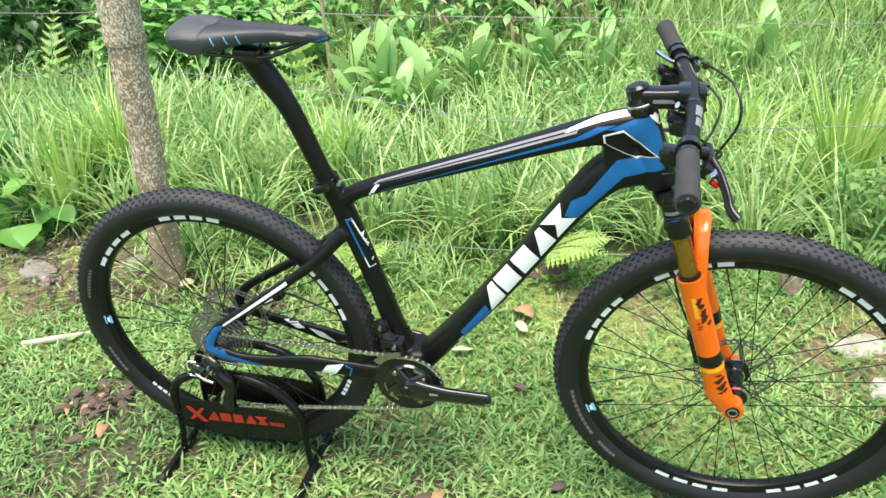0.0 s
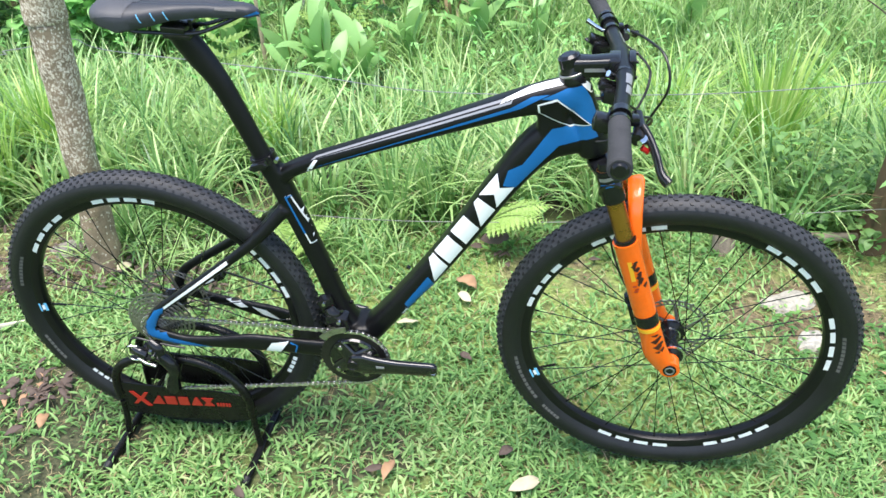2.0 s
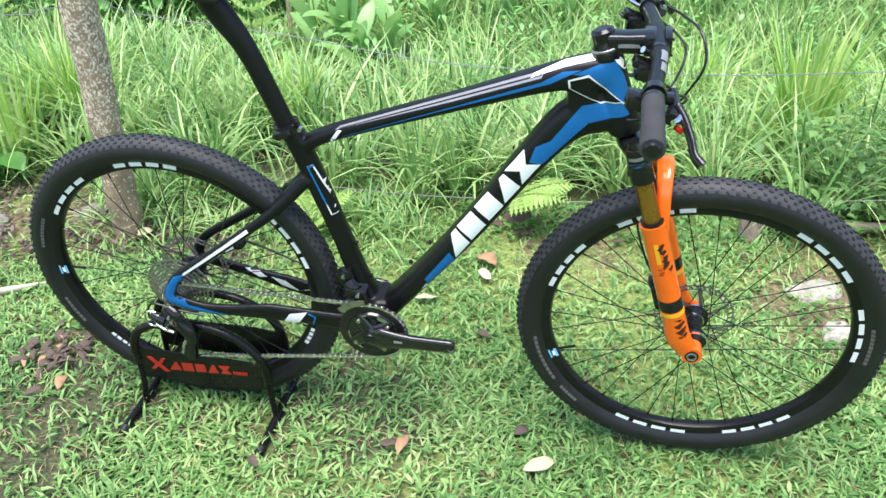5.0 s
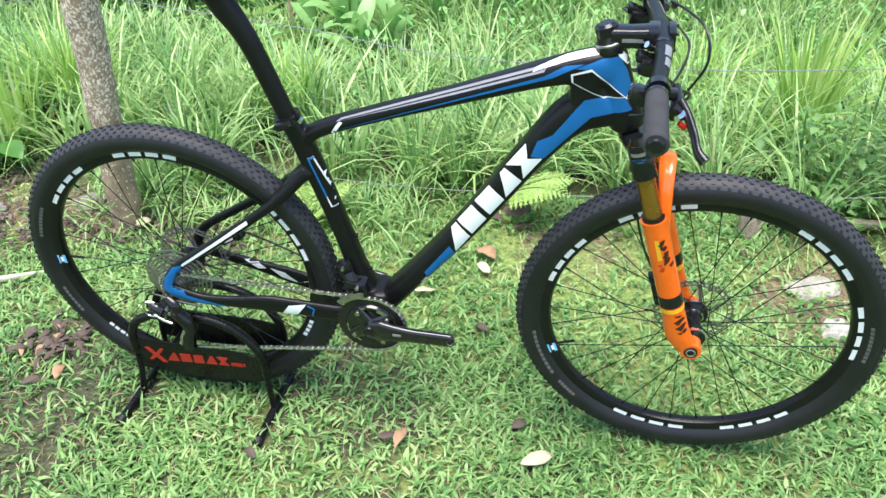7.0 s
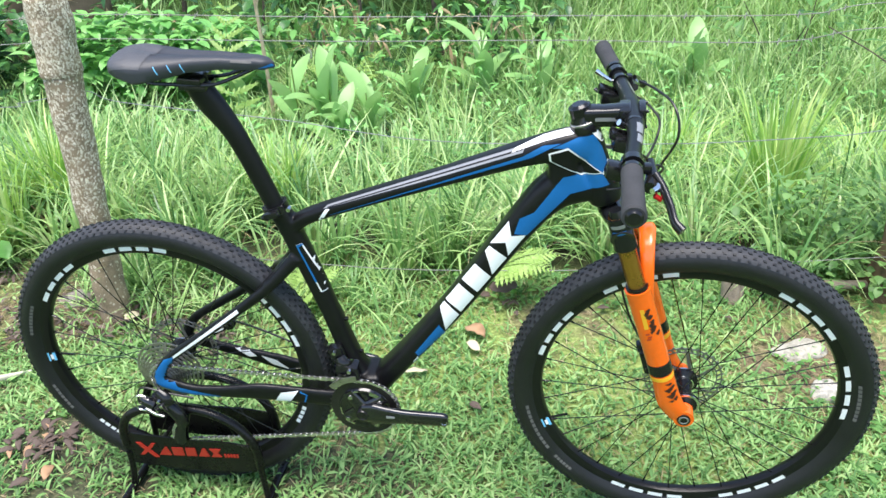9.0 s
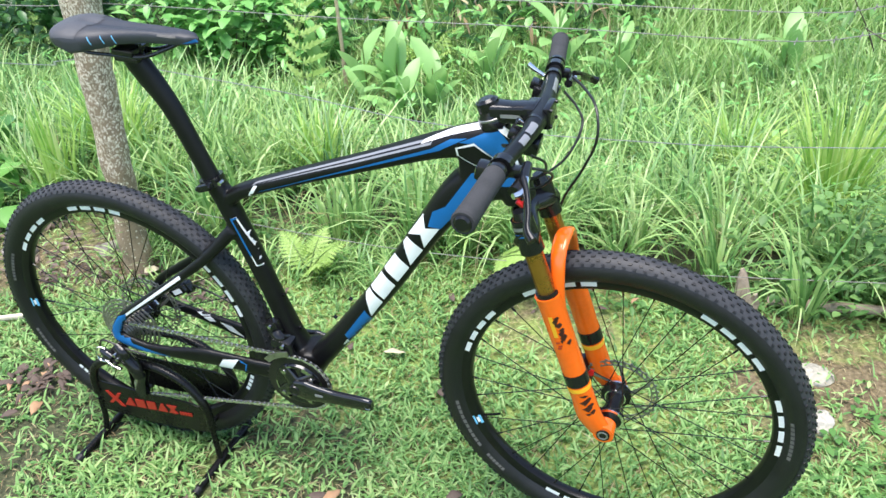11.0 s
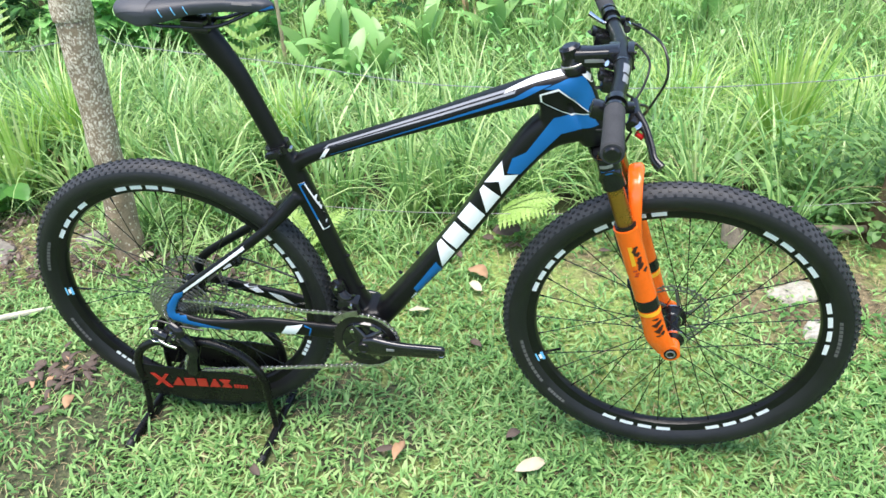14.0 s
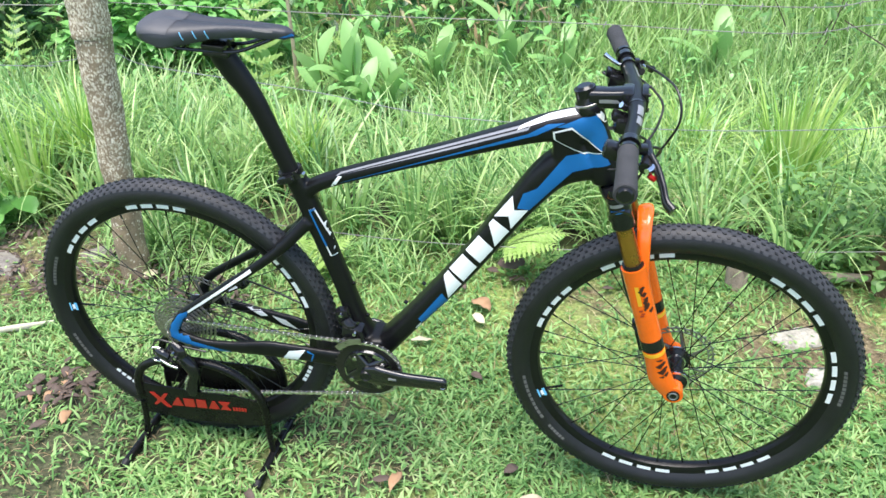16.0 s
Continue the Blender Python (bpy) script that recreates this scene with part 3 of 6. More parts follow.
# the frame: tubes fused into one shell
def frame_shell():
    bm = fresh()
    S = dict(n=20, power=2.5)
    tube(bm, [(0.437, 0, 0.345), (0.405, 0, 0.42), (0.372, 0, 0.54), (seat_x(0.66), 0, 0.66), (0.313, 0, 0.74), (0.296, 0, 0.782)], [0.026, 0.021, 0.02, 0.022, 0.022, 0.021], [0.034, 0.026, 0.02, 0.02, 0.02, 0.02], **S)
    tube(bm, [(0.318, 0, 0.744), (0.36, 0, 0.772), (0.48, 0, 0.816), (0.622, 0, 0.864), (0.76, 0, 0.912), (0.83, 0, 0.93), (0.878, 0, 0.937)], [0.016, 0.0145, 0.0145, 0.016, 0.021, 0.028, 0.032], [0.018, 0.019, 0.021, 0.023, 0.027, 0.028, 0.026], n=20, power=2.8)
    tube(bm, [(0.452, 0, 0.35), (0.53, 0, 0.447), (0.64, 0, 0.59), (0.75, 0, 0.7545), (0.816, 0, 0.838), (0.878, 0, 0.868)], [0.0255, 0.0225, 0.025, 0.028, 0.035, 0.042], [0.036, 0.034, 0.033, 0.033, 0.03, 0.026], n=20, power=3.0)
    tube(bm, [(0.834, 0, 0.93), (0.836, 0, 0.9), (0.838, 0, 0.85)], [0.031, 0.027, 0.029], [0.0265, 0.0275, 0.0285], n=20, power=4.0)
    tube(bm, [(steer_x(0.826), 0, 0.826), (steer_x(0.84), 0, 0.84), (steer_x(0.9), 0, 0.9), (steer_x(0.962), 0, 0.962)], [0.029, 0.03, 0.026, 0.0245], n=24, power=2.0)
    tube(bm, [(0.437, -0.044, 0.328), (0.437, 0.044, 0.328)], 0.03, n=24, up=(0, 0, 1))
    tube(bm, [(0.41, 0, 0.362), (0.445, 0, 0.368), (0.478, 0, 0.366)], [0.024, 0.027, 0.022], [0.038, 0.042, 0.036], n=20, power=4.5)
    for s in (-1, 1):
        cz = (0.338, 0.342, 0.352, 0.361, 0.36, 0.362, 0.377, 0.387) if s < 0 else (0.325, 0.32, 0.318, 0.33, 0.345, 0.36, 0.377, 0.387)
        tube(bm, [(0.425, s * 0.03, cz[0]), (0.37, s * 0.05, cz[1]), (0.29, s * 0.058, cz[2]), (0.21, s * 0.066, cz[3]), (0.13, s * 0.072, cz[4]), (0.06, s * 0.075, cz[5]), (0.0, s * 0.075, cz[6]), (-0.018, s * 0.075, cz[7])], [0.026, 0.022, 0.021, 0.022, 0.015, 0.013, 0.016, 0.013], [0.012, 0.01, 0.009, 0.009, 0.008, 0.008, 0.007, 0.006], n=14, power=2.6)
        tube(bm, [(-0.014, s * 0.075, 0.385), (0.006, s * 0.075, 0.425), (0.035, s * 0.072, 0.455), (0.11, s * 0.062, 0.508), (0.19, s * 0.049, 0.565), (0.26, s * 0.036, 0.62), (0.32, s * 0.014, 0.68)], [0.014, 0.012, 0.0105, 0.0105, 0.0105, 0.012, 0.015], [0.006, 0.007, 0.008, 0.009, 0.009, 0.01, 0.012], n=14, power=2.4)
    tube(bm, [(0.255, -0.036, 0.622), (0.285, 0, 0.648), (0.255, 0.036, 0.622)], 0.012, 0.011, n=12, up=(0, 0, 1))
    me = bpy.data.meshes.new("frame")
    bmesh.ops.recalc_face_normals(bm, faces=bm.faces)
    bm.to_mesh(me)
    bm.free()
    ob = new("frame", me)
    rm = ob.modifiers.new("fuse", "REMESH")
    rm.mode, rm.voxel_size = "VOXEL", 0.003
    sm = ob.modifiers.new("ease", "SMOOTH")
    sm.factor, sm.iterations = 0.5, 6
    fused = bpy.data.meshes.new_from_object(ob.evaluated_get(bpy.context.evaluated_depsgraph_get()))
    ob.modifiers.clear()
    ob.data = fused
    fused.polygons.foreach_set("use_smooth", [True] * len(fused.polygons))
    fused.materials.clear()
    fused.materials.append(carbon)
    ob.parent = bike
    ob["label"] = "satin black carbon frame"
    return ob


frame_ob = frame_shell()


def surface(ob):
    b = fresh()
    b.from_mesh(ob.data)
    tree = BVHTree.FromBMesh(b)
    b.free()
    return tree


FRAME_SKIN = surface(frame_ob)


def decal(name, outline, material, parent, skin, way=(0, 1, 0), lift=0.0006, label="", side=1, back=0.4, reach=0.43):
    """Thin paint laid on a skin: an outline of (x, z) seen along way, pushed onto the surface."""
    bm = fresh()
    way = Vector(way).normalized()
    bm.faces.new([bm.verts.new((x, 0, z)) for x, z in outline])
    lo = [min(v[k] for v in outline) for k in (0, 1)]
    hi = [max(v[k] for v in outline) for k in (0, 1)]
    for k, axis in ((0, Vector((1, 0, 0))), (1, Vector((0, 0, 1)))):
        step = max((hi[k] - lo[k]) / 40, 0.004)
        v = lo[k] + step
        while v < hi[k]:
            bmesh.ops.bisect_plane(bm, geom=bm.verts[:] + bm.edges[:] + bm.faces[:], plane_co=axis * v, plane_no=axis)
            v += step
    gone = []
    for v in bm.verts:
        hit, nrm, _, _ = skin.ray_cast(v.co - way * back, way, reach)
        if hit is None:
            gone.append(v)
        else:
            v.co = hit + nrm * lift
    bmesh.ops.delete(bm, geom=gone, context="VERTS")
    bmesh.ops.triangulate(bm, faces=bm.faces)
    if side < 0:
        for v in bm.verts:
            v.co.y = -v.co.y
    me_ob = part(name, bm, material, parent, label)
    return me_ob


DOWN_WAY = Vector((0, 0.8, -0.6))


VIEW_WAY = Vector((-0.1, 0.84, -0.53))


def tilt_poly(poly, way=DOWN_WAY, at=-0.03):
    """Shifts an outline given on the plane y = at, so that decal() with a slanted way hits it there."""
    k = -at / way[1]
    return [(x + k * way[0], z + k * way[2]) for x, z in poly]


HEX = [(0.842, 0.9385), (0.809, 0.927), (0.811, 0.912), (0.867, 0.886), (0.903, 0.891)]


def shrink(poly, d):
    c = Vector((sum(p[0] for p in poly) / len(poly), sum(p[1] for p in poly) / len(poly)))
    return [tuple(Vector(p) + (c - Vector(p)).normalized() * d) for p in poly]


def frame_paint(side):
    D = lambda n, poly, m, lift, label="": decal(n, poly, m, frame_ob, FRAME_SKIN, lift=lift, label=label, side=side)
    V = lambda n, poly, m, lift, label="": decal(n, tilt_poly(poly, VIEW_WAY, -0.035), m, frame_ob, FRAME_SKIN, way=VIEW_WAY, lift=lift, label=label, side=side)
    D("blue_panel", [(0.7516, 0.7655), (0.7614, 0.797), (0.7871, 0.8114), (0.8358, 0.8821), (0.866, 0.889), (0.842, 0.9365), (0.815, 0.9365), (0.858, 0.956), (0.884, 0.962), (0.8985, 0.9376), (0.9106, 0.906), (0.902, 0.8905), (0.9158, 0.869), (0.8492, 0.8498), (0.8323, 0.8306), (0.775, 0.763)], blue_paint, 0.0006, "blue painted head panel")
    D("panel_border", HEX, white_paint, 0.001, "white outline")
    D("panel_centre", shrink(HEX, 0.004), carbon, 0.0018, "black panel")
    D("white_wedge", [(0.876, 0.969), (0.890, 0.966), (0.908, 0.944), (0.897, 0.946)], white_paint, 0.001)
    D("white_wedge", [(0.909, 0.914), (0.919, 0.884), (0.902, 0.889)], white_paint, 0.001)
    # white marks on the down tube, plain slanted shapes in place of a brand
    u = Vector((0.757 - 0.601, 0.782 - 0.560)).normalized()
    w = Vector((-u.y, u.x))
    o = Vector((0.612, 0.5535))
    P = lambda pts: [tuple(o + u * (a * 0.001) + w * (b * 0.001)) for a, b in pts]
    for pts in (((-14, -14), (36, -14), (44, 26), (28, 26)), ((44, -13), (92, -13), (98, 27), (50, 27)), ((104, -12), (150, -12), (156, 28), (110, 28)), ((156, -11), (204, -11), (206, 29), (192, 29)), ((210, -10), (266, -10), (248, 10), (272, 31), (212, 31), (230, 10))):
        V("white_mark", P(pts), white_paint, 0.0008)
    V("blue_stripe", P([(-20, -17), (-112, -17), (-104, 3), (-12, 3)]), blue_paint, 0.0008)
    V("white_dash", P([(-116, -17), (-137, -17), (-130, -6), (-110, -6)]), white_paint, 0.001)
    # seat tube flash
    D("flash_border", [(0.326, 0.7125), (0.3375, 0.7155), (0.3805, 0.604), (0.362, 0.601)], white_paint, 0.0008)
    D("flash_centre", [(0.3275, 0.7135), (0.335, 0.7145), (0.3775, 0.6065), (0.3645, 0.6045)], carbon, 0.0022)
    D("flash_blue", [(0.326, 0.7125), (0.3375, 0.7155), (0.3385, 0.7125), (0.3305, 0.709), (0.357, 0.628), (0.354, 0.626)], blue_paint, 0.003)
    D("flash_white", [(0.350, 0.682), (0.3545, 0.682), (0.366, 0.648), (0.361, 0.652)], white_paint, 0.003)
    # stays
    D("stay_blue", [(0.013, 0.446), (0.036, 0.456), (0.026, 0.43), (0.016, 0.398), (0.03, 0.372), (0.12, 0.352), (0.13, 0.34), (0.05, 0.345), (0.0, 0.355), (-0.036, 0.372), (-0.03, 0.39)], blue_paint, 0.0006, "blue painted dropout")
    D("stay_white", [(0.036, 0.4575), (0.036, 0.451), (0.195, 0.566), (0.192, 0.573)], white_paint, 0.0009)
    D("stay_mark", [(0.257, 0.365), (0.294, 0.368), (0.27, 0.334), (0.233, 0.331)], white_paint, 0.0008)
    D("stay_line", [(0.298, 0.367), (0.314, 0.358), (0.306, 0.335), (0.303, 0.336), (0.310, 0.357), (0.297, 0.363)], blue_paint, 0.0008)
    decal("inner_mark", [(0.095, 0.366), (0.12, 0.368), (0.155, 0.346), (0.135, 0.342)], white_paint, frame_ob, FRAME_SKIN, lift=0.0006, back=-0.02, reach=0.08)
    decal("inner_mark", [(0.165, 0.348), (0.2, 0.342), (0.235, 0.318), (0.19, 0.328)], white_paint, frame_ob, FRAME_SKIN, lift=0.0006, back=-0.02, reach=0.08)
    # top tube lines, seen from above
    T = lambda n, poly, m, lift: decal(n, tilt_poly(poly, at=-0.02), m, frame_ob, FRAME_SKIN, way=DOWN_WAY, lift=lift, side=side)
    up = lambda poly, d: [(x, z + d) for x, z in poly]
    T("silver_stripe", up([(0.40, 0.797), (0.39, 0.786), (0.62, 0.8615), (0.765, 0.9115), (0.77, 0.93), (0.62, 0.877)], 0.011), silver_paint, 0.0006)
    T("dark_line", up([(0.40, 0.7915), (0.40, 0.7895), (0.62, 0.8665), (0.765, 0.917), (0.765, 0.921), (0.62, 0.870)], 0.011), carbon, 0.0009)
    T("white_top", up([(0.745, 0.914), (0.80, 0.938), (0.858, 0.956), (0.848, 0.972), (0.80, 0.957), (0.752, 0.926)], 0.008), white_paint, 0.0009)
    T("blue_line", up([(0.405, 0.7765), (0.40, 0.774), (0.62, 0.85), (0.78, 0.9035), (0.83, 0.932), (0.80, 0.928), (0.765, 0.9055), (0.62, 0.8532)], 0.009), blue_paint, 0.0006)
    T("white_slash", up([(0.376, 0.766), (0.385, 0.767), (0.404, 0.793), (0.396, 0.793)], 0.004), white_paint, 0.001)


frame_paint(1)

# seat post, clamp, saddle
bm = tube(fresh(), [(0.297, 0, 0.77), (0.278, 0, 0.825), (0.247, 0, 0.915), (0.2285, 0, 0.957), (0.2075, 0, 0.992), (0.19, 0, 1.021), (0.178, 0, 1.042)], [0.018, 0.0185, 0.0195, 0.0215, 0.0255, 0.025, 0.02], [0.0165, 0.0165, 0.0165, 0.0165, 0.0165, 0.018, 0.019], n=28)
part("seat_post", bm, carbon, bike, "matte black setback seat post")
bm = fresh()
d = Vector((-0.293, 0, 1)).normalized()
lathe(bm, ring_profile(0.0175, 0.0255, -0.009, 0.009), n=32, axis="z")
block(bm, (0.02, 0.03, 0.014), pose(0.028, 0, 0), 0.003)
tube(bm, [(0.034, -0.018, 0), (0.034, 0.018, 0)], 0.004, n=10, up=(0, 0, 1))
bmesh.ops.transform(bm, matrix=Matrix.Translation((0.2915, 0, 0.785)) @ d.to_track_quat("Z", "Y").to_matrix().to_4x4(), verts=bm.verts)
clamp = part("seat_clamp", bm, alloy_black, bike, "black seat clamp")
part("bolt", tube(fresh(), [(0.324, -0.026, 0.794), (0.324, -0.014, 0.794)], 0.0042, n=10, up=(0, 0, 1)), steel, clamp)


def saddle_height(s):
    return float(np.interp(s, [0, 0.05, 0.15, 0.4, 0.7, 0.9, 0.96, 0.99, 1], [1.084, 1.094, 1.098, 1.0925, 1.092, 1.087, 1.083, 1.078, 1.074]))


def saddle_half(s):
    return float(np.interp(s, [0, 0.04, 0.1, 0.2, 0.3, 0.42, 0.55, 0.7, 0.85, 0.95, 1.0], [0.02, 0.05, 0.063, 0.067, 0.06, 0.042, 0.031, 0.025, 0.022, 0.0165, 0.003]))


def saddle_cover():
    bm, rows, nu, nv = fresh(), [], 46, 21
    for i in range(nu + 1):
        s = 1 - (1 - i / nu) ** 1.5
        x, h, hw = 0.036 + 0.298 * s, saddle_height(s), saddle_half(s)
        drop = float(np.interp(s, [0, 0.2, 0.5, 0.85, 0.95, 1], [0.018, 0.041, 0.023, 0.017, 0.014, 0.006]))
        row = []
        for j in range(nv):
            a = math.pi * (j / (nv - 1))
            yy, zz = hw * math.cos(a), math.sin(a)
            z = h - drop * (1 - zz ** 0.55) - 0.006 * math.exp(-(yy / 0.012) ** 2) * float(np.interp(s, [0.1, 0.3, 0.75, 0.9], [0, 1, 1, 0]))
            row.append(bm.verts.new((x, yy * (1 - 0.10 * (1 - zz)), z)))
        under = [bm.verts.new((x, hw * 0.84 * math.cos(math.pi * k / 6), h - drop - 0.004 + 0.012 * math.sin(math.pi * k / 6))) for k in range(6, -1, -1)]
        rows.append(row + under)
    for r, q in zip(rows, rows[1:]):
        for k in range(len(r)):
            bm.faces.new((r[k], r[(k + 1) % len(r)], q[(k + 1) % len(r)], q[k]))
    bm.faces.new(rows[0])
    bm.faces.new(rows[-1])
    return bm


saddle = new("saddle")
saddle.parent = bike
saddle["label"] = "slim black and grey padded saddle"
cover = part("cover", saddle_cover(), saddle_black, saddle)
SADDLE_SKIN = surface(cover)
decal("rear_panel", [(0.05, 1.13), (0.132, 1.13), (0.112, 1.03), (0.05, 1.03)], saddle_grey, saddle, SADDLE_SKIN, way=(0, 0.75, -0.66), lift=0.0008, label="grey rear panel")
decal("rear_panel", [(0.05, 1.13), (0.132, 1.13), (0.112, 1.03), (0.05, 1.03)], saddle_grey, saddle, SADDLE_SKIN, way=(0, 0.75, -0.66), lift=0.0008, side=-1)
decal("nose_cap", [(0.302, 1.068), (0.318, 1.072), (0.338, 1.077), (0.338, 1.05), (0.302, 1.05)], blue_paint, saddle, SADDLE_SKIN, lift=0.0008, label="blue nose tip")
for k in range(3):
    x = 0.134 + 0.021 * k
    decal("blue_tick", [(x, 1.082), (x + 0.0016, 1.082), (x + 0.0072, 1.068), (x + 0.0056, 1.068)], sticker_blue, saddle, SADDLE_SKIN, lift=0.0008)
decal("pale_mark", [(0.264, 1.085), (0.30, 1.0825), (0.30, 1.079), (0.264, 1.0815)], sidewall_grey, saddle, SADDLE_SKIN, lift=0.0008)
for s in (-1, 1):
    bm = tube(fresh(), [(0.095, s * 0.034, 1.062), (0.11, s * 0.032, 1.048), (0.15, s * 0.022, 1.041), (0.22, s * 0.022, 1.041), (0.27, s * 0.018, 1.056), (0.31, s * 0.008, 1.072)], 0.0036, n=8)
    part("rail", bm, alloy_black, saddle, "black saddle rail")
bm = fresh()
block(bm, (0.045, 0.055, 0.012), pose(0.182, 0, 1.047, 0, 4, 0), 0.004)
block(bm, (0.05, 0.05, 0.01), pose(0.185, 0, 1.034, 0, 4, 0), 0.004)
for x in (0.162, 0.204):
    tube(bm, [(x, 0, 1.02), (x, 0, 1.056)], 0.0035, n=8)
part("rail_clamp", bm, alloy_black, saddle)


# ---- wheels ----
TYRE_R, TYRE_TUBE = 0.3628, 0.0272


def tyre_mesh():
    """The smooth casing, bead to bead."""
    prof = []
    for k in range(17):
        a = radians(-45 + 270 * k / 16)
        prof.append((TYRE_R - TYRE_TUBE + TYRE_TUBE * math.sin(a), -TYRE_TUBE * math.cos(a)))
    return lathe(fresh(), [(0.309, -0.0128)] + prof + [(0.309, 0.0128)], n=96)


def tread_mesh():
    """Rows of chamfered knobs over the crown and both shoulders."""
    co, faces = [], []
    for row, (lat, wide, long, high) in enumerate(((-52, 0.62, 0.56, 0.0019), (-35, 0.62, 0.6, 0.0021), (-17.5, 0.62, 0.7, 0.0022), (0, 0.6, 0.58, 0.0023), (17.5, 0.62, 0.7, 0.0022), (35, 0.62, 0.6, 0.0021), (52, 0.62, 0.56, 0.0019))):
        count = 124
        a = radians(90 + lat)
        c = Vector((TYRE_R - TYRE_TUBE + TYRE_TUBE * math.sin(a), -TYRE_TUBE * math.cos(a)))
        nrm, tan = Vector((math.sin(a), -math.cos(a))), Vector((math.cos(a), math.sin(a)))
        for k in range(count):
            w = 2 * math.pi * (k + (0.5 if row % 2 else 0)) / count
            skew = 0.22 * (1 if k % 2 else -1)
            b = len(co)
            for lev, q in ((-0.001, 1.0), (high, 0.8)):
                for sa, sb in ((-1, -1), (1, -1), (1, 1), (-1, 1)):
                    p = c + nrm * lev + tan * (sa * 0.0041 * wide * q)
                    ww = w + (sb + skew * sa) * 0.0056 * q * long / TYRE_R
                    co.append((p.x * math.cos(ww), p.y, p.x * math.sin(ww)))
            faces += [(b + 4, b + 5, b + 6, b + 7)] + [(b + i, b + (i + 1) % 4, b + 4 + (i + 1) % 4, b + 4 + i) for i in range(4)]
    bm = fresh()
    vs = [bm.verts.new(v) for v in co]
    for f in faces:
        bm.faces.new([vs[i] for i in f])
    return bm


def rim_mesh():
    prof = [(0.314, -0.0125), (0.316, -0.0135), (0.313, -0.0142), (0.302, -0.0138), (0.2935, -0.0105), (0.2905, -0.005), (0.29, 0), (0.2905, 0.005), (0.2935, 0.0105), (0.302, 0.0138), (0.313, 0.0142), (0.316, 0.0135), (0.314, 0.0125), (0.306, 0.0), (0.314, -0.0125)]
    return lathe(fresh(), prof, n=96)


def arc_patch(bm, r0, r1, h0, h1, a0, a1, n=4):
    """A thin curved bar on a wheel's flank, from angle a0 to a1 (degrees, counter-clockwise from ahead)."""
    for k in range(n):
        u, v = radians(a0 + (a1 - a0) * k / n), radians(a0 + (a1 - a0) * (k + 1) / n)
        q = [bm.verts.new((r * math.cos(w), h, r * math.sin(w))) for r, h, w in ((r0, h0, u), (r1, h1, u), (r1, h1, v), (r0, h0, v))]
        bm.faces.new(q)
    bmesh.ops.remove_doubles(bm, verts=bm.verts, dist=1e-5)
    return bm


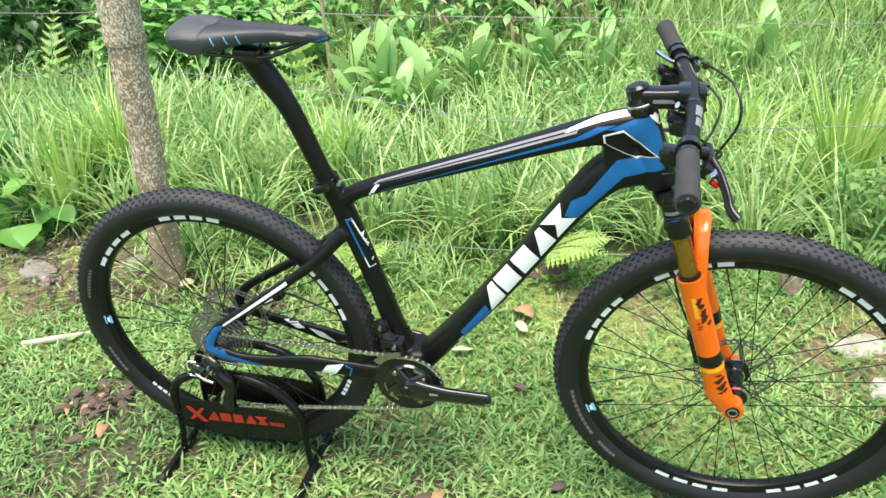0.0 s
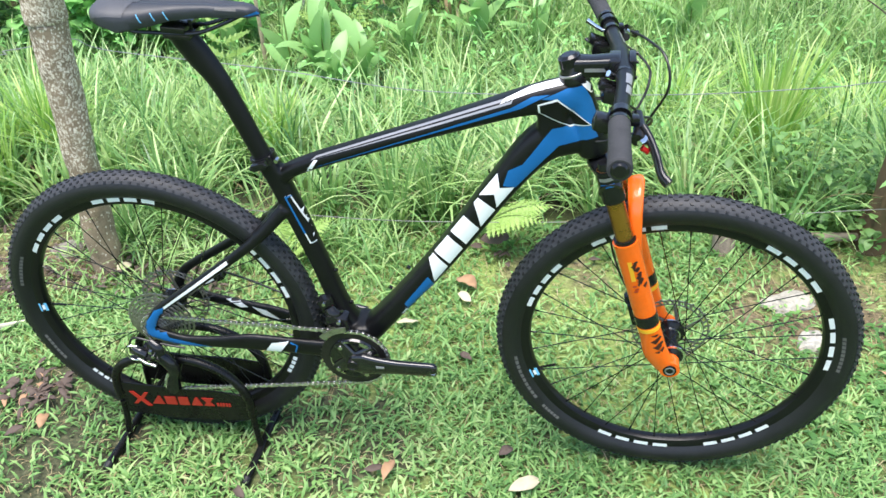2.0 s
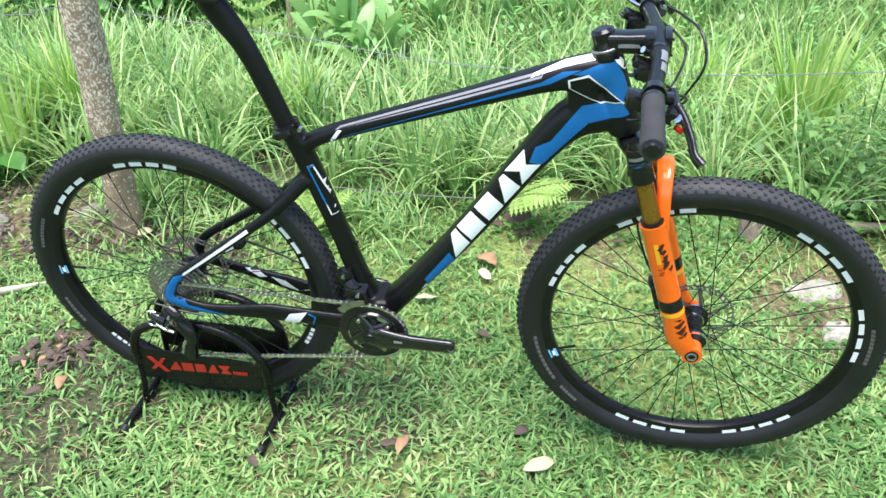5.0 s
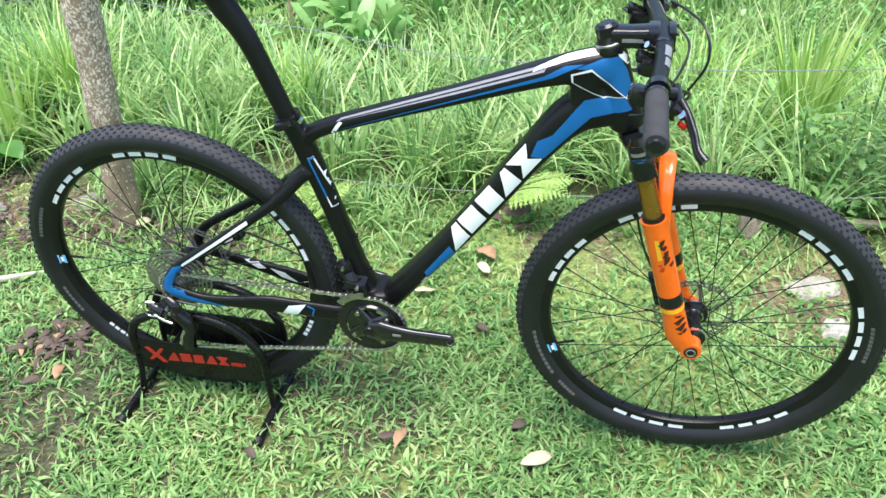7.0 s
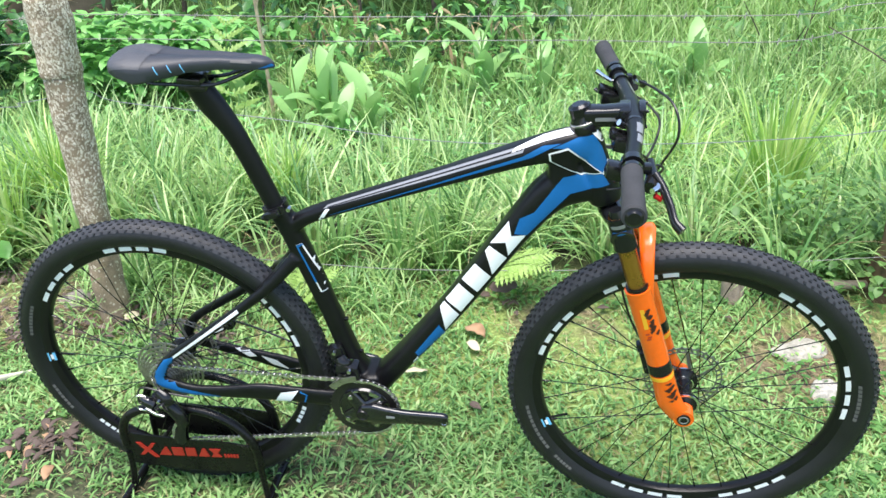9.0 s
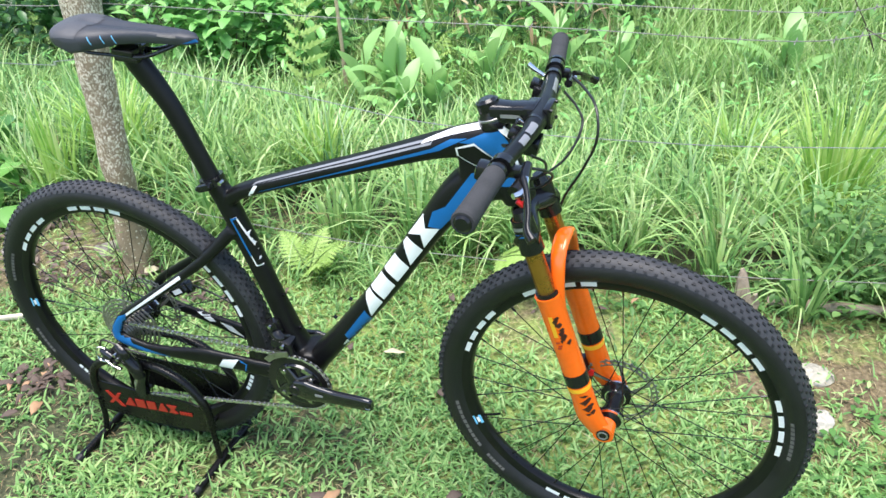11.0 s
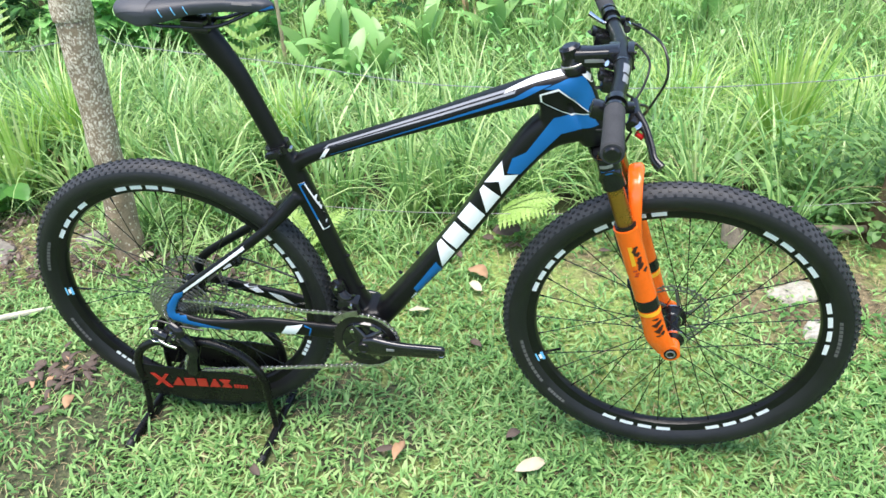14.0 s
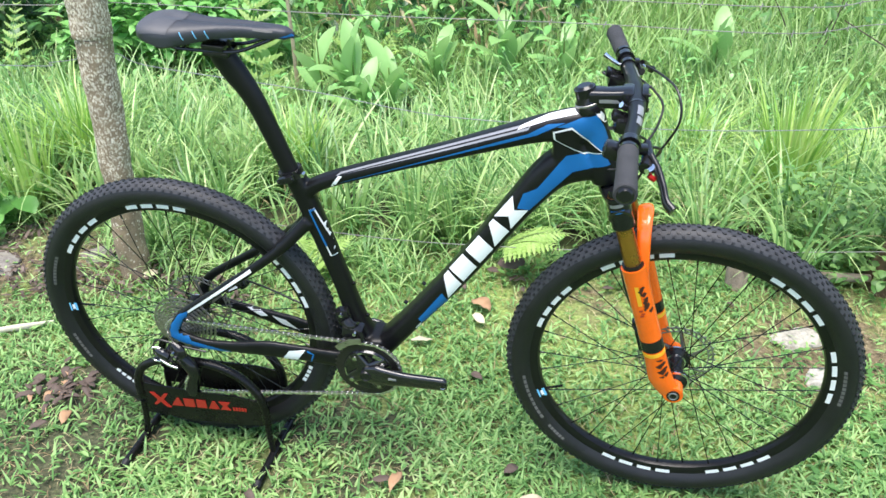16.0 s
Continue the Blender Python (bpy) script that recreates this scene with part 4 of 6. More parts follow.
def wheel(name, label, at, turn, words, valve, bars, rear):
    m = Matrix.Translation(at)
    m = (STEER @ m if turn else m)
    w = new(name)
    w.parent, w.matrix_basis, w["label"] = bike, m, label
    tyre = part("tyre", tyre_mesh(), rubber, w, "black knobbly mountain bike tyre")
    crown = [(TYRE_R - TYRE_TUBE + (TYRE_TUBE + 0.0004) * math.sin(radians(90 + a)), -(TYRE_TUBE + 0.0004) * math.cos(radians(90 + a))) for a in range(-60, 61, 10)]
    part("tread_band", lathe(fresh(), crown, n=96), dust_sheen_rubber, tyre, "dusty grey rubber between the knobs, lightened for the sky's sheen")
    part("tread", tread_mesh(), tread_rubber, tyre, "rows of small black knobs", smooth=False)
    part("rim", rim_mesh(), rim_black, w, "gloss black rim")
    for a0, a1 in words:
        step = (a1 - a0) / 4
        for k in range(4):
            b0, b1 = a0 + step * (k + 0.06), a0 + step * (k + 0.8)
            part("rim_mark", arc_patch(fresh(), 0.3015, 0.311, -0.0142, -0.0147, b0, b1), white_paint, w)
    bm = arc_patch(fresh(), 0.2915, 0.309, -0.0108, -0.0148, valve - 2.2, valve + 2.2)
    part("sticker", bm, sticker_blue, w, "light blue sticker")
    bm = arc_patch(fresh(), 0.296, 0.302, -0.0128, -0.0146, valve - 1.4, valve + 1.2)
    part("sticker_mark", bm, white_paint, w)
    c, s = math.cos(radians(valve)), math.sin(radians(valve))
    part("valve", tube(fresh(), [(0.292 * c, 0, 0.292 * s), (0.252 * c, 0, 0.252 * s)], 0.0028, n=8), alloy_black, w)
    for a0, a1, cnt in bars:
        for k in range(cnt):
            u = a0 + (a1 - a0) * k / cnt
            bm = arc_patch(fresh(), 0.3215, 0.328, -0.0246, -0.0268, u, u + (a1 - a0) / cnt * 0.78, 2)
            part("sidewall_bar", bm, sidewall_grey, tyre)
    # hub and spokes
    hw = 0.034
    bm = lathe(fresh(), [(0.0, -0.062), (0.009, -0.062), (0.01, -0.045), (0.026, -0.037), (0.028, -0.031), (0.017, -0.026), (0.015, 0.0), (0.019, 0.024), (0.03, 0.03), (0.03, 0.038), (0.022, 0.04), (0.012, 0.048), (0.009, 0.062), (0.0, 0.062)], n=28)
    hub = part("hub", bm, hub_gloss, w, "black alloy hub")
    for y, r in ((-0.0375, 0.027), (-0.0255, 0.0185), (0.0235, 0.0205), (0.0392, 0.029)):
        part("hub_ring", lathe(fresh(), [(r - 0.004, y - 0.0012), (r + 0.0006, y - 0.0008), (r + 0.0006, y + 0.0008), (r - 0.004, y + 0.0012)], n=28), chrome, hub, "polished ring")
    spoke = None
    for k in range(32):
        side = 1 if k % 2 else -1
        rim_a = 2 * math.pi * k / 32
        hub_a = rim_a + (1 if (k // 2) % 2 else -1) * radians(68)
        a = Vector((0.026 * math.cos(hub_a), side * hw, 0.026 * math.sin(hub_a)))
        b = Vector((0.292 * math.cos(rim_a), side * 0.003, 0.292 * math.sin(rim_a)))
        if spoke is None:
            spoke = part("spoke", tube(fresh(), [(0, 0, 0), (0, 0, 1)], 0.00105, n=6), alloy_black, w)
            ob = spoke
        else:
            ob = new("spoke", spoke.data)
            ob.parent = w
        ob.matrix_basis = Matrix.Translation(a) @ (b - a).to_track_quat("Z", "Y").to_matrix().to_4x4() @ Matrix.Diagonal((1, 1, (b - a).length, 1))
        nip = tube(fresh(), [b, b + (a - b).normalized() * 0.013], 0.002, n=6)
        part("nipple", nip, alloy_black, w)
    # brake disc
    bm = lathe(fresh(), ring_profile(0.0765, 0.0795, 0.0437, 0.0451), n=60)
    lathe(bm, ring_profile(0.067, 0.0695, 0.0437, 0.0451), n=60)
    lathe(bm, ring_profile(0.018, 0.027, 0.0425, 0.0451), n=40)
    for k in range(36):
        u = 2 * math.pi * k / 36
        tube(bm, [(0.069 * math.cos(u), 0.0444, 0.069 * math.sin(u)), (0.077 * math.cos(u + 0.07), 0.0444, 0.077 * math.sin(u + 0.07))], 0.0022, 0.0007, n=4)
    for k in range(6):
        u = 2 * math.pi * k / 6
        p, q = Vector((0.025 * math.cos(u), 0.0444, 0.025 * math.sin(u))), Vector((0.068 * math.cos(u + 0.5), 0.0444, 0.068 * math.sin(u + 0.5)))
        tube(bm, [p, q], 0.0035, 0.0009, n=6)
    for k in range(30):
        u = 2 * math.pi * k / 30
        tube(bm, [(0.0795 * math.cos(u), 0.0444, 0.0795 * math.sin(u)), (0.0815 * math.cos(u + 0.05), 0.0444, 0.0815 * math.sin(u + 0.05))], 0.003, 0.0009, n=5)
    part("brake_disc", bm, disc_steel, w, "drilled steel brake disc")
    if rear:
        bm = fresh()
        for k, r in enumerate((0.079, 0.07, 0.062, 0.055, 0.048, 0.042, 0.037, 0.033, 0.029, 0.025)):
            y = -0.034 - 0.0038 * k
            teeth = int(r * 490)
            lathe(bm, ring_profile(r - 0.0075, r - 0.003, y - 0.0009, y + 0.0009), n=40)
            for j in range(teeth):
                u = 2 * math.pi * j / teeth
                tube(bm, [((r - 0.0035) * math.cos(u), y, (r - 0.0035) * math.sin(u)), (r * math.cos(u), y, r * math.sin(u))], [0.0028, 0.0012], [0.0009, 0.0007], n=4)
        for j in range(5):
            u = 2 * math.pi * j / 5
            tube(bm, [(0.02 * math.cos(u), -0.05, 0.02 * math.sin(u)), (0.07 * math.cos(u + 0.3), -0.034, 0.07 * math.sin(u + 0.3))], 0.005, 0.001, n=5)
        lathe(bm, [(0.019, -0.034), (0.019, -0.07)], n=24)
        part("cassette", bm, cassette_steel, w, "ten-sprocket steel cassette")
    return w


wheel("rear_wheel", "black wheel with white rim marks and a cassette", REAR, False, [(149.5, 121.5), (106.5, 78.5), (43, 12), (-20, -31), (-129, -141)], -179, [(168, 152, 9), (-152, -166, 7)], True)
wheel("front_wheel", "black wheel with white rim marks and a disc", FRONT, True, [(165, 139), (126, 97), (64, 34), (22.5, -5.5), (-41, -71), (-84, -116)], 202, [(190, 214, 10), (218, 228, 6), (14, -3, 9)], False)

# ---- fork ----
def fork():
    f = new("fork")
    f.parent, f["label"] = bike, "gloss orange suspension fork with gold stanchions"
    for s in (-1, 1):
        y = s * 0.062
        part("stanchion", steered(tube(fresh(), [(leg_x(0.83), y, 0.83), (leg_x(0.65), y, 0.65)], 0.0165, n=28)), gold, f, "gold stanchion")
        bm = tube(fresh(), [(leg_x(0.68), y, 0.68), (leg_x(0.655), y, 0.655), (leg_x(0.55), y, 0.55), (leg_x(0.46), y, 0.46), (leg_x(0.41), y * 1.0, 0.41), (1.088, y * 1.02, 0.376)], [0.024, 0.0232, 0.0222, 0.0222, 0.0245, 0.021], [0.0235, 0.0225, 0.0215, 0.0205, 0.018, 0.012], n=28)
        tube(bm, [(1.096, s * 0.046, 0.373), (1.096, s * 0.074, 0.373)], 0.02, n=24, up=(0, 0, 1))
        leg = part("lower_leg", steered(bm), orange_paint, f, "orange lower leg")
        part("wiper_seal", steered(tube(fresh(), [(leg_x(0.687), y, 0.687), (leg_x(0.678), y, 0.678)], 0.0205, n=28)), alloy_black, f)
        for lo, hi, r, mt in ((0.488, 0.513, 0.0228, alloy_black), (0.476, 0.484, 0.0228, yellow_paint)):
            part("leg_band", steered(tube(fresh(), [(leg_x(hi), y, hi), (leg_x(lo), y, lo)], r, n=28)), mt, leg)
        if s < 0:
            skin = surface(leg)
            dk = lambda n, poly, mt: decal(n, [(p[0], p[1]) for p in poly], mt, leg, skin, lift=0.0008)
            c = lambda z, d: leg_x(z) + d
            stroke = lambda z, d, w, h: dk("dark_mark", [(c(z, d - w), z - h * 0.2), (c(z, d + w * 0.3), z + h), (c(z, d + w), z + h * 0.3), (c(z, d + w * 0.4), z - h)], script_ink)
            for z, d, w, h in ((0.644, 0.006, 0.005, 0.004), (0.637, 0.002, 0.005, 0.009), (0.629, 0.005, 0.007, 0.006), (0.619, 0.008, 0.005, 0.005), (0.612, 0.006, 0.005, 0.009), (0.603, 0.007, 0.006, 0.008), (0.596, 0.003, 0.003, 0.006), (0.592, 0.013, 0.004, 0.006)):
                stroke(z, d, w, h)
            dk("yellow_mark", [(c(0.645, -0.008), 0.645), (c(0.645, -0.001), 0.647), (c(0.6, -0.002), 0.603), (c(0.6, -0.009), 0.6)], yellow_paint)
            for z, d in ((0.591, -0.006), (0.585, -0.003), (0.579, -0.006)):
                dk("dark_mark", [(c(z, d - 0.003), z - 0.001), (c(z, d + 0.004), z + 0.002), (c(z, d + 0.004), z - 0.002), (c(z, d - 0.003), z - 0.005)], red_ink)
            for z, d, w, h in ((0.468, 0.006, 0.008, 0.003), (0.46, 0.011, 0.006, 0.005), (0.453, 0.003, 0.008, 0.007), (0.446, 0.012, 0.006, 0.005), (0.438, 0.005, 0.009, 0.008), (0.43, 0.012, 0.005, 0.006), (0.424, 0.003, 0.006, 0.003)):
                stroke(z, d, w, h)
        bm = lathe(fresh(), [(0.0, -0.0005), (0.006, -0.001), (0.0075, -0.002), (0.013, -0.002), (0.0135, 0.002)], (1.096, s * 0.0748, 0.373), n=24)
        if s > 0:
            bmesh.ops.scale(bm, vec=(1, -1, 1), space=Matrix.Translation((0, -s * 0.0748, 0)), verts=bm.verts)
        cap = part("axle_cap", steered(bm), alloy_black, f, "black axle end")
        if s < 0:
            part("cap_ring", steered(lathe(fresh(), [(0.0068, -0.0022), (0.0085, -0.0032), (0.0102, -0.0022)], (1.096, s * 0.0748, 0.373), n=24)), disc_steel, cap, "bare metal ring")
    # bridge over the wheel, in front of the legs
    bm = tube(fresh(), [(leg_x(0.65) + 0.016, -0.06, 0.645), (leg_x(0.71) + 0.026, -0.055, 0.7), (leg_x(0.755) + 0.035, -0.036, 0.75), (leg_x(0.765) + 0.038, 0, 0.765), (leg_x(0.755) + 0.035, 0.036, 0.75), (leg_x(0.71) + 0.026, 0.055, 0.7), (leg_x(0.65) + 0.016, 0.06, 0.645)], [0.006, 0.0065, 0.007, 0.0075, 0.007, 0.0065, 0.006], [0.008, 0.0115, 0.014, 0.016, 0.014, 0.0115, 0.008], n=16, up=(1, 0, 0.3), power=2.6)
    part("arch", steered(bm), orange_paint, f, "orange fork arch")
    bm = tube(fresh(), [(leg_x(0.79), -0.075, 0.79), (leg_x(0.80) - 0.002, -0.045, 0.803), (steer_x(0.812) + 0.004, 0, 0.812), (leg_x(0.80) - 0.002, 0.045, 0.803), (leg_x(0.79), 0.075, 0.79)], [0.022, 0.02, 0.024, 0.02, 0.022], [0.022, 0.018, 0.016, 0.018, 0.022], n=18, up=(0, 0, 1))
    for s in (-1, 1):
        tube(bm, [(leg_x(0.83), s * 0.062, 0.83), (leg_x(0.768), s * 0.062, 0.768)], [0.0195, 0.0215], n=24)
    part("crown", steered(bm), alloy_black, f, "black fork crown")
    part("adjuster", steered(tube(fresh(), [(leg_x(0.842), -0.062, 0.842), (leg_x(0.83), -0.062, 0.83)], [0.011, 0.014], n=20)), alloy_black, f, "black damping adjuster")
    part("adjuster", steered(tube(fresh(), [(leg_x(0.845), 0.062, 0.845), (leg_x(0.83), 0.062, 0.83)], [0.011, 0.015], n=20)), alloy_black, f)
    for k, mt in enumerate((silver_paint, blue_paint)):
        z = 0.818 - 0.012 * k
        bm = lathe(fresh(), [(0.0209, -0.0035), (0.0212, 0.0035)], (0, 0, 0), axis="z", n=10, start=230, end=300)
        bmesh.ops.transform(bm, matrix=Matrix.Translation((leg_x(z), -0.062, z)) @ STEER_DIR.to_track_quat("Z", "X").to_matrix().to_4x4(), verts=bm.verts)
        part("crown_mark", steered(bm), mt, f)
    # caliper and hose on the far leg
    bm = fresh()
    block(bm, (0.03, 0.028, 0.06), pose(1.028, 0.05, 0.415, 0, -17, 0), 0.006)
    block(bm, (0.022, 0.018, 0.022), pose(1.012, 0.056, 0.445, 0, -17, 0), 0.004)
    part("brake_caliper", steered(bm), alloy_black, f, "black disc brake caliper")
    for z in (0.402, 0.428):
        part("piston_cover", steered(tube(fresh(), [(1.03, 0.038, z), (1.03, 0.03, z)], [0.01, 0.008], n=16, up=(0, 0, 1))), hub_gloss, f, "black piston cover")
    part("caliper_bolt", steered(tube(fresh(), [(1.05, 0.03, 0.43), (1.05, 0.022, 0.432)], 0.006, n=12, up=(0, 0, 1))), bright_red, f, "red caliper bolt")
    part("hose", steered(tube(fresh(), [(1.012, 0.062, 0.45), (0.985, 0.07, 0.5), (0.96, 0.08, 0.58), (0.958, 0.078, 0.68), (0.968, 0.075, 0.78), (1.005, 0.066, 0.86), (1.03, 0.05, 0.93), (1.02, 0.078, 0.975), (0.99, 0.125, 0.985), (0.962, 0.165, 0.984)], 0.0024, n=8)), cable_black, f, "black brake hose")
    return f


fork()

# ---- headset, stem, bar ----
bm = fresh()
lathe(bm, [(0.0145, 0.026), (0.0175, 0.026), (0.019, 0.022), (0.0195, 0.012), (0.023, 0.006), (0.0255, -0.004), (0.0255, -0.01)], n=28, axis="z")
bmesh.ops.transform(bm, matrix=Matrix.Translation((steer_x(0.972), 0, 0.972)) @ STEER_DIR.to_track_quat("Z", "X").to_matrix().to_4x4(), verts=bm.verts)
headset = part("headset", steered(bm), alloy_black, bike, "black headset and spacers")
bm = lathe(fresh(), [(0.0225, 0.0075), (0.0238, 0.0065), (0.0242, 0.0045), (0.0238, 0.0035)], n=28, axis="z")
bmesh.ops.transform(bm, matrix=Matrix.Translation((steer_x(0.972), 0, 0.972)) @ STEER_DIR.to_track_quat("Z", "X").to_matrix().to_4x4(), verts=bm.verts)
part("spacer_ring", steered(bm), disc_steel, headset, "bare metal spacer ring")
stem = new("stem")
stem.parent, stem["label"] = bike, "black alloy stem"
bm = fresh()
tube(bm, [(steer_x(0.966), 0, 0.966), (steer_x(1.004), 0, 1.004)], [0.0195, 0.0205, 0.019], n=28)
tube(bm, [(0.868, 0, 0.986), (0.90, 0, 0.988), (0.94, 0, 0.991)], [0.018, 0.0165, 0.0185], [0.019, 0.0165, 0.019], n=24, power=4.5)
block(bm, (0.02, 0.05, 0.034), pose(0.934, 0, 0.991, 0, -3, 0), 0.005)
part("stem_body", steered(bm), alloy_black, stem)
part("face_plate", steered(block(fresh(), (0.012, 0.048, 0.036), pose(0.962, 0, 0.992, 0, -3, 0), 0.004)), alloy_black, stem)
for sy in (-1, 1):
    for sz in (-1, 1):
        part("bolt", steered(tube(fresh(), [(0.963, sy * 0.018, 0.992 + sz * 0.0135), (0.9705, sy * 0.018, 0.992 + sz * 0.0135)], 0.003, n=10)), alloy_black, stem, "black bolt")
part("top_cap", steered(tube(fresh(), [(steer_x(1.004), 0, 1.004), (steer_x(1.008), 0, 1.008)], [0.017, 0.012], n=24)), alloy_black, stem)
part("stem_mark", steered(block(fresh(), (0.04, 0.0012, 0.006), pose(0.905, -0.0171, 0.988, -3, -3, 0))), silver_paint, stem)

BAR = [(0.917, -0.362, 1.0), (0.926, -0.22, 1.0), (0.943, -0.09, 1.0), (0.9465, -0.035, 1.0), (0.9465, 0.035, 1.0), (0.944, 0.09, 1.0), (0.933, 0.22, 1.0), (0.917, 0.362, 1.0)]
bar = part("handlebar", barred(tube(fresh(), BAR, [0.0111, 0.0112, 0.013, 0.0159, 0.0159, 0.013, 0.0112, 0.0111], n=24, up=(0, 0, 1))), carbon, bike, "matte black flat handlebar")


def bar_patch(y0, y1, a0, a1):
    """A thin painted patch wrapped on the bar between two angles (degrees from ahead towards the sky)."""
    bm, rows = fresh(), []
    for y in np.linspace(y0, y1, 5):
        c, r = Vector((float(np.interp(y, [p[1] for p in BAR], [p[0] for p in BAR])), y, 1.0)), float(np.interp(abs(y), [0.035, 0.09, 0.22], [0.0159, 0.013, 0.0112])) + 0.0006
        rows.append([bm.verts.new(c + Vector((r * math.cos(radians(a)), 0, r * math.sin(radians(a))))) for a in np.linspace(a0, a1, 5)])
    for p, q in zip(rows, rows[1:]):
        for k in range(4):
            bm.faces.new((p[k], p[k + 1], q[k + 1], q[k]))
    return barred(bm)


part("bar_mark", bar_patch(-0.07, -0.105, 35, 85), silver_paint, bar, "silver mark on the bar")
part("bar_mark", bar_patch(-0.112, -0.14, 25, 75), silver_paint, bar)
part("bar_mark", bar_patch(0.07, 0.13, 20, 60), silver_paint, bar)


def bar_point(y):
    ys = [p[1] for p in BAR]
    return Vector((float(np.interp(y, ys, [p[0] for p in BAR])), y, 1.0))


def controls(s):
    """Grip, brake lever, shifter and their clamps on one end of the bar."""
    g = new("grip")
    g.parent, g["label"] = bike, "dark rubber handlebar grip"
    a, b = bar_point(s * 0.362), bar_point(s * 0.228)
    along = (b - a).normalized()
    part("sleeve", barred(tube(fresh(), [a, a + along * 0.004, a + along * 0.01, a + along * 0.06, b], [0.0155, 0.0172, 0.0168, 0.016, 0.016], n=28, up=(0, 0, 1))), grip_rubber, g)
    part("end_cap", barred(tube(fresh(), [a - along * 0.004, a - along * 0.001, a], [0.009, 0.0125, 0.0125], n=24, up=(0, 0, 1))), alloy_black, g, "black end plug")
    part("collar", barred(tube(fresh(), [b, b + along * 0.009], 0.0165, n=24, up=(0, 0, 1))), alloy_black, g)
    lv = new("brake_lever")
    lv.parent, lv["label"] = bike, "black and silver hydraulic brake lever"
    c = bar_point(s * 0.198)
    bm = tube(fresh(), [c - along * 0.009, c + along * 0.009], 0.0175, n=24, up=(0, 0, 1))
    block(bm, (0.02, 0.018, 0.014), Matrix.Translation(c + Vector((0.018, 0, -0.006))), 0.003)
    part("lever_clamp", barred(bm), alloy_black, lv)
    bm = tube(fresh(), [c + Vector((0.024, s * 0.03, -0.024)), c + Vector((0.03, s * 0.004, -0.02)), c + Vector((0.03, s * -0.036, -0.012))], [0.010, 0.0105, 0.007], n=16, up=(0, 0, 1))
    part("reservoir", barred(bm), alloy_black, lv, "black reservoir")
    bm = tube(fresh(), [c + Vector((0.026, s * 0.044, -0.022)), c + Vector((0.037, s * 0.028, -0.022)), c + Vector((0.036, s * 0.002, -0.014))], [0.0045, 0.007, 0.004], n=12, up=(0, 0, 1))
    part("lever_cover", barred(bm), chrome, lv, "polished lever cover")
    bm = tube(fresh(), [c + Vector((0.032, s * 0.012, -0.012)), c + Vector((0.042, s * 0.035, -0.022)), c + Vector((0.05, s * 0.065, -0.036)), c + Vector((0.054, s * 0.088, -0.047)), c + Vector((0.064, s * 0.1, -0.055))], [0.0055, 0.005, 0.0045, 0.0045, 0.006], [0.008, 0.0075, 0.007, 0.007, 0.008], n=14, up=(0.5, 0, 1))
    part("blade", barred(bm), alloy_black, lv, "black lever blade")
    bm = tube(fresh(), [c + Vector((0.03, s * 0.04, -0.03)), c + Vector((0.04, s * 0.04, -0.037))], 0.0042, n=12)
    if s < 0:
        bm = block(fresh(), (0.03, 0.03, 0.026), Matrix.Translation(c + Vector((-0.024, 0.004, -0.012))) @ pose(0, 0, 0, 0, 14, 0), 0.008)
        part("lever_housing", barred(bm), alloy_black, lv, "rounded black lever housing")
        bm = tube(fresh(), [c + Vector((0.03, s * 0.04, -0.03)), c + Vector((0.04, s * 0.04, -0.037))], 0.0042, n=12)
    part("reach_dial", barred(bm), bright_red, lv, "red reach adjuster")
    sh = new("shifter")
    sh.parent, sh["label"] = bike, "black trigger shifter under the bar"
    c = bar_point(0.158 if s > 0 else -0.045)
    bm = tube(fresh(), [c - along * 0.006, c + along * 0.006], 0.0155, n=20, up=(0, 0, 1))
    block(bm, (0.046, 0.048, 0.026), Matrix.Translation(c + Vector((-0.012, s * 0.004, -0.03))) @ pose(0, 0, 0, 0, 12, 0), 0.007)
    block(bm, (0.02, 0.03, 0.014), Matrix.Translation(c + Vector((-0.03, s * 0.004, -0.016))) @ pose(0, 0, 0, 0, 20, 0), 0.004)
    part("shifter_body", barred(bm), alloy_black, sh)
    bm = tube(fresh(), [c + Vector((-0.012, s * 0.01, -0.03)), c + Vector((-0.032, s * 0.022, -0.03)), c + Vector((-0.042, s * 0.034, -0.026))], [0.005, 0.004, 0.006], [0.003, 0.003, 0.003], n=10, up=(0, 0, 1))
    part("trigger", barred(bm), alloy_black, sh)
    reach = 1.0 if s > 0 else 0.35
    bm = tube(fresh(), [c + Vector((-0.016, s * 0.004, 0.0)), c + Vector((-0.016 - 0.018 * reach, s * 0.006, 0.01 * reach)), c + Vector((-0.016 - 0.03 * reach, s * 0.008, 0.018 * reach))], [0.0035, 0.0045, 0.0055], n=10, up=(0, 0, 1))
    part("release", barred(bm), chrome, sh, "bright release lever")


controls(-1)
controls(1)


def bend(pts, name, label, r=0.0023):
    part(name, barred(tube(fresh(), pts, r, n=8, per=8, up=(0.3, 0.2, 1))), cable_black, bike, label)


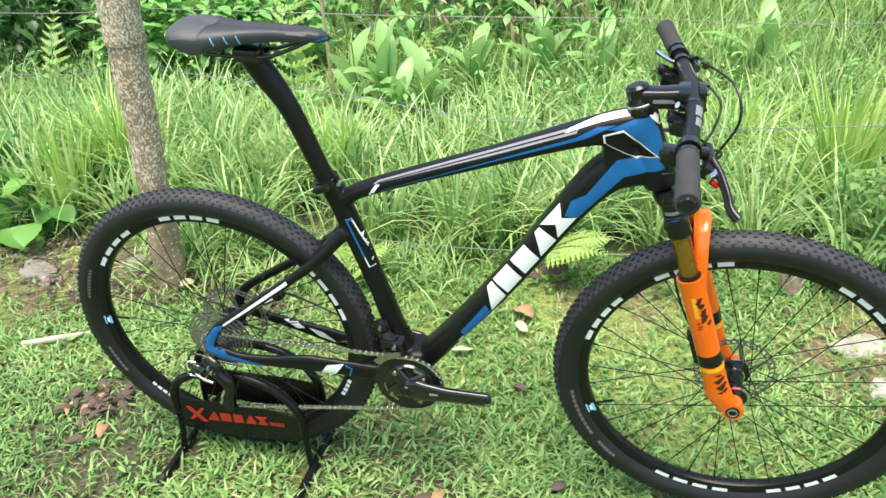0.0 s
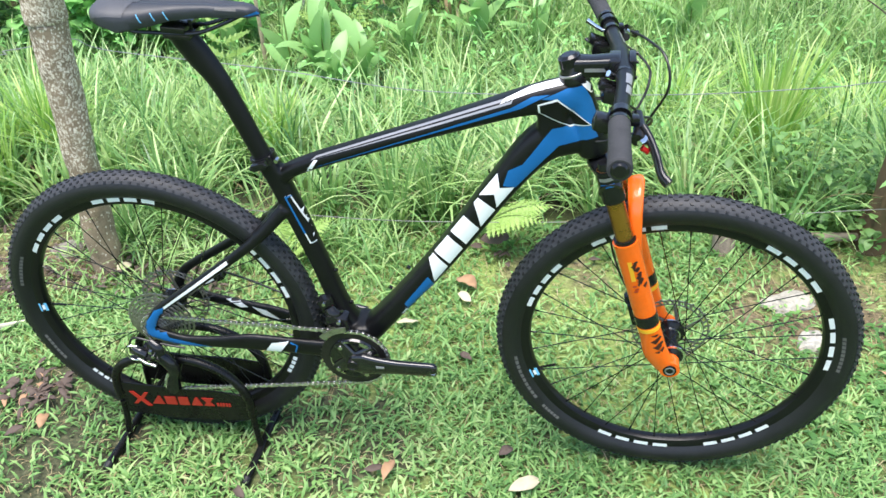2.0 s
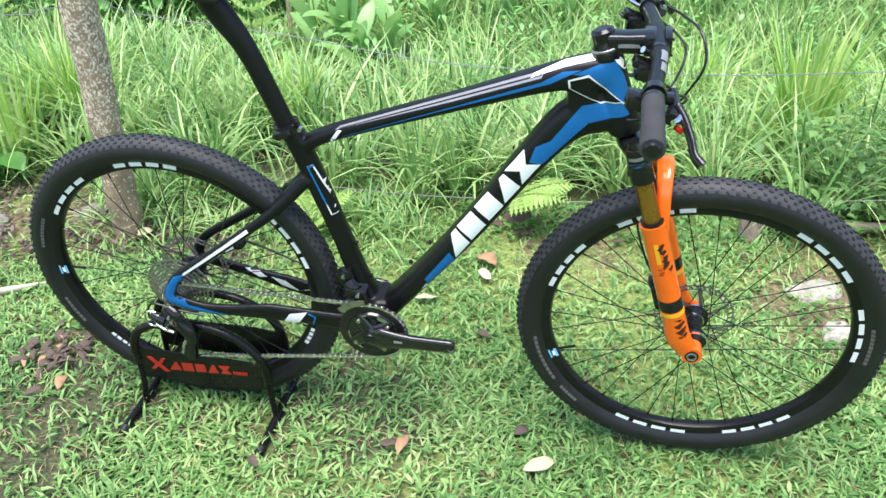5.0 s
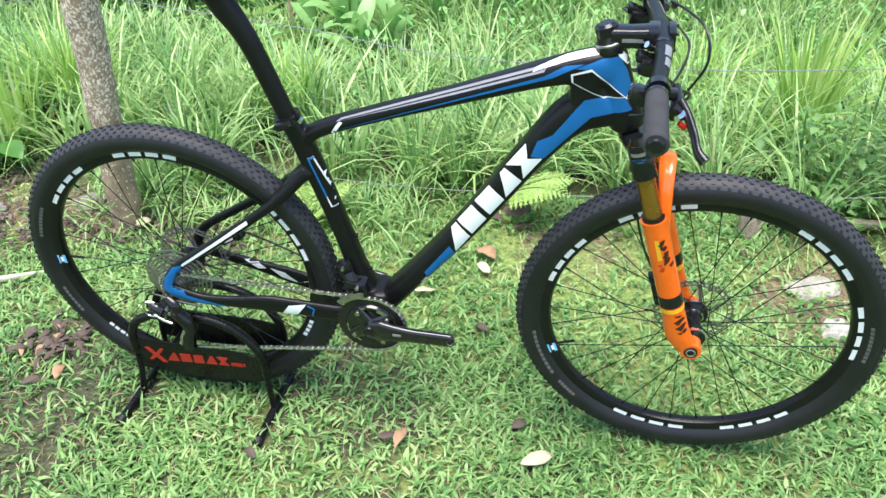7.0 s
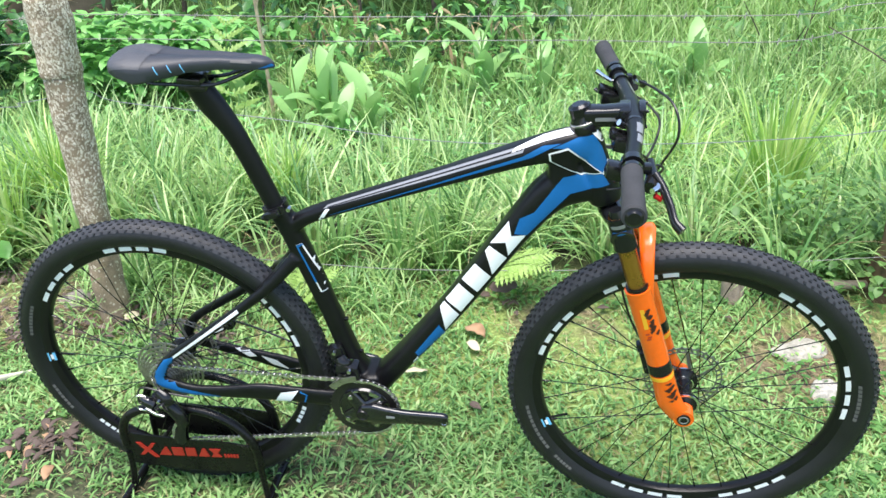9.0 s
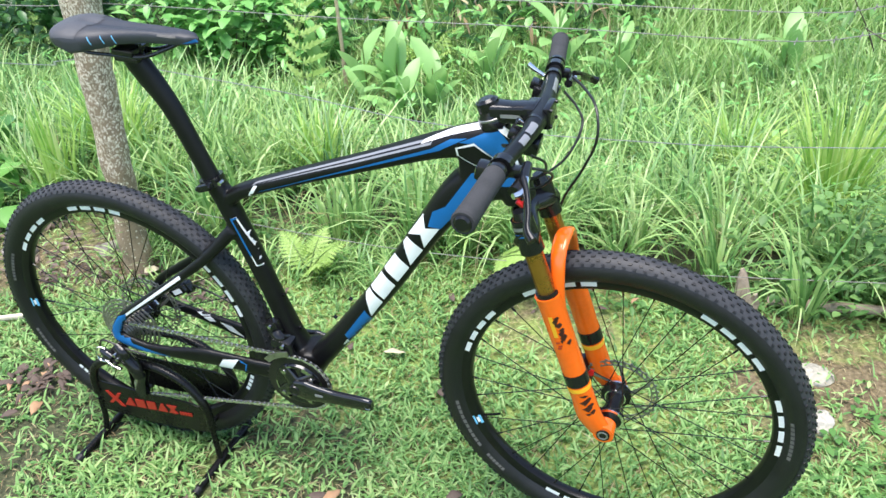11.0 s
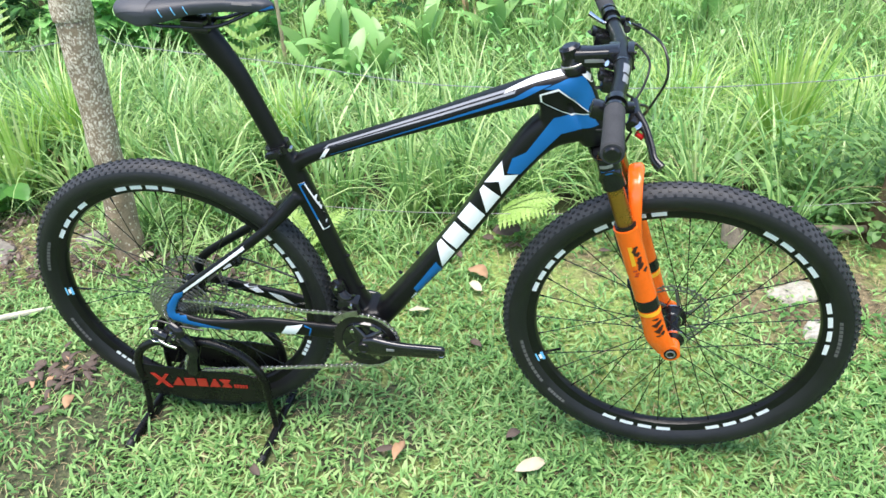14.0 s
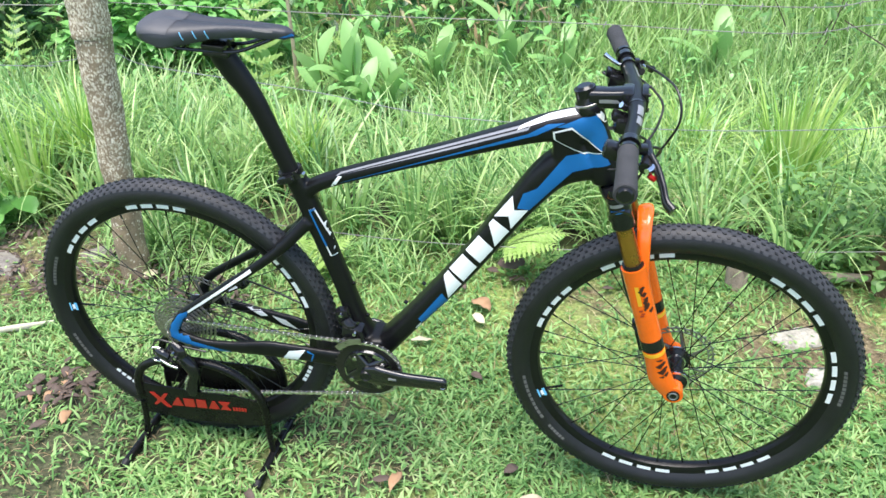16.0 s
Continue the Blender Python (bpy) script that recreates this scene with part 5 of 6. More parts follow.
bend([(0.957, -0.168, 0.986), (0.98, -0.145, 0.972), (0.985, -0.1, 0.94), (0.96, -0.05, 0.895), (0.93, -0.025, 0.872), (0.9, -0.018, 0.866)], "gear_cable", "black gear cable running from the lever to the head tube")
bend([(0.962, 0.14, 0.982), (0.99, 0.1, 0.972), (1.004, 0.075, 0.95), (0.985, 0.045, 0.905), (0.945, 0.024, 0.875), (0.9, 0.016, 0.866)], "gear_cable", "black gear cable looping ahead of the bar")
bend([(0.952, -0.1, 0.972), (0.968, -0.075, 0.95), (0.962, -0.04, 0.915), (0.935, -0.015, 0.885), (0.9, -0.008, 0.87)], "brake_hose", "black brake hose running into the head tube")

# ---- drive ----
ring_dark = mat("chainring_anodised", (0.035, 0.033, 0.03), 0.32, metal=0.6, var=0.2, scale=60)


def crankset():
    c = new("crankset")
    c.parent, c.location, c["label"] = bike, CRANK, "black double crankset"
    bm = fresh()
    for r, y in ((0.077, -0.063), (0.055, -0.055)):
        lathe(bm, ring_profile(r - 0.022, r - 0.003, y - 0.001, y + 0.001), n=60)
        teeth = int(r * 490)
        for j in range(teeth):
            u = 2 * math.pi * j / teeth
            tube(bm, [((r - 0.0035) * math.cos(u), y, (r - 0.0035) * math.sin(u)), ((r + 0.0005) * math.cos(u), y, (r + 0.0005) * math.sin(u))], [0.003, 0.0013], [0.001, 0.0007], n=4)
    part("chainring", bm, ring_dark, c, "black toothed chainrings")
    # steel arcs put in as the glints along the spider's bevel
    for a0, a1, r0, r1 in ((38, 72, 0.0455, 0.0545), (100, 128, 0.05, 0.0535), (176, 212, 0.0495, 0.053), (226, 240, 0.047, 0.053), (300, 322, 0.046, 0.052)):
        part("bevel_glint", arc_patch(fresh(), r0, r1, -0.0716, -0.0708, a0, a1), steel, c, "steel arc standing in for a glint on the bevel")
    bm = fresh()
    for k in range(4):
        u = radians(35 + 90 * k)
        tube(bm, [(0.012 * math.cos(u), -0.073, 0.012 * math.sin(u)), (0.056 * math.cos(u), -0.0685, 0.056 * math.sin(u))], [0.018, 0.013], [0.006, 0.004], n=12)
    lathe(bm, [(0.0, -0.072), (0.022, -0.072), (0.028, -0.068), (0.044, -0.0675), (0.05, -0.07), (0.0535, -0.0695), (0.0565, -0.0645), (0.054, -0.062), (0.0, -0.062)], n=56)
    tube(bm, [(0, -0.045, 0), (0, -0.079, 0)], [0.02, 0.018], n=28, up=(0, 0, 1))
    part("spider", bm, gloss_black, c, "gloss black spider")
    for k in range(4):
        u = radians(35 + 90 * k)
        part("chainring_bolt", tube(fresh(), [(0.045 * math.cos(u), -0.066, 0.045 * math.sin(u)), (0.045 * math.cos(u), -0.0765, 0.045 * math.sin(u))], [0.0058, 0.005], n=12, up=(0, 0, 1)), steel, c, "bright ring bolt")
    tip = Vector((0.178, 0, 0.008))
    for s in (-1, 1):
        e = tip if s < 0 else -tip
        bm = tube(fresh(), [(0, s * 0.079, 0), e * 0.14 + Vector((0, s * 0.081, 0)), e * 0.32 + Vector((0, s * 0.084, 0)), e * 0.55 + Vector((0, s * 0.087, 0)), e * 0.96 + Vector((0, s * 0.091, 0)), e * 1.035 + Vector((0, s * 0.091, 0))], [0.022, 0.027, 0.0215, 0.0172, 0.0165, 0.011], [0.008, 0.0095, 0.0095, 0.009, 0.0085, 0.006], n=24, power=2.7)
        part("crank_arm", bm, gloss_black, c, "gloss black crank arm")
        hole = lathe(fresh(), [(0.0, 0.0), (0.0055, 0.0), (0.007, s * 0.0012)], tip * (1 if s < 0 else -1) * 0.99 + Vector((0, s * 0.0985, 0)), n=16)
        part("pedal_hole", hole, steel, c)
    part("crank_bolt", lathe(fresh(), [(0, -0.089), (0.007, -0.089), (0.009, -0.0885), (0.012, -0.09), (0.0135, -0.087), (0.0135, -0.076)], n=24), alloy_black, c)
    decal_bm = tube(fresh(), [tip * 0.3 + Vector((0, -0.0945, 0.004)), tip * 0.4 + Vector((0, -0.0952, 0.004))], [0.004, 0.003], 0.0008, n=8)
    part("crank_mark", decal_bm, silver_paint, c)
    return c


crankset()


def chain():
    """Links along the upper and lower runs, round the ring and through the cage."""
    y = -0.056
    pts = []
    C, A = CRANK, REAR
    for k in range(13):
        u = radians(100 - 190 * k / 12)
        pts.append((C.x + 0.075 * math.cos(u), -0.063, C.z + 0.075 * math.sin(u)))
    pts += [(0.25, -0.061, 0.226), (0.012, -0.06, 0.19), (-0.012, -0.06, 0.172), (-0.032, -0.06, 0.186), (-0.026, -0.06, 0.22), (0.002, -0.06, 0.262), (0.012, -0.06, 0.285), (-0.004, -0.06, 0.3), (-0.03, -0.06, 0.332)]
    for k in range(7):
        u = radians(200 - 105 * k / 6)
        pts.append((A.x + 0.034 * math.cos(u), -0.06, A.z + 0.034 * math.sin(u)))
    pts += [(0.2, -0.061, 0.4075), pts[0]]
    P = [Vector(p) for p in pts]
    d = [0]
    for a, b in zip(P, P[1:]):
        d.append(d[-1] + (b - a).length)
    count = int(d[-1] / 0.0127)
    pos = [Vector([float(np.interp(d[-1] * k / count, d, [p[i] for p in P])) for i in range(3)]) for k in range(count + 1)]
    bm = fresh()
    for k in range(count):
        a, b = pos[k], pos[k + 1]
        mid, ln = (a + b) / 2, (b - a).normalized()
        off = 0.0031 if k % 2 else 0.0022
        for s in (-1, 1):
            tube(bm, [a - ln * 0.003 + Vector((0, s * off, 0)), a + Vector((0, s * off, 0)), mid + Vector((0, s * off, 0)), b + Vector((0, s * off, 0)), b + ln * 0.003 + Vector((0, s * off, 0))], [0.0018, 0.0041, 0.0028, 0.0041, 0.0018], 0.0005, n=6, smooth_path=False)
        tube(bm, [a + Vector((0, -0.004, 0)), a + Vector((0, 0.004, 0))], 0.0024, n=6, up=(0, 0, 1))
    part("chain", bm, chain_steel, bike, "steel bicycle chain")


chain()


def rear_mech():
    m = new("rear_derailleur")
    m.parent, m["label"] = bike, "black and silver rear derailleur"
    bm = fresh()
    tube(bm, [(0.0, -0.08, 0.355), (-0.012, -0.085, 0.335), (-0.03, -0.09, 0.315)], [0.01, 0.009, 0.013], [0.006, 0.006, 0.012], n=14)
    part("hanger_link", bm, alloy_black, m)
    bm = tube(fresh(), [(-0.05, -0.098, 0.318), (-0.03, -0.102, 0.309), (-0.008, -0.104, 0.303)], [0.0035, 0.0045, 0.0035], [0.005, 0.006, 0.005], n=14, power=2.8)
    part("linkage", bm, steel, m, "silver parallelogram link")
    bm = tube(fresh(), [(-0.05, -0.09, 0.345), (-0.066, -0.094, 0.348), (-0.074, -0.097, 0.334), (-0.066, -0.1, 0.316), (-0.048, -0.102, 0.314)], 0.002, n=8)
    part("guard", bm, chrome, m, "bright wire guard")
    bm = tube(fresh(), [(-0.06, -0.09, 0.34), (-0.045, -0.094, 0.332), (-0.03, -0.096, 0.325)], [0.008, 0.014, 0.012], [0.008, 0.011, 0.01], n=14)
    part("mech_arm", bm, gloss_black, m, "black linkage arm")
    bm = tube(fresh(), [(-0.022, -0.084, 0.352), (-0.005, -0.09, 0.34), (0.002, -0.092, 0.325)], [0.014, 0.018, 0.012], [0.008, 0.011, 0.008], n=14)
    part("mech_cover", bm, alloy_black, m)
    bm = tube(fresh(), [(-0.04, -0.075, 0.33), (-0.02, -0.078, 0.325), (0.01, -0.082, 0.29), (0.015, -0.082, 0.265)], [0.013, 0.015, 0.017, 0.015], [0.012, 0.014, 0.014, 0.012], n=16)
    part("mech_body", bm, alloy_black, m)
    for k, (x, z) in enumerate(((0.0, 0.282), (-0.014, 0.192))):
        bm = lathe(fresh(), ring_profile(0.008, 0.0165, -0.062, -0.058), (x, 0, z), n=22)
        for j in range(11):
            u = 2 * math.pi * j / 11
            tube(bm, [(x + 0.015 * math.cos(u), -0.06, z + 0.015 * math.sin(u)), (x + 0.02 * math.cos(u), -0.06, z + 0.02 * math.sin(u))], [0.003, 0.0015], 0.001, n=5)
        part("jockey_wheel", bm, alloy_black, m)
    for y in (-0.068, -0.053):
        bm = tube(fresh(), [(0.006, y, 0.292), (0.008, y, 0.27), (-0.002, y, 0.23), (-0.014, y, 0.192), (-0.018, y, 0.178)], [0.01, 0.015, 0.010, 0.015, 0.008], 0.0015, n=12)
        part("cage", bm, alloy_black, m, "black derailleur cage")
    for x, z in ((-0.012, 0.345), (-0.008, 0.333), (-0.022, 0.318)):
        part("mech_bolt", tube(fresh(), [(x, -0.1, z), (x, -0.108, z)], 0.0042, n=10, up=(0, 0, 1)), steel, m)
    part("outer_cable", tube(fresh(), [(-0.056, -0.085, 0.315), (-0.075, -0.082, 0.32), (-0.06, -0.08, 0.36), (0.0, -0.083, 0.352), (0.06, -0.084, 0.345)], 0.0024, n=8), cable_black, m)
    f = new("front_derailleur")
    f.parent, f["label"] = bike, "black front derailleur on the seat tube"
    bm = tube(fresh(), [(0.405, -0.03, 0.425), (0.397, -0.045, 0.435), (0.388, -0.04, 0.45)], [0.016, 0.018, 0.012], [0.012, 0.013, 0.01], n=14)
    block(bm, (0.046, 0.034, 0.03), pose(0.403, -0.042, 0.424, 0, 12, 0), 0.007)
    block(bm, (0.03, 0.026, 0.04), pose(0.383, -0.03, 0.452, 0, -16, 0), 0.006)
    tube(bm, [(0.42, -0.052, 0.43), (0.425, -0.054, 0.405)], [0.008, 0.01], n=12)
    part("mech_body", bm, alloy_black, f)
    for y in (-0.071, -0.055):
        bm = lathe(fresh(), ring_profile(0.08, 0.094, y - 0.001, y + 0.001), tuple(CRANK), n=10, start=96, end=138)
        part("cage_plate", bm, cassette_steel, f, "steel guide plate")
    part("mech_bolt", tube(fresh(), [(0.38, -0.043, 0.465), (0.38, -0.05, 0.465)], 0.004, n=10, up=(0, 0, 1)), steel, f)
    part("mech_bolt", tube(fresh(), [(0.412, -0.058, 0.43), (0.412, -0.066, 0.43)], 0.0045, n=10, up=(0, 0, 1)), steel, f)
    b = new("rear_brake")
    b.parent, b["label"] = bike, "black rear disc brake caliper"
    bm = block(fresh(), (0.05, 0.026, 0.026), pose(0.085, 0.052, 0.44, 0, -30, 0), 0.006)
    block(bm, (0.02, 0.02, 0.03), pose(0.105, 0.058, 0.445, 0, -30, 0), 0.004)
    part("caliper_body", bm, alloy_black, b)
    part("caliper_label", block(fresh(), (0.026, 0.001, 0.012), pose(0.087, 0.0385, 0.44, 0, -30, 0)), white_paint, b)
    part("brake_line", tube(fresh(), [(0.10, 0.06, 0.455), (0.16, 0.075, 0.42), (0.25, 0.07, 0.385), (0.36, 0.05, 0.36)], 0.0024, n=8), cable_black, b)


rear_mech()
for z in (0.435, 0.52):
    part("bottle_bolt", tube(fresh(), [(seat_x(z) + 0.019, 0, z), (seat_x(z) + 0.026, 0, z + 0.002)], 0.004, n=10), alloy_black, bike)
for k in (0.28, 0.42):
    x, z = 0.452 + 0.3 * k, 0.35 + 0.4 * k
    part("bottle_bolt", tube(fresh(), [(x - 0.018, 0, z + 0.019), (x - 0.024, 0, z + 0.024)], 0.004, n=10), alloy_black, bike)

# ---- display stand under the rear wheel ----
def bike_stand():
    st = thing("bicycle_stand", "low black steel display stand with red marks, holding the rear wheel", "bicycle stand")
    for s in (-1, 1):
        y = s * 0.058
        out = [(-0.157, 0.19), (-0.165, 0.15), (-0.16, 0.105), (-0.15, 0.094), (-0.02, 0.09), (0.1, 0.098), (0.16, 0.104), (0.172, 0.12), (0.174, 0.17), (0.15, 0.184), (0.1, 0.188), (0.0, 0.186), (-0.1, 0.188)]
        bm = slab(fresh(), out, y - 0.002, y + 0.002)
        bmesh.ops.bevel(bm, geom=bm.edges[:], offset=0.0008, segments=1, affect="EDGES")
        plate = part("side_plate", bm, stand_black, st, "black steel side plate")
        if s < 0:
            o, u = Vector((-0.128, 0.128)), Vector((0.995, 0.07))
            v = Vector((-0.07, 0.995))
            Q = lambda pts: [tuple(o + u * a * 0.00083 + v * b * 0.001) for a, b in pts]
            for pts in (((0, 36), (14, 36), (30, 20), (46, 34), (58, 34), (38, 14), (58, -8), (44, -8), (28, 8), (14, -2), (2, -2), (20, 14)), ((62, 0), (100, 0), (92, 24), (84, 24)), ((106, 0), (140, 0), (140, 24), (106, 24)), ((146, 0), (178, 0), (178, 24), (148, 24)), ((183, 0), (217, 0), (208, 24), (200, 24)), ((222, 0), (254, 0), (244, 12), (256, 24), (220, 24), (232, 12))):
                bm = slab(fresh(), Q(pts), y - 0.0042, y - 0.0021)
                part("red_mark", bm, red_paint, plate, smooth=False)
            for k in range(5):
                bm = slab(fresh(), Q([(262 + 9 * k, 9), (268 + 9 * k, 9), (268 + 9 * k, 0), (262 + 9 * k, 0)]), y - 0.0042, y - 0.0021)
                part("red_bar", bm, red_paint, plate, smooth=False)
        bm = tube(fresh(), [(-0.157, y, 0.15), (-0.155, y, 0.2), (-0.135, y, 0.24), (-0.09, y, 0.268), (-0.02, y, 0.281), (0.06, y, 0.277), (0.12, y, 0.25), (0.153, y, 0.213), (0.168, y, 0.175), (0.171, y, 0.12)], 0.0105, n=14)
        part("hoop", bm, stand_black, st, "bent black tube")
        for x, lean in ((-0.157, -0.012), (0.17, 0.008)):
            bm = tube(fresh(), [(x, y, 0.13), (x + lean * 0.3, y * 1.02, 0.07), (x + lean, y * 1.1, 0.014)], 0.0075, n=12)
            part("leg", bm, stand_black, st)
    for x in (-0.168, 0.178):
        bm = tube(fresh(), [(x - 0.003, -0.165, 0.014), (x, -0.1, 0.018), (x, 0.0, 0.02), (x, 0.1, 0.018), (x - 0.003, 0.165, 0.014)], 0.0095, n=12, up=(0, 0, 1), power=3.0)
        part("cross_bar", bm, stand_black, st, "scuffed black floor bar")
        for s in (-1, 1):
            part("foot_cap", tube(fresh(), [(x - 0.003, s * 0.174, 0.0135), (x - 0.003, s * 0.158, 0.0142)], [0.0095, 0.0118], n=12, up=(0, 0, 1)), rubber, st, "black rubber end cap")
    for x in (-0.11, 0.15):
        part("spacer", tube(fresh(), [(x, -0.058, 0.105), (x, 0.058, 0.105)], 0.005, n=10, up=(0, 0, 1)), stand_black, st)
    return st


bike_stand()

# ---- plants behind the fence ----
plant_green = leaf_mat("plant_green", [(0.0, (0.17, 0.38, 0.09)), (0.5, (0.29, 0.52, 0.17)), (1.0, (0.46, 0.66, 0.3))], 0.4, 0.36, 0.5)
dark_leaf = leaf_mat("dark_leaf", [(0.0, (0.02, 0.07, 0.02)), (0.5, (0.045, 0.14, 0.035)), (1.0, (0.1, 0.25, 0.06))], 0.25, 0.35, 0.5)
bush_leaf = leaf_mat("bush_leaf", [(0.0, (0.100, 0.288, 0.069)), (0.5, (0.213, 0.488, 0.127)), (1.0, (0.31, 0.54, 0.19))], 0.3, 0.35, 0.5)
vine_leaf = leaf_mat("vine_leaf", [(0.0, (0.06, 0.15, 0.035)), (0.5, (0.14, 0.28, 0.075)), (1.0, (0.28, 0.44, 0.15))], 0.32, 0.45, 0.4)
round_leaf = leaf_mat("round_leaf", [(0.0, (0.05, 0.15, 0.03)), (0.5, (0.11, 0.29, 0.06)), (1.0, (0.2, 0.42, 0.1))], 0.3, 0.35, 0.5)
weed_leaf = leaf_mat("weed_leaf", [(0.0, (0.04, 0.11, 0.025)), (0.5, (0.09, 0.22, 0.05)), (1.0, (0.2, 0.37, 0.1))], 0.3, 0.45, 0.4)
fern_green = leaf_mat("fern_green", [(0.0, (0.26, 0.44, 0.09)), (0.5, (0.4, 0.57, 0.16)), (1.0, (0.52, 0.66, 0.25))], 0.4, 0.5)
stem_green = mat("stem_green", (0.14, 0.22, 0.05), 0.6, var=0.2, scale=50)
twig_brown = mat("twig_brown", (0.085, 0.066, 0.048), 0.85, var=0.3, scale=60, bump=0.5)


def leaf_array(pos, az, pitch, L, W, bendy, cup=0.25, levels=5, fat=0.45):
    """Many leaves as arrays: each a strip with a folded midrib. fat: where along its length a leaf is widest."""
    n = len(pos)
    s = np.linspace(0, 1, levels + 1)
    co = np.zeros((n, levels + 1, 3, 3))
    d = np.stack([np.cos(az), np.sin(az)], -1)
    side = np.stack([-np.sin(az), np.cos(az), np.zeros(n)], -1)
    cx, cz = np.zeros(n), np.zeros(n)
    prev = 0.0
    for k, t in enumerate(s):
        a = pitch - bendy * t
        ds = t - prev
        cx, cz, prev = cx + np.cos(a) * L * ds, cz + np.sin(a) * L * ds, t
        p = (t / fat) if t < fat else (1 - t) / (1 - fat)
        w = W * 0.5 * max(0.02, math.sin(max(0.0, min(1, p)) * math.pi / 2) ** 0.8)
        mid = pos + np.stack([d[:, 0] * cx, d[:, 1] * cx, cz], -1)
        up = np.stack([-d[:, 0] * np.sin(a), -d[:, 1] * np.sin(a), np.cos(a)], -1)
        co[:, k, 1] = mid
        for j, q in ((0, -1), (2, 1)):
            co[:, k, j] = mid + side * (q * np.asarray(w)).reshape(-1, 1) + up * (np.asarray(w) * cup).reshape(-1, 1)
    base = (np.arange(n) * (levels + 1) * 3)[:, None]
    q = []
    for k in range(levels):
        for j in (0, 1):
            q.append(base + np.array([[3 * k + j, 3 * k + j + 1, 3 * k + j + 4, 3 * k + j + 3]]))
    return co.reshape(-1, 3), np.concatenate(q, 0)


def one_leaf(L, W, pitch, bendy, cup=0.25, fat=0.45, levels=7):
    return mesh_from(*leaf_array(np.zeros((1, 3)), np.zeros(1), np.full(1, pitch), np.full(1, L), np.full(1, W), np.full(1, bendy), cup, levels, fat), name="leaf")


def join_leaves(boxes, seed, L, W, pitch, bendy, material, name, label, category, cup=0.3, fat=0.45, levels=3, thing_kind=True):
    """A clump of small leaves spread through ellipsoids (centre, radii, count)."""
    g = np.random.default_rng(seed)
    P = []
    for c, r, n in boxes:
        v = g.normal(size=(n, 3))
        v = v / np.linalg.norm(v, axis=1, keepdims=True) * (0.55 + 0.5 * g.random((n, 1)) ** 0.5)
        P.append(np.array(c) + v * np.array(r))
    P = np.concatenate(P)
    P[:, 2] = np.maximum(P[:, 2], ground_z(P[:, 0], P[:, 1]) + 0.02)
    n = len(P)
    me = mesh_from(*leaf_array(P, g.uniform(0, 2 * np.pi, n), g.uniform(*pitch, n), g.uniform(*L, n), g.uniform(*W, n), g.uniform(*bendy, n), cup, levels, fat), name=name)
    return me


def lance_plant(x, y, height, leaves, seed, spread=1.0):
    g = random.Random(seed)
    z = float(ground_z(x, y))
    p = thing("broadleaf_plant", "tall leafy plant with long pale green blades, in the grass", "plant", "broadleaf plants", (x, y, z))
    part("stem", tube(fresh(), [(0, 0, -0.02), (0.01, 0, height * 0.4), (0.0, 0.01, height * 0.85)], [0.008, 0.004], n=8), stem_green, p)
    kinds = [one_leaf(0.3, 0.088, radians(76), radians(52), 0.22, 0.56, 9), one_leaf(0.29, 0.096, radians(58), radians(50), 0.2, 0.58, 9), one_leaf(0.27, 0.085, radians(86), radians(30), 0.25, 0.58, 9)]
    for me in kinds:
        me.materials.append(plant_green)
    for k in range(leaves):
        ob = new("leaf", kinds[k % 3])
        ob.parent = p
        h = height * (0.12 + 0.6 * k / leaves)
        ob.matrix_basis = pose(0, 0, h, g.uniform(-8, 8), g.uniform(-14, 14), 137.5 * k + g.uniform(-25, 25)) @ Matrix.Scale(g.uniform(0.8, 1.1) * spread, 4)
    return p


for k, (x, y, h, n) in enumerate(((-0.46, 2.62, 0.38, 8), (-0.27, 2.66, 0.3, 9), (-0.36, 2.45, 0.2, 7), (0.27, 3.3, 0.5, 9), (0.62, 3.25, 0.42, 7), (-0.1, 3.15, 0.3, 6), (1.5, 3.5, 0.4, 7), (-1.15, 3.0, 0.2, 5), (-0.66, 2.64, 0.46, 3))):
    lance_plant(x, y, h + 0.16, n + 1, 40 + k, (1.25, 1.0, 1.15)[k % 3])


# ---- ferns ----
def frond_mesh(length, half, pairs, seed):
    """An arching stalk with pairs of toothed leaflets."""
    g = np.random.default_rng(seed)
    pos, az, pit, L, W = [], [], [], [], []
    stalk = []
    for k in range(pairs + 1):
        t = k / pairs
        stalk.append(Vector((length * (t - 0.12 * t * t), 0, length * (0.55 * t - 0.5 * t * t))))
    for k in range(2, pairs + 1):
        t = k / pairs
        size = half * math.sin(math.pi * min(1, 0.12 + 0.9 * t) ** 0.8) + 0.008
        for s in (-1, 1):
            base, a = np.array(stalk[k]), s * radians(72 - 22 * t)
            steps = 5
            pos.append(base)
            az.append(a)
            pit.append(-0.1 + g.uniform(-0.1, 0.1))
            L.append(size * 1.06)
            W.append(size * 0.17 + 0.002)
            for j in range(steps):
                u = (j + 0.5) / steps
                c = base + np.array([math.cos(a), math.sin(a), -0.25 * u]) * size * u
                for q in (-1, 1):
                    pos.append(c)
                    az.append(a + q * radians(58))
                    pit.append(-0.1 + g.uniform(-0.15, 0.15))
                    L.append(size * 0.19 * (1.15 - 0.8 * u) + 0.002)
                    W.append(size * 0.075 * (1.15 - 0.6 * u) + 0.0012)
    co, f = leaf_array(np.array(pos), np.array(az), np.array(pit), np.array(L), np.array(W), np.full(len(pos), 0.3), 0.1, 3, 0.4)
    return mesh_from(co, f, "frond"), stalk


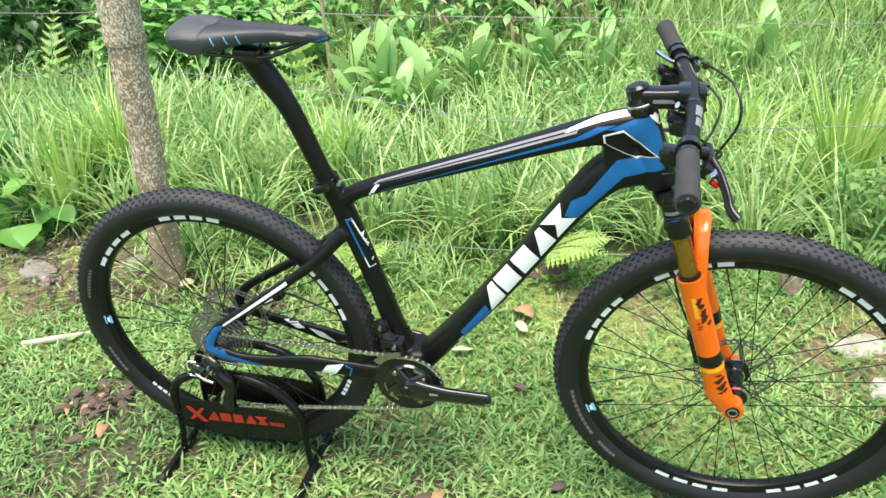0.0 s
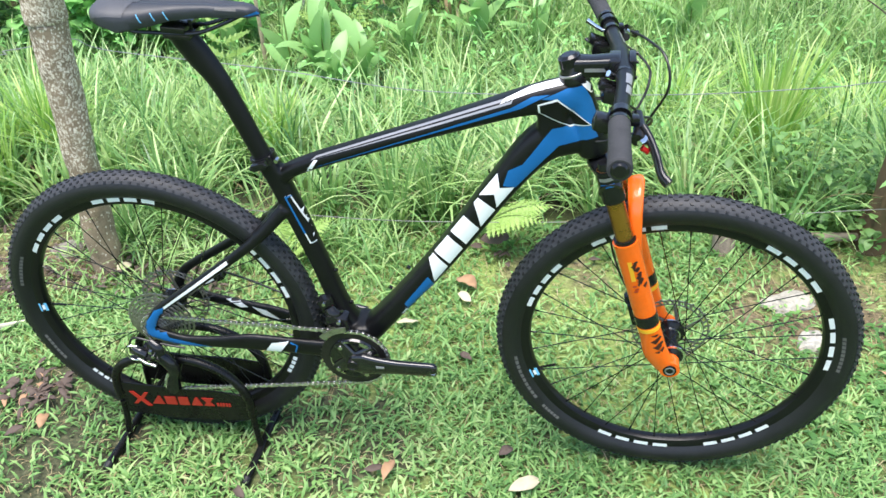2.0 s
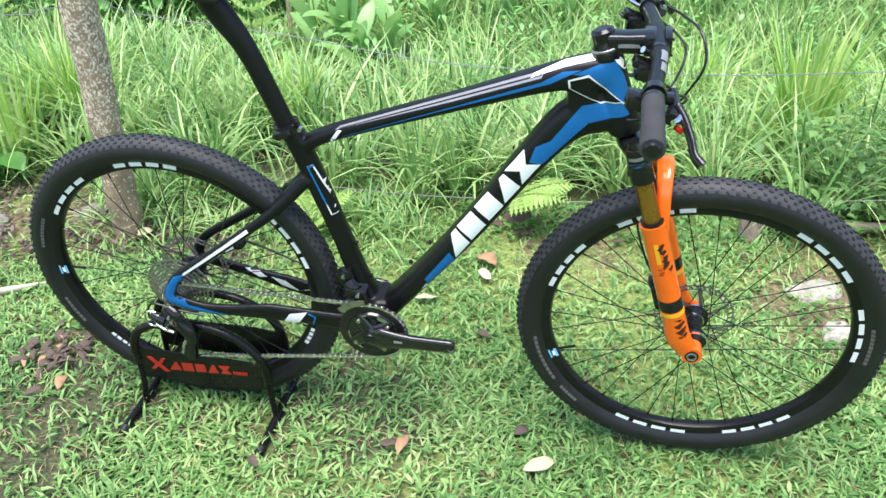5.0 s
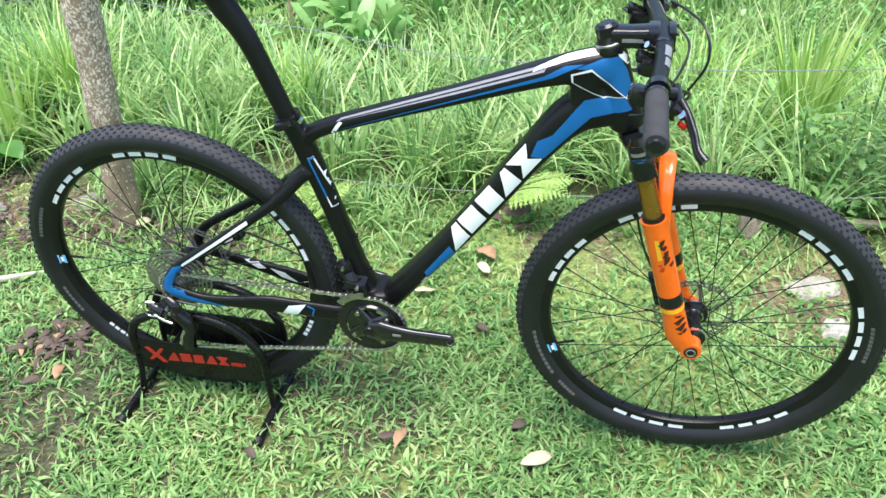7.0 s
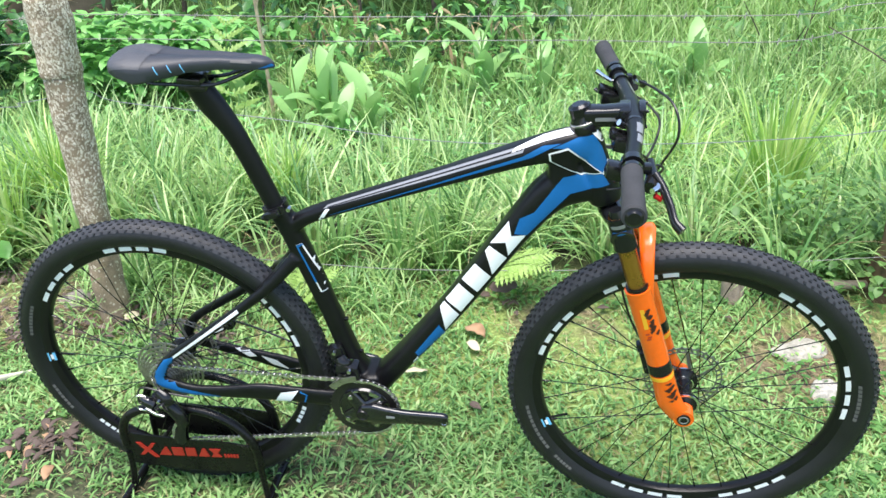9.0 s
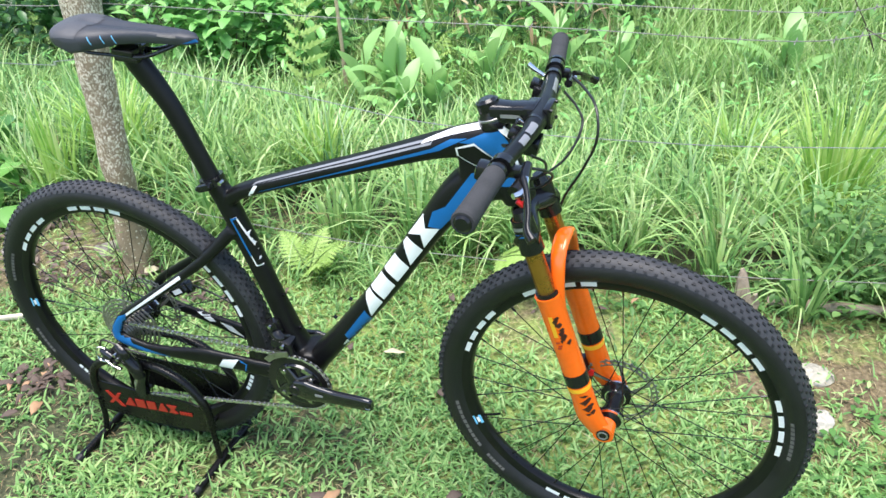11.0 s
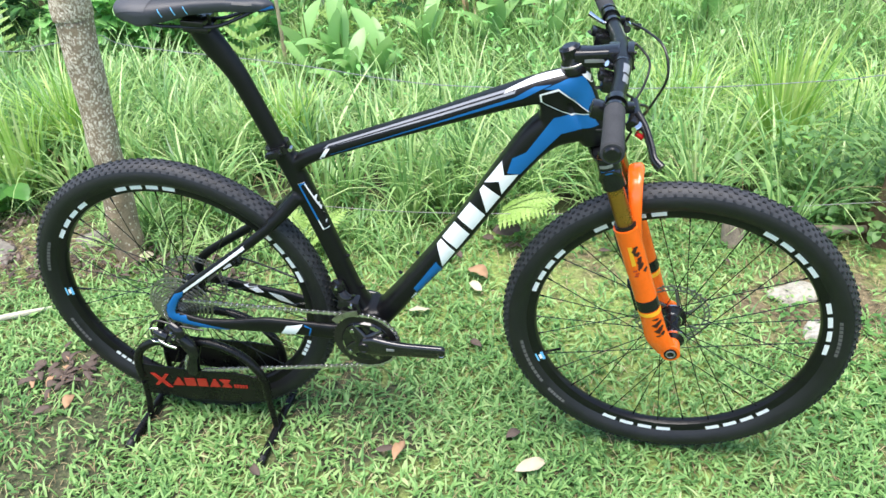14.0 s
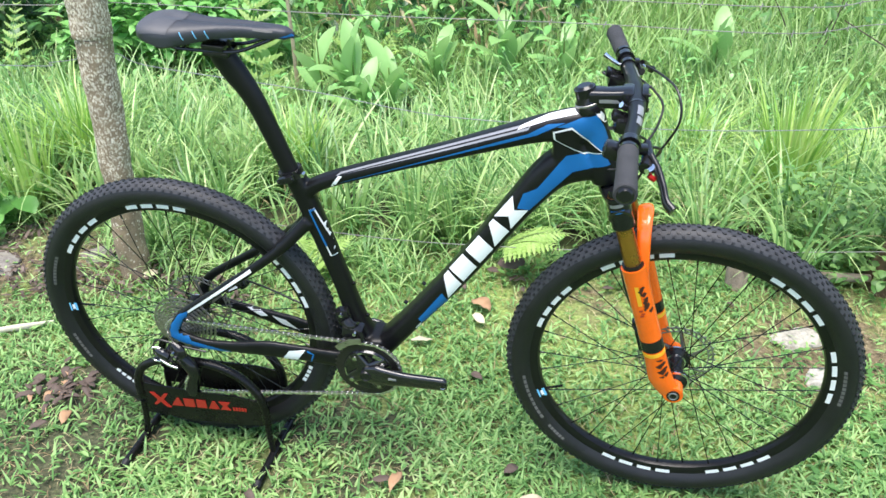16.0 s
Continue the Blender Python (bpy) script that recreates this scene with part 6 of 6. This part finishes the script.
def fern(x, y, z, heading, tilt, length, half, fronds, seed, fan=70, label="pale green fern fronds growing beside the fence"):
    f = thing("fern", label, "fern", "ferns", (x, y, z))
    me, stalk = frond_mesh(length, half, 14, seed)
    me.materials.append(fern_green)
    g = random.Random(seed)
    for k in range(fronds):
        m = pose(0, 0, 0, 0, -tilt + g.uniform(-8, 8), heading + (k - (fronds - 1) / 2) * fan)
        ob = new("frond", me)
        ob.parent, ob.matrix_basis = f, m
        ob["kind"] = "stuff"
        st = part("stalk", tube(fresh(), [tuple(m @ p) for p in stalk[::4]], [0.0028, 0.0012], n=6), stem_green, f)
    return f


fern(0.6, 0.86, 0.1, -4, 12, 0.26, 0.075, 2, 3, 34)
fern(0.0, 0.74, 0.02, 60, 28, 0.2, 0.05, 4, 4, 60)
fern(-0.94, 2.55, float(ground_z(-0.94, 2.55)), 84, 80, 1.15, 0.15, 1, 5, 40, "tall pale green fern frond at the edge of the wood")
fern(-2.45, 2.5, float(ground_z(-2.45, 2.5)), 95, 72, 0.78, 0.1, 1, 6, 60)
fern(-0.55, 3.3, -0.2, -60, 30, 0.4, 0.09, 4, 7, 75)


# ---- bushes, undergrowth and the wood's edge ----
def bush(name, boxes, stems, seed, L, W, material, label, category, pitch=(-0.5, 0.6), fat=0.45, cup=0.3):
    b = thing(name, label, category)
    me = join_leaves(boxes, seed, L, W, pitch, (0.2, 0.9), material, "foliage", "", "", cup, fat, 4)
    me.materials.append(material)
    ob = new("foliage", me)
    ob.parent = b
    ob["kind"] = "stuff"
    g = random.Random(seed)
    for c, r, _ in boxes[:stems]:
        z0 = float(ground_z(c[0], c[1]))
        for _ in range(3):
            tip = Vector(c) + Vector((g.uniform(-1, 1) * r[0] * 0.7, g.uniform(-1, 1) * r[1] * 0.7, r[2] * 0.6))
            part("branch", tube(fresh(), [(c[0], c[1], z0 - 0.02), tuple((Vector((c[0], c[1], z0)) + tip) / 2 + Vector((g.uniform(-0.05, 0.05), 0, 0.04))), tuple(tip)], [0.003, 0.0015] if category == "weeds" else [0.007, 0.002], n=6), stem_green if category == "weeds" else twig_brown, b)
    return b


bush("bush", [((-1.62, 0.98, 0.16), (0.3, 0.22, 0.2), 90), ((-1.35, 0.85, 0.08), (0.2, 0.16, 0.12), 46), ((-1.95, 0.9, 0.12), (0.3, 0.25, 0.2), 80)], 3, 51, (0.08, 0.13), (0.075, 0.11), round_leaf, "low green bush with broad rounded leaves", "bush", (-0.9, 0.3))
bush("bush", [((-1.8, 3.1, 0.1), (0.4, 0.3, 0.27), 420), ((-1.35, 3.2, 0.07), (0.32, 0.25, 0.24), 300), ((-2.2, 3.1, 0.08), (0.34, 0.3, 0.26), 290)], 3, 52, (0.07, 0.13), (0.048, 0.085), bush_leaf, "bright leafy bush at the edge of the wood", "bush", (-0.5, 0.6))
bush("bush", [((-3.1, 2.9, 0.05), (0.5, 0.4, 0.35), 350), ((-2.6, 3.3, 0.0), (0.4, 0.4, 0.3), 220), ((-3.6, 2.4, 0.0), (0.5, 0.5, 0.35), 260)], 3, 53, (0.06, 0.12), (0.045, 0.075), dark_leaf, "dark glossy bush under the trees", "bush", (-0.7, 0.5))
bush("bush", [((1.68, 1.18, 0.2), (0.18, 0.14, 0.18), 190), ((1.64, 1.12, 0.12), (0.16, 0.1, 0.12), 110), ((1.62, 1.02, 0.08), (0.24, 0.1, 0.08), 110), ((1.35, 1.12, 0.1), (0.2, 0.12, 0.1), 40), ((2.4, 1.15, 0.14), (0.3, 0.2, 0.16), 80)], 2, 54, (0.025, 0.052), (0.014, 0.03), vine_leaf, "tangled weeds with small rounded leaves", "weeds", (-0.5, 0.7))
bush("bush", [((2.9, 3.1, 0.15), (0.5, 0.4, 0.3), 160), ((3.5, 2.6, 0.1), (0.5, 0.4, 0.3), 160), ((2.1, 3.9, 0.1), (0.5, 0.4, 0.3), 140)], 3, 55, (0.08, 0.16), (0.02, 0.04), weed_leaf, "pale leafy bush beyond the grass", "bush")
g = np.random.default_rng(77)
wood_boxes = [((x, 4.7 + 0.9 * g.random() + 0.1 * abs(x), float(ground_z(x, 5.2)) + 0.25 + 0.7 * g.random()), (0.6, 0.5, 0.45), 260) for x in np.linspace(-6, 0.4, 15)]
wood_boxes += [((x, 3.85 + 0.25 * math.sin(7 * x), 0.05 + 0.15 * math.sin(4 * x)), (0.33, 0.22, 0.3), 60) for x in np.linspace(-3.4, 0.45, 11)]
wood_boxes += [((x, 6.3, float(ground_z(x, 6.3)) + 0.9), (0.8, 0.6, 0.8), 220) for x in np.linspace(-8, 0.5, 10)]
wood_boxes += [((x, 3.2 + 0.3 * math.sin(5 * x), 0.1 + 0.1 * math.sin(3 * x)), (0.4, 0.3, 0.4), 170) for x in np.linspace(-6.5, -2.7, 11)]
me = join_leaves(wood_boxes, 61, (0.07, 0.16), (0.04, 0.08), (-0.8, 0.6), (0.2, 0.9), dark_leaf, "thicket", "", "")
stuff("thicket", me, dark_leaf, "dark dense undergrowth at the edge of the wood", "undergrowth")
me = join_leaves([((x, 3.7 + 0.2 * math.sin(5 * x + 1), 0.0 + 0.12 * math.sin(6 * x)), (0.3, 0.2, 0.28), 75) for x in np.linspace(-3.2, 0.5, 12)], 66, (0.06, 0.13), (0.025, 0.06), (-0.7, 0.7), (0.2, 0.9), bush_leaf, "undergrowth", "", "")
stuff("undergrowth", me, bush_leaf, "mixed bright undergrowth in front of the wood", "undergrowth")
me = join_leaves([((-0.62, 3.6, 0.1), (0.3, 0.15, 0.2), 60), ((0.2, 3.7, 0.1), (0.35, 0.2, 0.2), 50), ((-2.2, 3.8, 0.05), (0.5, 0.25, 0.25), 60)], 62, (0.08, 0.2), (0.012, 0.03), (-1.2, 0.9), (0.2, 1.2), straw, "dead_leaves", "", "")
stuff("dead_fronds", me, straw, "brown dead fronds hanging in the undergrowth", "undergrowth")
me = join_leaves([((x, 0.96 + 0.1 * math.sin(5 * x), 0.05), (0.2, 0.12, 0.07), 46) for x in np.linspace(-1.9, 2.6, 22)], 63, (0.02, 0.045), (0.01, 0.022), (-0.2, 0.9), (0.2, 0.9), weed_leaf, "weeds", "", "")
stuff("weeds", me, weed_leaf, "small broad-leaved weeds along the fence", "weeds")
me = join_leaves([((x, y, -0.02), (0.35, 0.3, 0.16), 60) for x in np.linspace(-2.6, 3.2, 12) for y in (1.7, 2.3, 2.9)], 64, (0.03, 0.07), (0.01, 0.026), (-0.3, 0.9), (0.2, 0.8), bush_leaf, "meadow_herbs", "", "")
stuff("meadow_herbs", me, bush_leaf, "leafy herbs scattered through the tall grass", "plants")
# lawn clover and broad blades
me = join_leaves([((1.62 + 0.13 * math.cos(2.4 * k), 0.18 + 0.04 * k + 0.06 * math.sin(5 * k), 0.012), (0.07, 0.06, 0.01), 13) for k in range(11)], 67, (0.02, 0.036), (0.011, 0.02), (0.0, 0.4), (0.2, 0.8), weed_leaf, "broad_weeds", "", "")
stuff("broad_weeds", me, weed_leaf, "flat rosettes of broad-leaved weeds in the lawn", "weeds")
me = join_leaves([((x, y, 0.006), (0.16, 0.16, 0.012), 16) for x in np.linspace(-1.5, 2.4, 24) for y in np.linspace(-0.8, 0.9, 11)], 65, (0.016, 0.035), (0.005, 0.011), (0.0, 0.6), (0.2, 0.9), lawn_green, "lawn_weeds", "", "")
stuff("lawn_weeds", me, lawn_green, "small flat weeds in the lawn", "weeds")


def dark_stems():
    g = random.Random(9)
    for k in range(9):
        x, y = -4.5 + 0.6 * k + g.uniform(-0.2, 0.2), 4.3 + g.uniform(0, 1.2)
        z = float(ground_z(x, y))
        b = thing("sapling", "thin brown stem in the undergrowth", "sapling", "saplings at the wood's edge", (x, y, z))
        r = g.uniform(0.008, 0.03)
        part("trunk", tube(fresh(), [(0, 0, -0.05), (g.uniform(-0.1, 0.1), 0, 0.5), (g.uniform(-0.25, 0.25), 0.05, 1.2), (g.uniform(-0.3, 0.3), 0.1, 2.2)], [r, r * 0.5], n=8), twig_brown, b)
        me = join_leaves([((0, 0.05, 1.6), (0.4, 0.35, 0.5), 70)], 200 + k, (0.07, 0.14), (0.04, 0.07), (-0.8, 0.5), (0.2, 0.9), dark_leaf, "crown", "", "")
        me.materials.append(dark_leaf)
        ob = new("crown", me)
        ob.parent = b
        ob["kind"] = "stuff"


dark_stems()


def tree(x, y, r, seed):
    """A broad trunk at the edge of the wood, its crown well above."""
    bark = mat("tree_bark", (0.15, 0.115, 0.075), 0.9, var=0.35, scale=10, bump=1.0, bscale=40, col2=(0.07, 0.08, 0.035))
    g, z = random.Random(seed), float(ground_z(x, y))
    t = thing("tree", "broad brown trunk standing at the edge of the wood", "tree", "trees at the wood's edge", (x, y, z))
    bm = tube(fresh(), [(0, 0, -0.1), (0.0, 0, 0.1), (0.02, 0.03, 0.9), (0.0, 0.1, 2.2), (0.1, 0.15, 3.6)], [r * 1.4, r * 1.15, r, r * 0.8, r * 0.3], n=20)
    for v in bm.verts:
        v.co += Vector((noise.noise(v.co * 5), noise.noise(v.co * 5 + Vector((7, 0, 0))), 0)) * 0.05 * r / 0.15
    part("trunk", bm, bark, t)
    boxes = []
    for k in range(5):
        a, h = 1.3 * k + g.uniform(-0.3, 0.3), 2.1 + 0.3 * k
        tip = (0.9 * math.cos(a), 0.1 + 0.9 * abs(math.sin(a)), h + g.uniform(0.3, 0.7))
        part("limb", tube(fresh(), [(0.02, 0.1, h), (tip[0] * 0.5, tip[1] * 0.5, h + 0.15), tip], [0.04, 0.012], n=8), bark, t)
        boxes.append((tip, (0.5, 0.4, 0.35), 150))
    me = join_leaves(boxes, seed, (0.08, 0.16), (0.04, 0.08), (-0.8, 0.5), (0.2, 0.9), dark_leaf, "crown", "", "")
    me.materials.append(dark_leaf)
    ob = new("crown", me)
    ob.parent = t
    ob["kind"] = "stuff"


tree(-2.74, 4.1, 0.17, 301)
tree(-3.4, 4.2, 0.1, 302)
pale_stem = mat("pale_stem", (0.42, 0.34, 0.22), 0.8, var=0.25, scale=40)
sapling = thing("sapling", "thin pale bare sapling stem beside the tall fern", "sapling", "saplings at the wood's edge", (-0.86, 2.8, float(ground_z(-0.86, 2.8))))
part("trunk", tube(fresh(), [(0, 0, -0.04), (0.0, 0, 0.45), (-0.01, 0.0, 0.85), (-0.02, 0.02, 1.5)], [0.013, 0.008], n=8), pale_stem, sapling)
part("limb", tube(fresh(), [(-0.01, 0, 0.8), (0.05, 0.02, 1.05), (0.08, 0.03, 1.4)], [0.006, 0.003], n=6), pale_stem, sapling)

# ---- second post with a seedling ----
def hewn_post():
    wood = mat("hewn_wood", (0.13, 0.082, 0.042), 0.9, var=0.35, scale=9, bump=1.0, bscale=60, col2=(0.06, 0.055, 0.02))
    p = thing("hewn_post", "thick squared brown timber post with mossy foot", "post")
    bm = fresh()
    tube(bm, [(1.94, 1.065, -0.08), (1.94, 1.065, 0.04), (1.942, 1.06, 0.14), (1.938, 1.06, 0.5), (1.93, 1.06, 1.0), (1.925, 1.06, 1.25)], [0.15, 0.135, 0.115, 0.112, 0.11, 0.1], [0.085, 0.075, 0.06, 0.055, 0.055, 0.05], n=24, power=5)
    bmesh.ops.subdivide_edges(bm, edges=bm.edges[:], cuts=1)
    for v in bm.verts:
        v.co += Vector((noise.noise(v.co * 11), noise.noise(v.co * 11 + Vector((3, 0, 0))), 0)) * 0.01
    part("trunk", bm, wood, p)
    return p


hewn_post()
twig = thing("dead_twig", "thin bare dark twig leaning on the timber post", "twig")
part("limb", tube(fresh(), [(1.92, 0.99, 0.5), (1.86, 1.0, 0.58), (1.79, 1.01, 0.67), (1.68, 1.02, 0.77), (1.52, 1.03, 0.86)], [0.0038, 0.0015], n=8), twig_brown, twig)
part("side_shoot", tube(fresh(), [(1.79, 1.01, 0.67), (1.81, 1.0, 0.74), (1.82, 1.0, 0.82)], [0.0024, 0.0012], n=6), twig_brown, twig)
seed_ling = thing("seedling", "young seedling with pale toothed leaves, beside the post", "plant", at=(1.87, 0.93, 0.0))
part("stem", tube(fresh(), [(0, 0, -0.01), (0.01, 0, 0.16), (-0.01, 0, 0.3)], [0.004, 0.002], n=6), stem_green, seed_ling)
leaf_me = one_leaf(0.105, 0.045, radians(10), radians(70), 0.2, 0.35)
leaf_me.materials.append(plant_green)
for k, (h, a, s) in enumerate(((0.3, 175, 1.0), (0.29, 260, 0.95), (0.26, 215, 0.9), (0.27, 330, 0.9), (0.2, 60, 0.8))):
    ob = new("leaf", leaf_me)
    ob.parent, ob.matrix_basis = seed_ling, pose(0, 0, h, 0, -10, a) @ Matrix.Scale(s, 4)

# ---- fence wires ----
def wire(pts, label, barbs=0, r=0.0016):
    w = thing("fence_wire", label, "wire", "fence wires")
    line = spline(pts, 8)
    part("strand", tube(fresh(), pts, r, n=6, per=8, up=(0, 0, 1)), wire_metal, w)
    for k in range(barbs):
        c = line[int((k + 0.5) * len(line) / barbs)]
        bm = fresh()
        for a in (35, 145):
            d = Vector((0.25, math.cos(radians(a)), math.sin(radians(a)))) * 0.011
            tube(bm, [c - d, c + d], 0.0011, n=5)
        part("barb", bm, wire_metal, w)
    return w


WL = "thin galvanised fence wire strung between the posts"
wire([(-4.0, 0.66, 0.62), (-1.08, 0.66, 0.696), (-0.73, 0.67, 0.72), (-0.56, 0.715, 0.742), (-0.43, 0.69, 0.72), (0.03, 0.72, 0.668), (0.47, 0.78, 0.592), (1.11, 0.84, 0.58), (1.55, 0.9, 0.592), (1.9, 0.96, 0.606), (3.5, 1.1, 0.65)], WL, 0, 0.0013)
wire_metal = mat("wire_rusty", (0.26, 0.25, 0.23), 0.6, metal=0.3, var=0.3, scale=60)
wire([(-3.5, 0.66, 0.88), (-1.0, 0.66, 0.885), (-0.55, 0.71, 0.895), (0.21, 0.74, 0.888), (0.8, 0.8, 0.88), (1.36, 0.87, 0.862), (1.76, 0.975, 0.88), (3.2, 1.1, 0.87)], "dull grey barbed fence wire strung between the posts", 26, 0.0012)
wire([(-3.5, 0.66, 0.94), (-1.0, 0.66, 0.95), (-0.55, 0.712, 0.962), (0.22, 0.74, 0.953), (0.8, 0.8, 0.944), (1.4, 0.88, 0.93), (1.75, 0.975, 0.945), (3.2, 1.1, 0.94)], "dull grey barbed fence wire strung between the posts", 26, 0.0012)
wire([(-0.59, 0.715, 0.22), (0.07, 0.73, 0.187), (0.46, 0.78, 0.158), (1.1, 0.87, 0.15), (1.93, 0.99, 0.18)], WL, 0, 0.0012)

# ---- rocks, stump, log, sticks, fallen leaves ----
def rock(x, y, size, seed, label, tone=(0.34, 0.32, 0.27)):
    st = mat("pale_stone", tone, 0.9, var=0.3, scale=14, bump=0.8, bscale=60, col2=tuple(c * 0.35 for c in tone))
    bm = fresh()
    bmesh.ops.create_icosphere(bm, subdivisions=4, radius=1)
    off = Vector((seed * 3.1, 0, 0))
    for v in bm.verts:
        v.co *= 1 + 0.35 * noise.noise(v.co * 1.3 + off) + 0.1 * noise.noise(v.co * 4 + off)
        v.co = Vector((v.co.x * size[0], v.co.y * size[1], v.co.z * size[2]))
    r = part("rock", bm, st)
    r.matrix_basis = pose(x, y, float(ground_z(x, y)) + size[2] * 0.15, 0, 0, 30 * seed)
    return tagged(r, label, "rock", "rocks in the lawn")


rock(1.53, 0.69, (0.085, 0.045, 0.02), 1, "pale flat stone sunk in the lawn", (0.33, 0.31, 0.25))
rock(1.56, 0.52, (0.052, 0.036, 0.022), 2, "pale flat stone sunk in the lawn", (0.38, 0.36, 0.3))
rock(1.95, 0.66, (0.12, 0.08, 0.04), 3, "pale mossy stone sunk in the lawn")
rock(-1.35, 0.62, (0.11, 0.05, 0.03), 4, "grey stone lying by the fence", (0.2, 0.18, 0.15))
rock(-1.1, 0.6, (0.09, 0.05, 0.025), 5, "grey stone lying by the fence", (0.2, 0.18, 0.15))
rock(-0.8, 0.72, (0.06, 0.05, 0.02), 6, "small grey stone lying by the fence", (0.2, 0.18, 0.15))


def stump():
    s = thing("stump", "short splintered grey-brown stump standing by the fence", "stump", at=(1.36, 0.93, 0))
    w = mat("grey_wood", (0.3, 0.24, 0.18), 0.9, var=0.25, scale=20, bump=0.8, bscale=120)
    bm = fresh()
    tube(bm, [(0.01, 0, -0.04), (0, 0, 0.06), (-0.012, 0.0, 0.13), (-0.02, 0, 0.17)], [0.034, 0.026, 0.016, 0.004], n=10, smooth_path=False)
    tube(bm, [(0.02, 0, -0.02), (0.03, 0.01, 0.05), (0.028, 0, 0.09)], [0.02, 0.016, 0.005], n=8, smooth_path=False)
    bmesh.ops.subdivide_edges(bm, edges=bm.edges[:], cuts=2)
    for v in bm.verts:
        v.co += Vector((noise.noise(v.co * 60), noise.noise(v.co * 60 + Vector((4, 0, 0))), 0.4 * noise.noise(v.co * 50))) * 0.008
    part("trunk", bm, w, s)
    l = thing("fallen_branch", "grey-brown dead branch lying beside the stump", "branch", at=(1.6, 1.0, 0.025))
    part("limb", tube(fresh(), [(-0.17, 0, 0.0), (0, 0.01, 0.008), (0.2, 0.05, 0.0)], [0.015, 0.017, 0.013], n=10), w, l)
    k = thing("peeled_stick", "pale peeled stick lying on the lawn", "stick", at=(-0.73, 0.285, 0.012))
    part("limb", tube(fresh(), [(-0.14, -0.06, 0.006), (-0.04, -0.02, 0.012), (0.035, 0.03, 0.008)], [0.01, 0.012, 0.005], [0.006, 0.006, 0.003], n=10), mat("peeled_wood", (0.62, 0.56, 0.42), 0.7, var=0.12, scale=40), k)


stump()
leaf_pale = leaf_mat("fallen_pale", [(0.0, (0.48, 0.41, 0.26)), (1.0, (0.62, 0.55, 0.39))], 0.15, 0.6)
leaf_tan = leaf_mat("fallen_tan", [(0.0, (0.3, 0.16, 0.08)), (0.5, (0.4, 0.24, 0.13)), (1.0, (0.46, 0.34, 0.22))], 0.15, 0.7)
leaf_brown = leaf_mat("fallen_brown", [(0.0, (0.05, 0.034, 0.026)), (0.5, (0.1, 0.072, 0.056)), (1.0, (0.22, 0.17, 0.135))], 0.1, 0.8)


def fallen(x, y, L, W, turn, material, label, lift=0.03, curl=60, roll=0):
    me = one_leaf(L, W, radians(curl / 2), radians(curl), 0.35, 0.45, 8)
    me.materials.append(material)
    for v in me.vertices:
        q = Vector((x * 37, y * 53, turn))
        v.co += Vector((noise.noise(v.co * 45 + q), noise.noise(v.co * 45 + q * 1.7), 1.5 * noise.noise(v.co * 60 - q))) * (0.12 * W + 0.002)
    ob = new("fallen_leaf", me)
    ob.matrix_basis = pose(x, y, float(ground_z(x, y)) + lift, roll, 0, turn)
    tagged(ob, label, "leaf", "fallen leaves")
    so = ob.modifiers.new("thick", "SOLIDIFY")
    so.thickness = 0.0008


fallen(0.78, -0.115, 0.085, 0.034, 30, leaf_pale, "large pale dry leaf lying on the lawn", 0.032, 40, 20)
fallen(0.495, -0.135, 0.07, 0.024, 80, leaf_tan, "tan curled leaf lying on the lawn", 0.032, 50)
fallen(0.445, -0.11, 0.055, 0.02, 10, leaf_brown, "brown curled leaf lying on the lawn", 0.03, 60)
fallen(0.565, 0.585, 0.06, 0.024, -40, leaf_pale, "pale dry leaf lying on the lawn", 0.03, 50, 15)
fallen(-0.545, 0.585, 0.06, 0.03, 60, leaf_pale, "pale dry leaf at the foot of the post", 0.03, 60, 20)
fallen(0.41, 0.42, 0.065, 0.024, 10, leaf_pale, "pale dry leaf lying on the lawn", 0.03, 30)
fallen(0.55, 0.66, 0.08, 0.045, -30, leaf_tan, "brown leaf lying at the edge of the grass", 0.03, 70)
fallen(0.6, 0.86, 0.1, 0.05, 20, leaf_brown, "large brown leaf caught in the grass", 0.05, 50, 40)
me = join_leaves([((x, y + 0.05 * math.sin(9 * x), 0.012), (0.12, 0.07, 0.012), 26) for x in np.linspace(-1.7, -0.25, 12) for y in (0.52, 0.64, 0.76)], 68, (0.015, 0.05), (0.005, 0.016), (-0.2, 0.6), (0.1, 0.9), leaf_brown, "leaf_litter", "", "")
stuff("leaf_litter", me, leaf_brown, "brown leaf litter along the foot of the fence", "litter")
g = random.Random(31)
for k in range(84):
    if k < 50:
        x, y = -0.475 + g.gauss(0, 0.045), 0.055 + g.gauss(0, 0.038)
    elif k < 62:
        x, y = g.uniform(0.4, 1.1), g.uniform(0.7, 0.95)
    else:
        x, y = g.uniform(-1.3, 2.1), g.uniform(-0.6, 0.9)
    m, lb = ((leaf_brown, "brown shrivelled leaf lying on the lawn"), (leaf_tan, "tan shrivelled leaf lying on the lawn"))[k % 7 == 0]
    fallen(x, y, g.uniform(0.02, 0.06), g.uniform(0.01, 0.024), g.uniform(0, 360), m, lb, 0.022, g.uniform(40, 110), g.uniform(-25, 25))
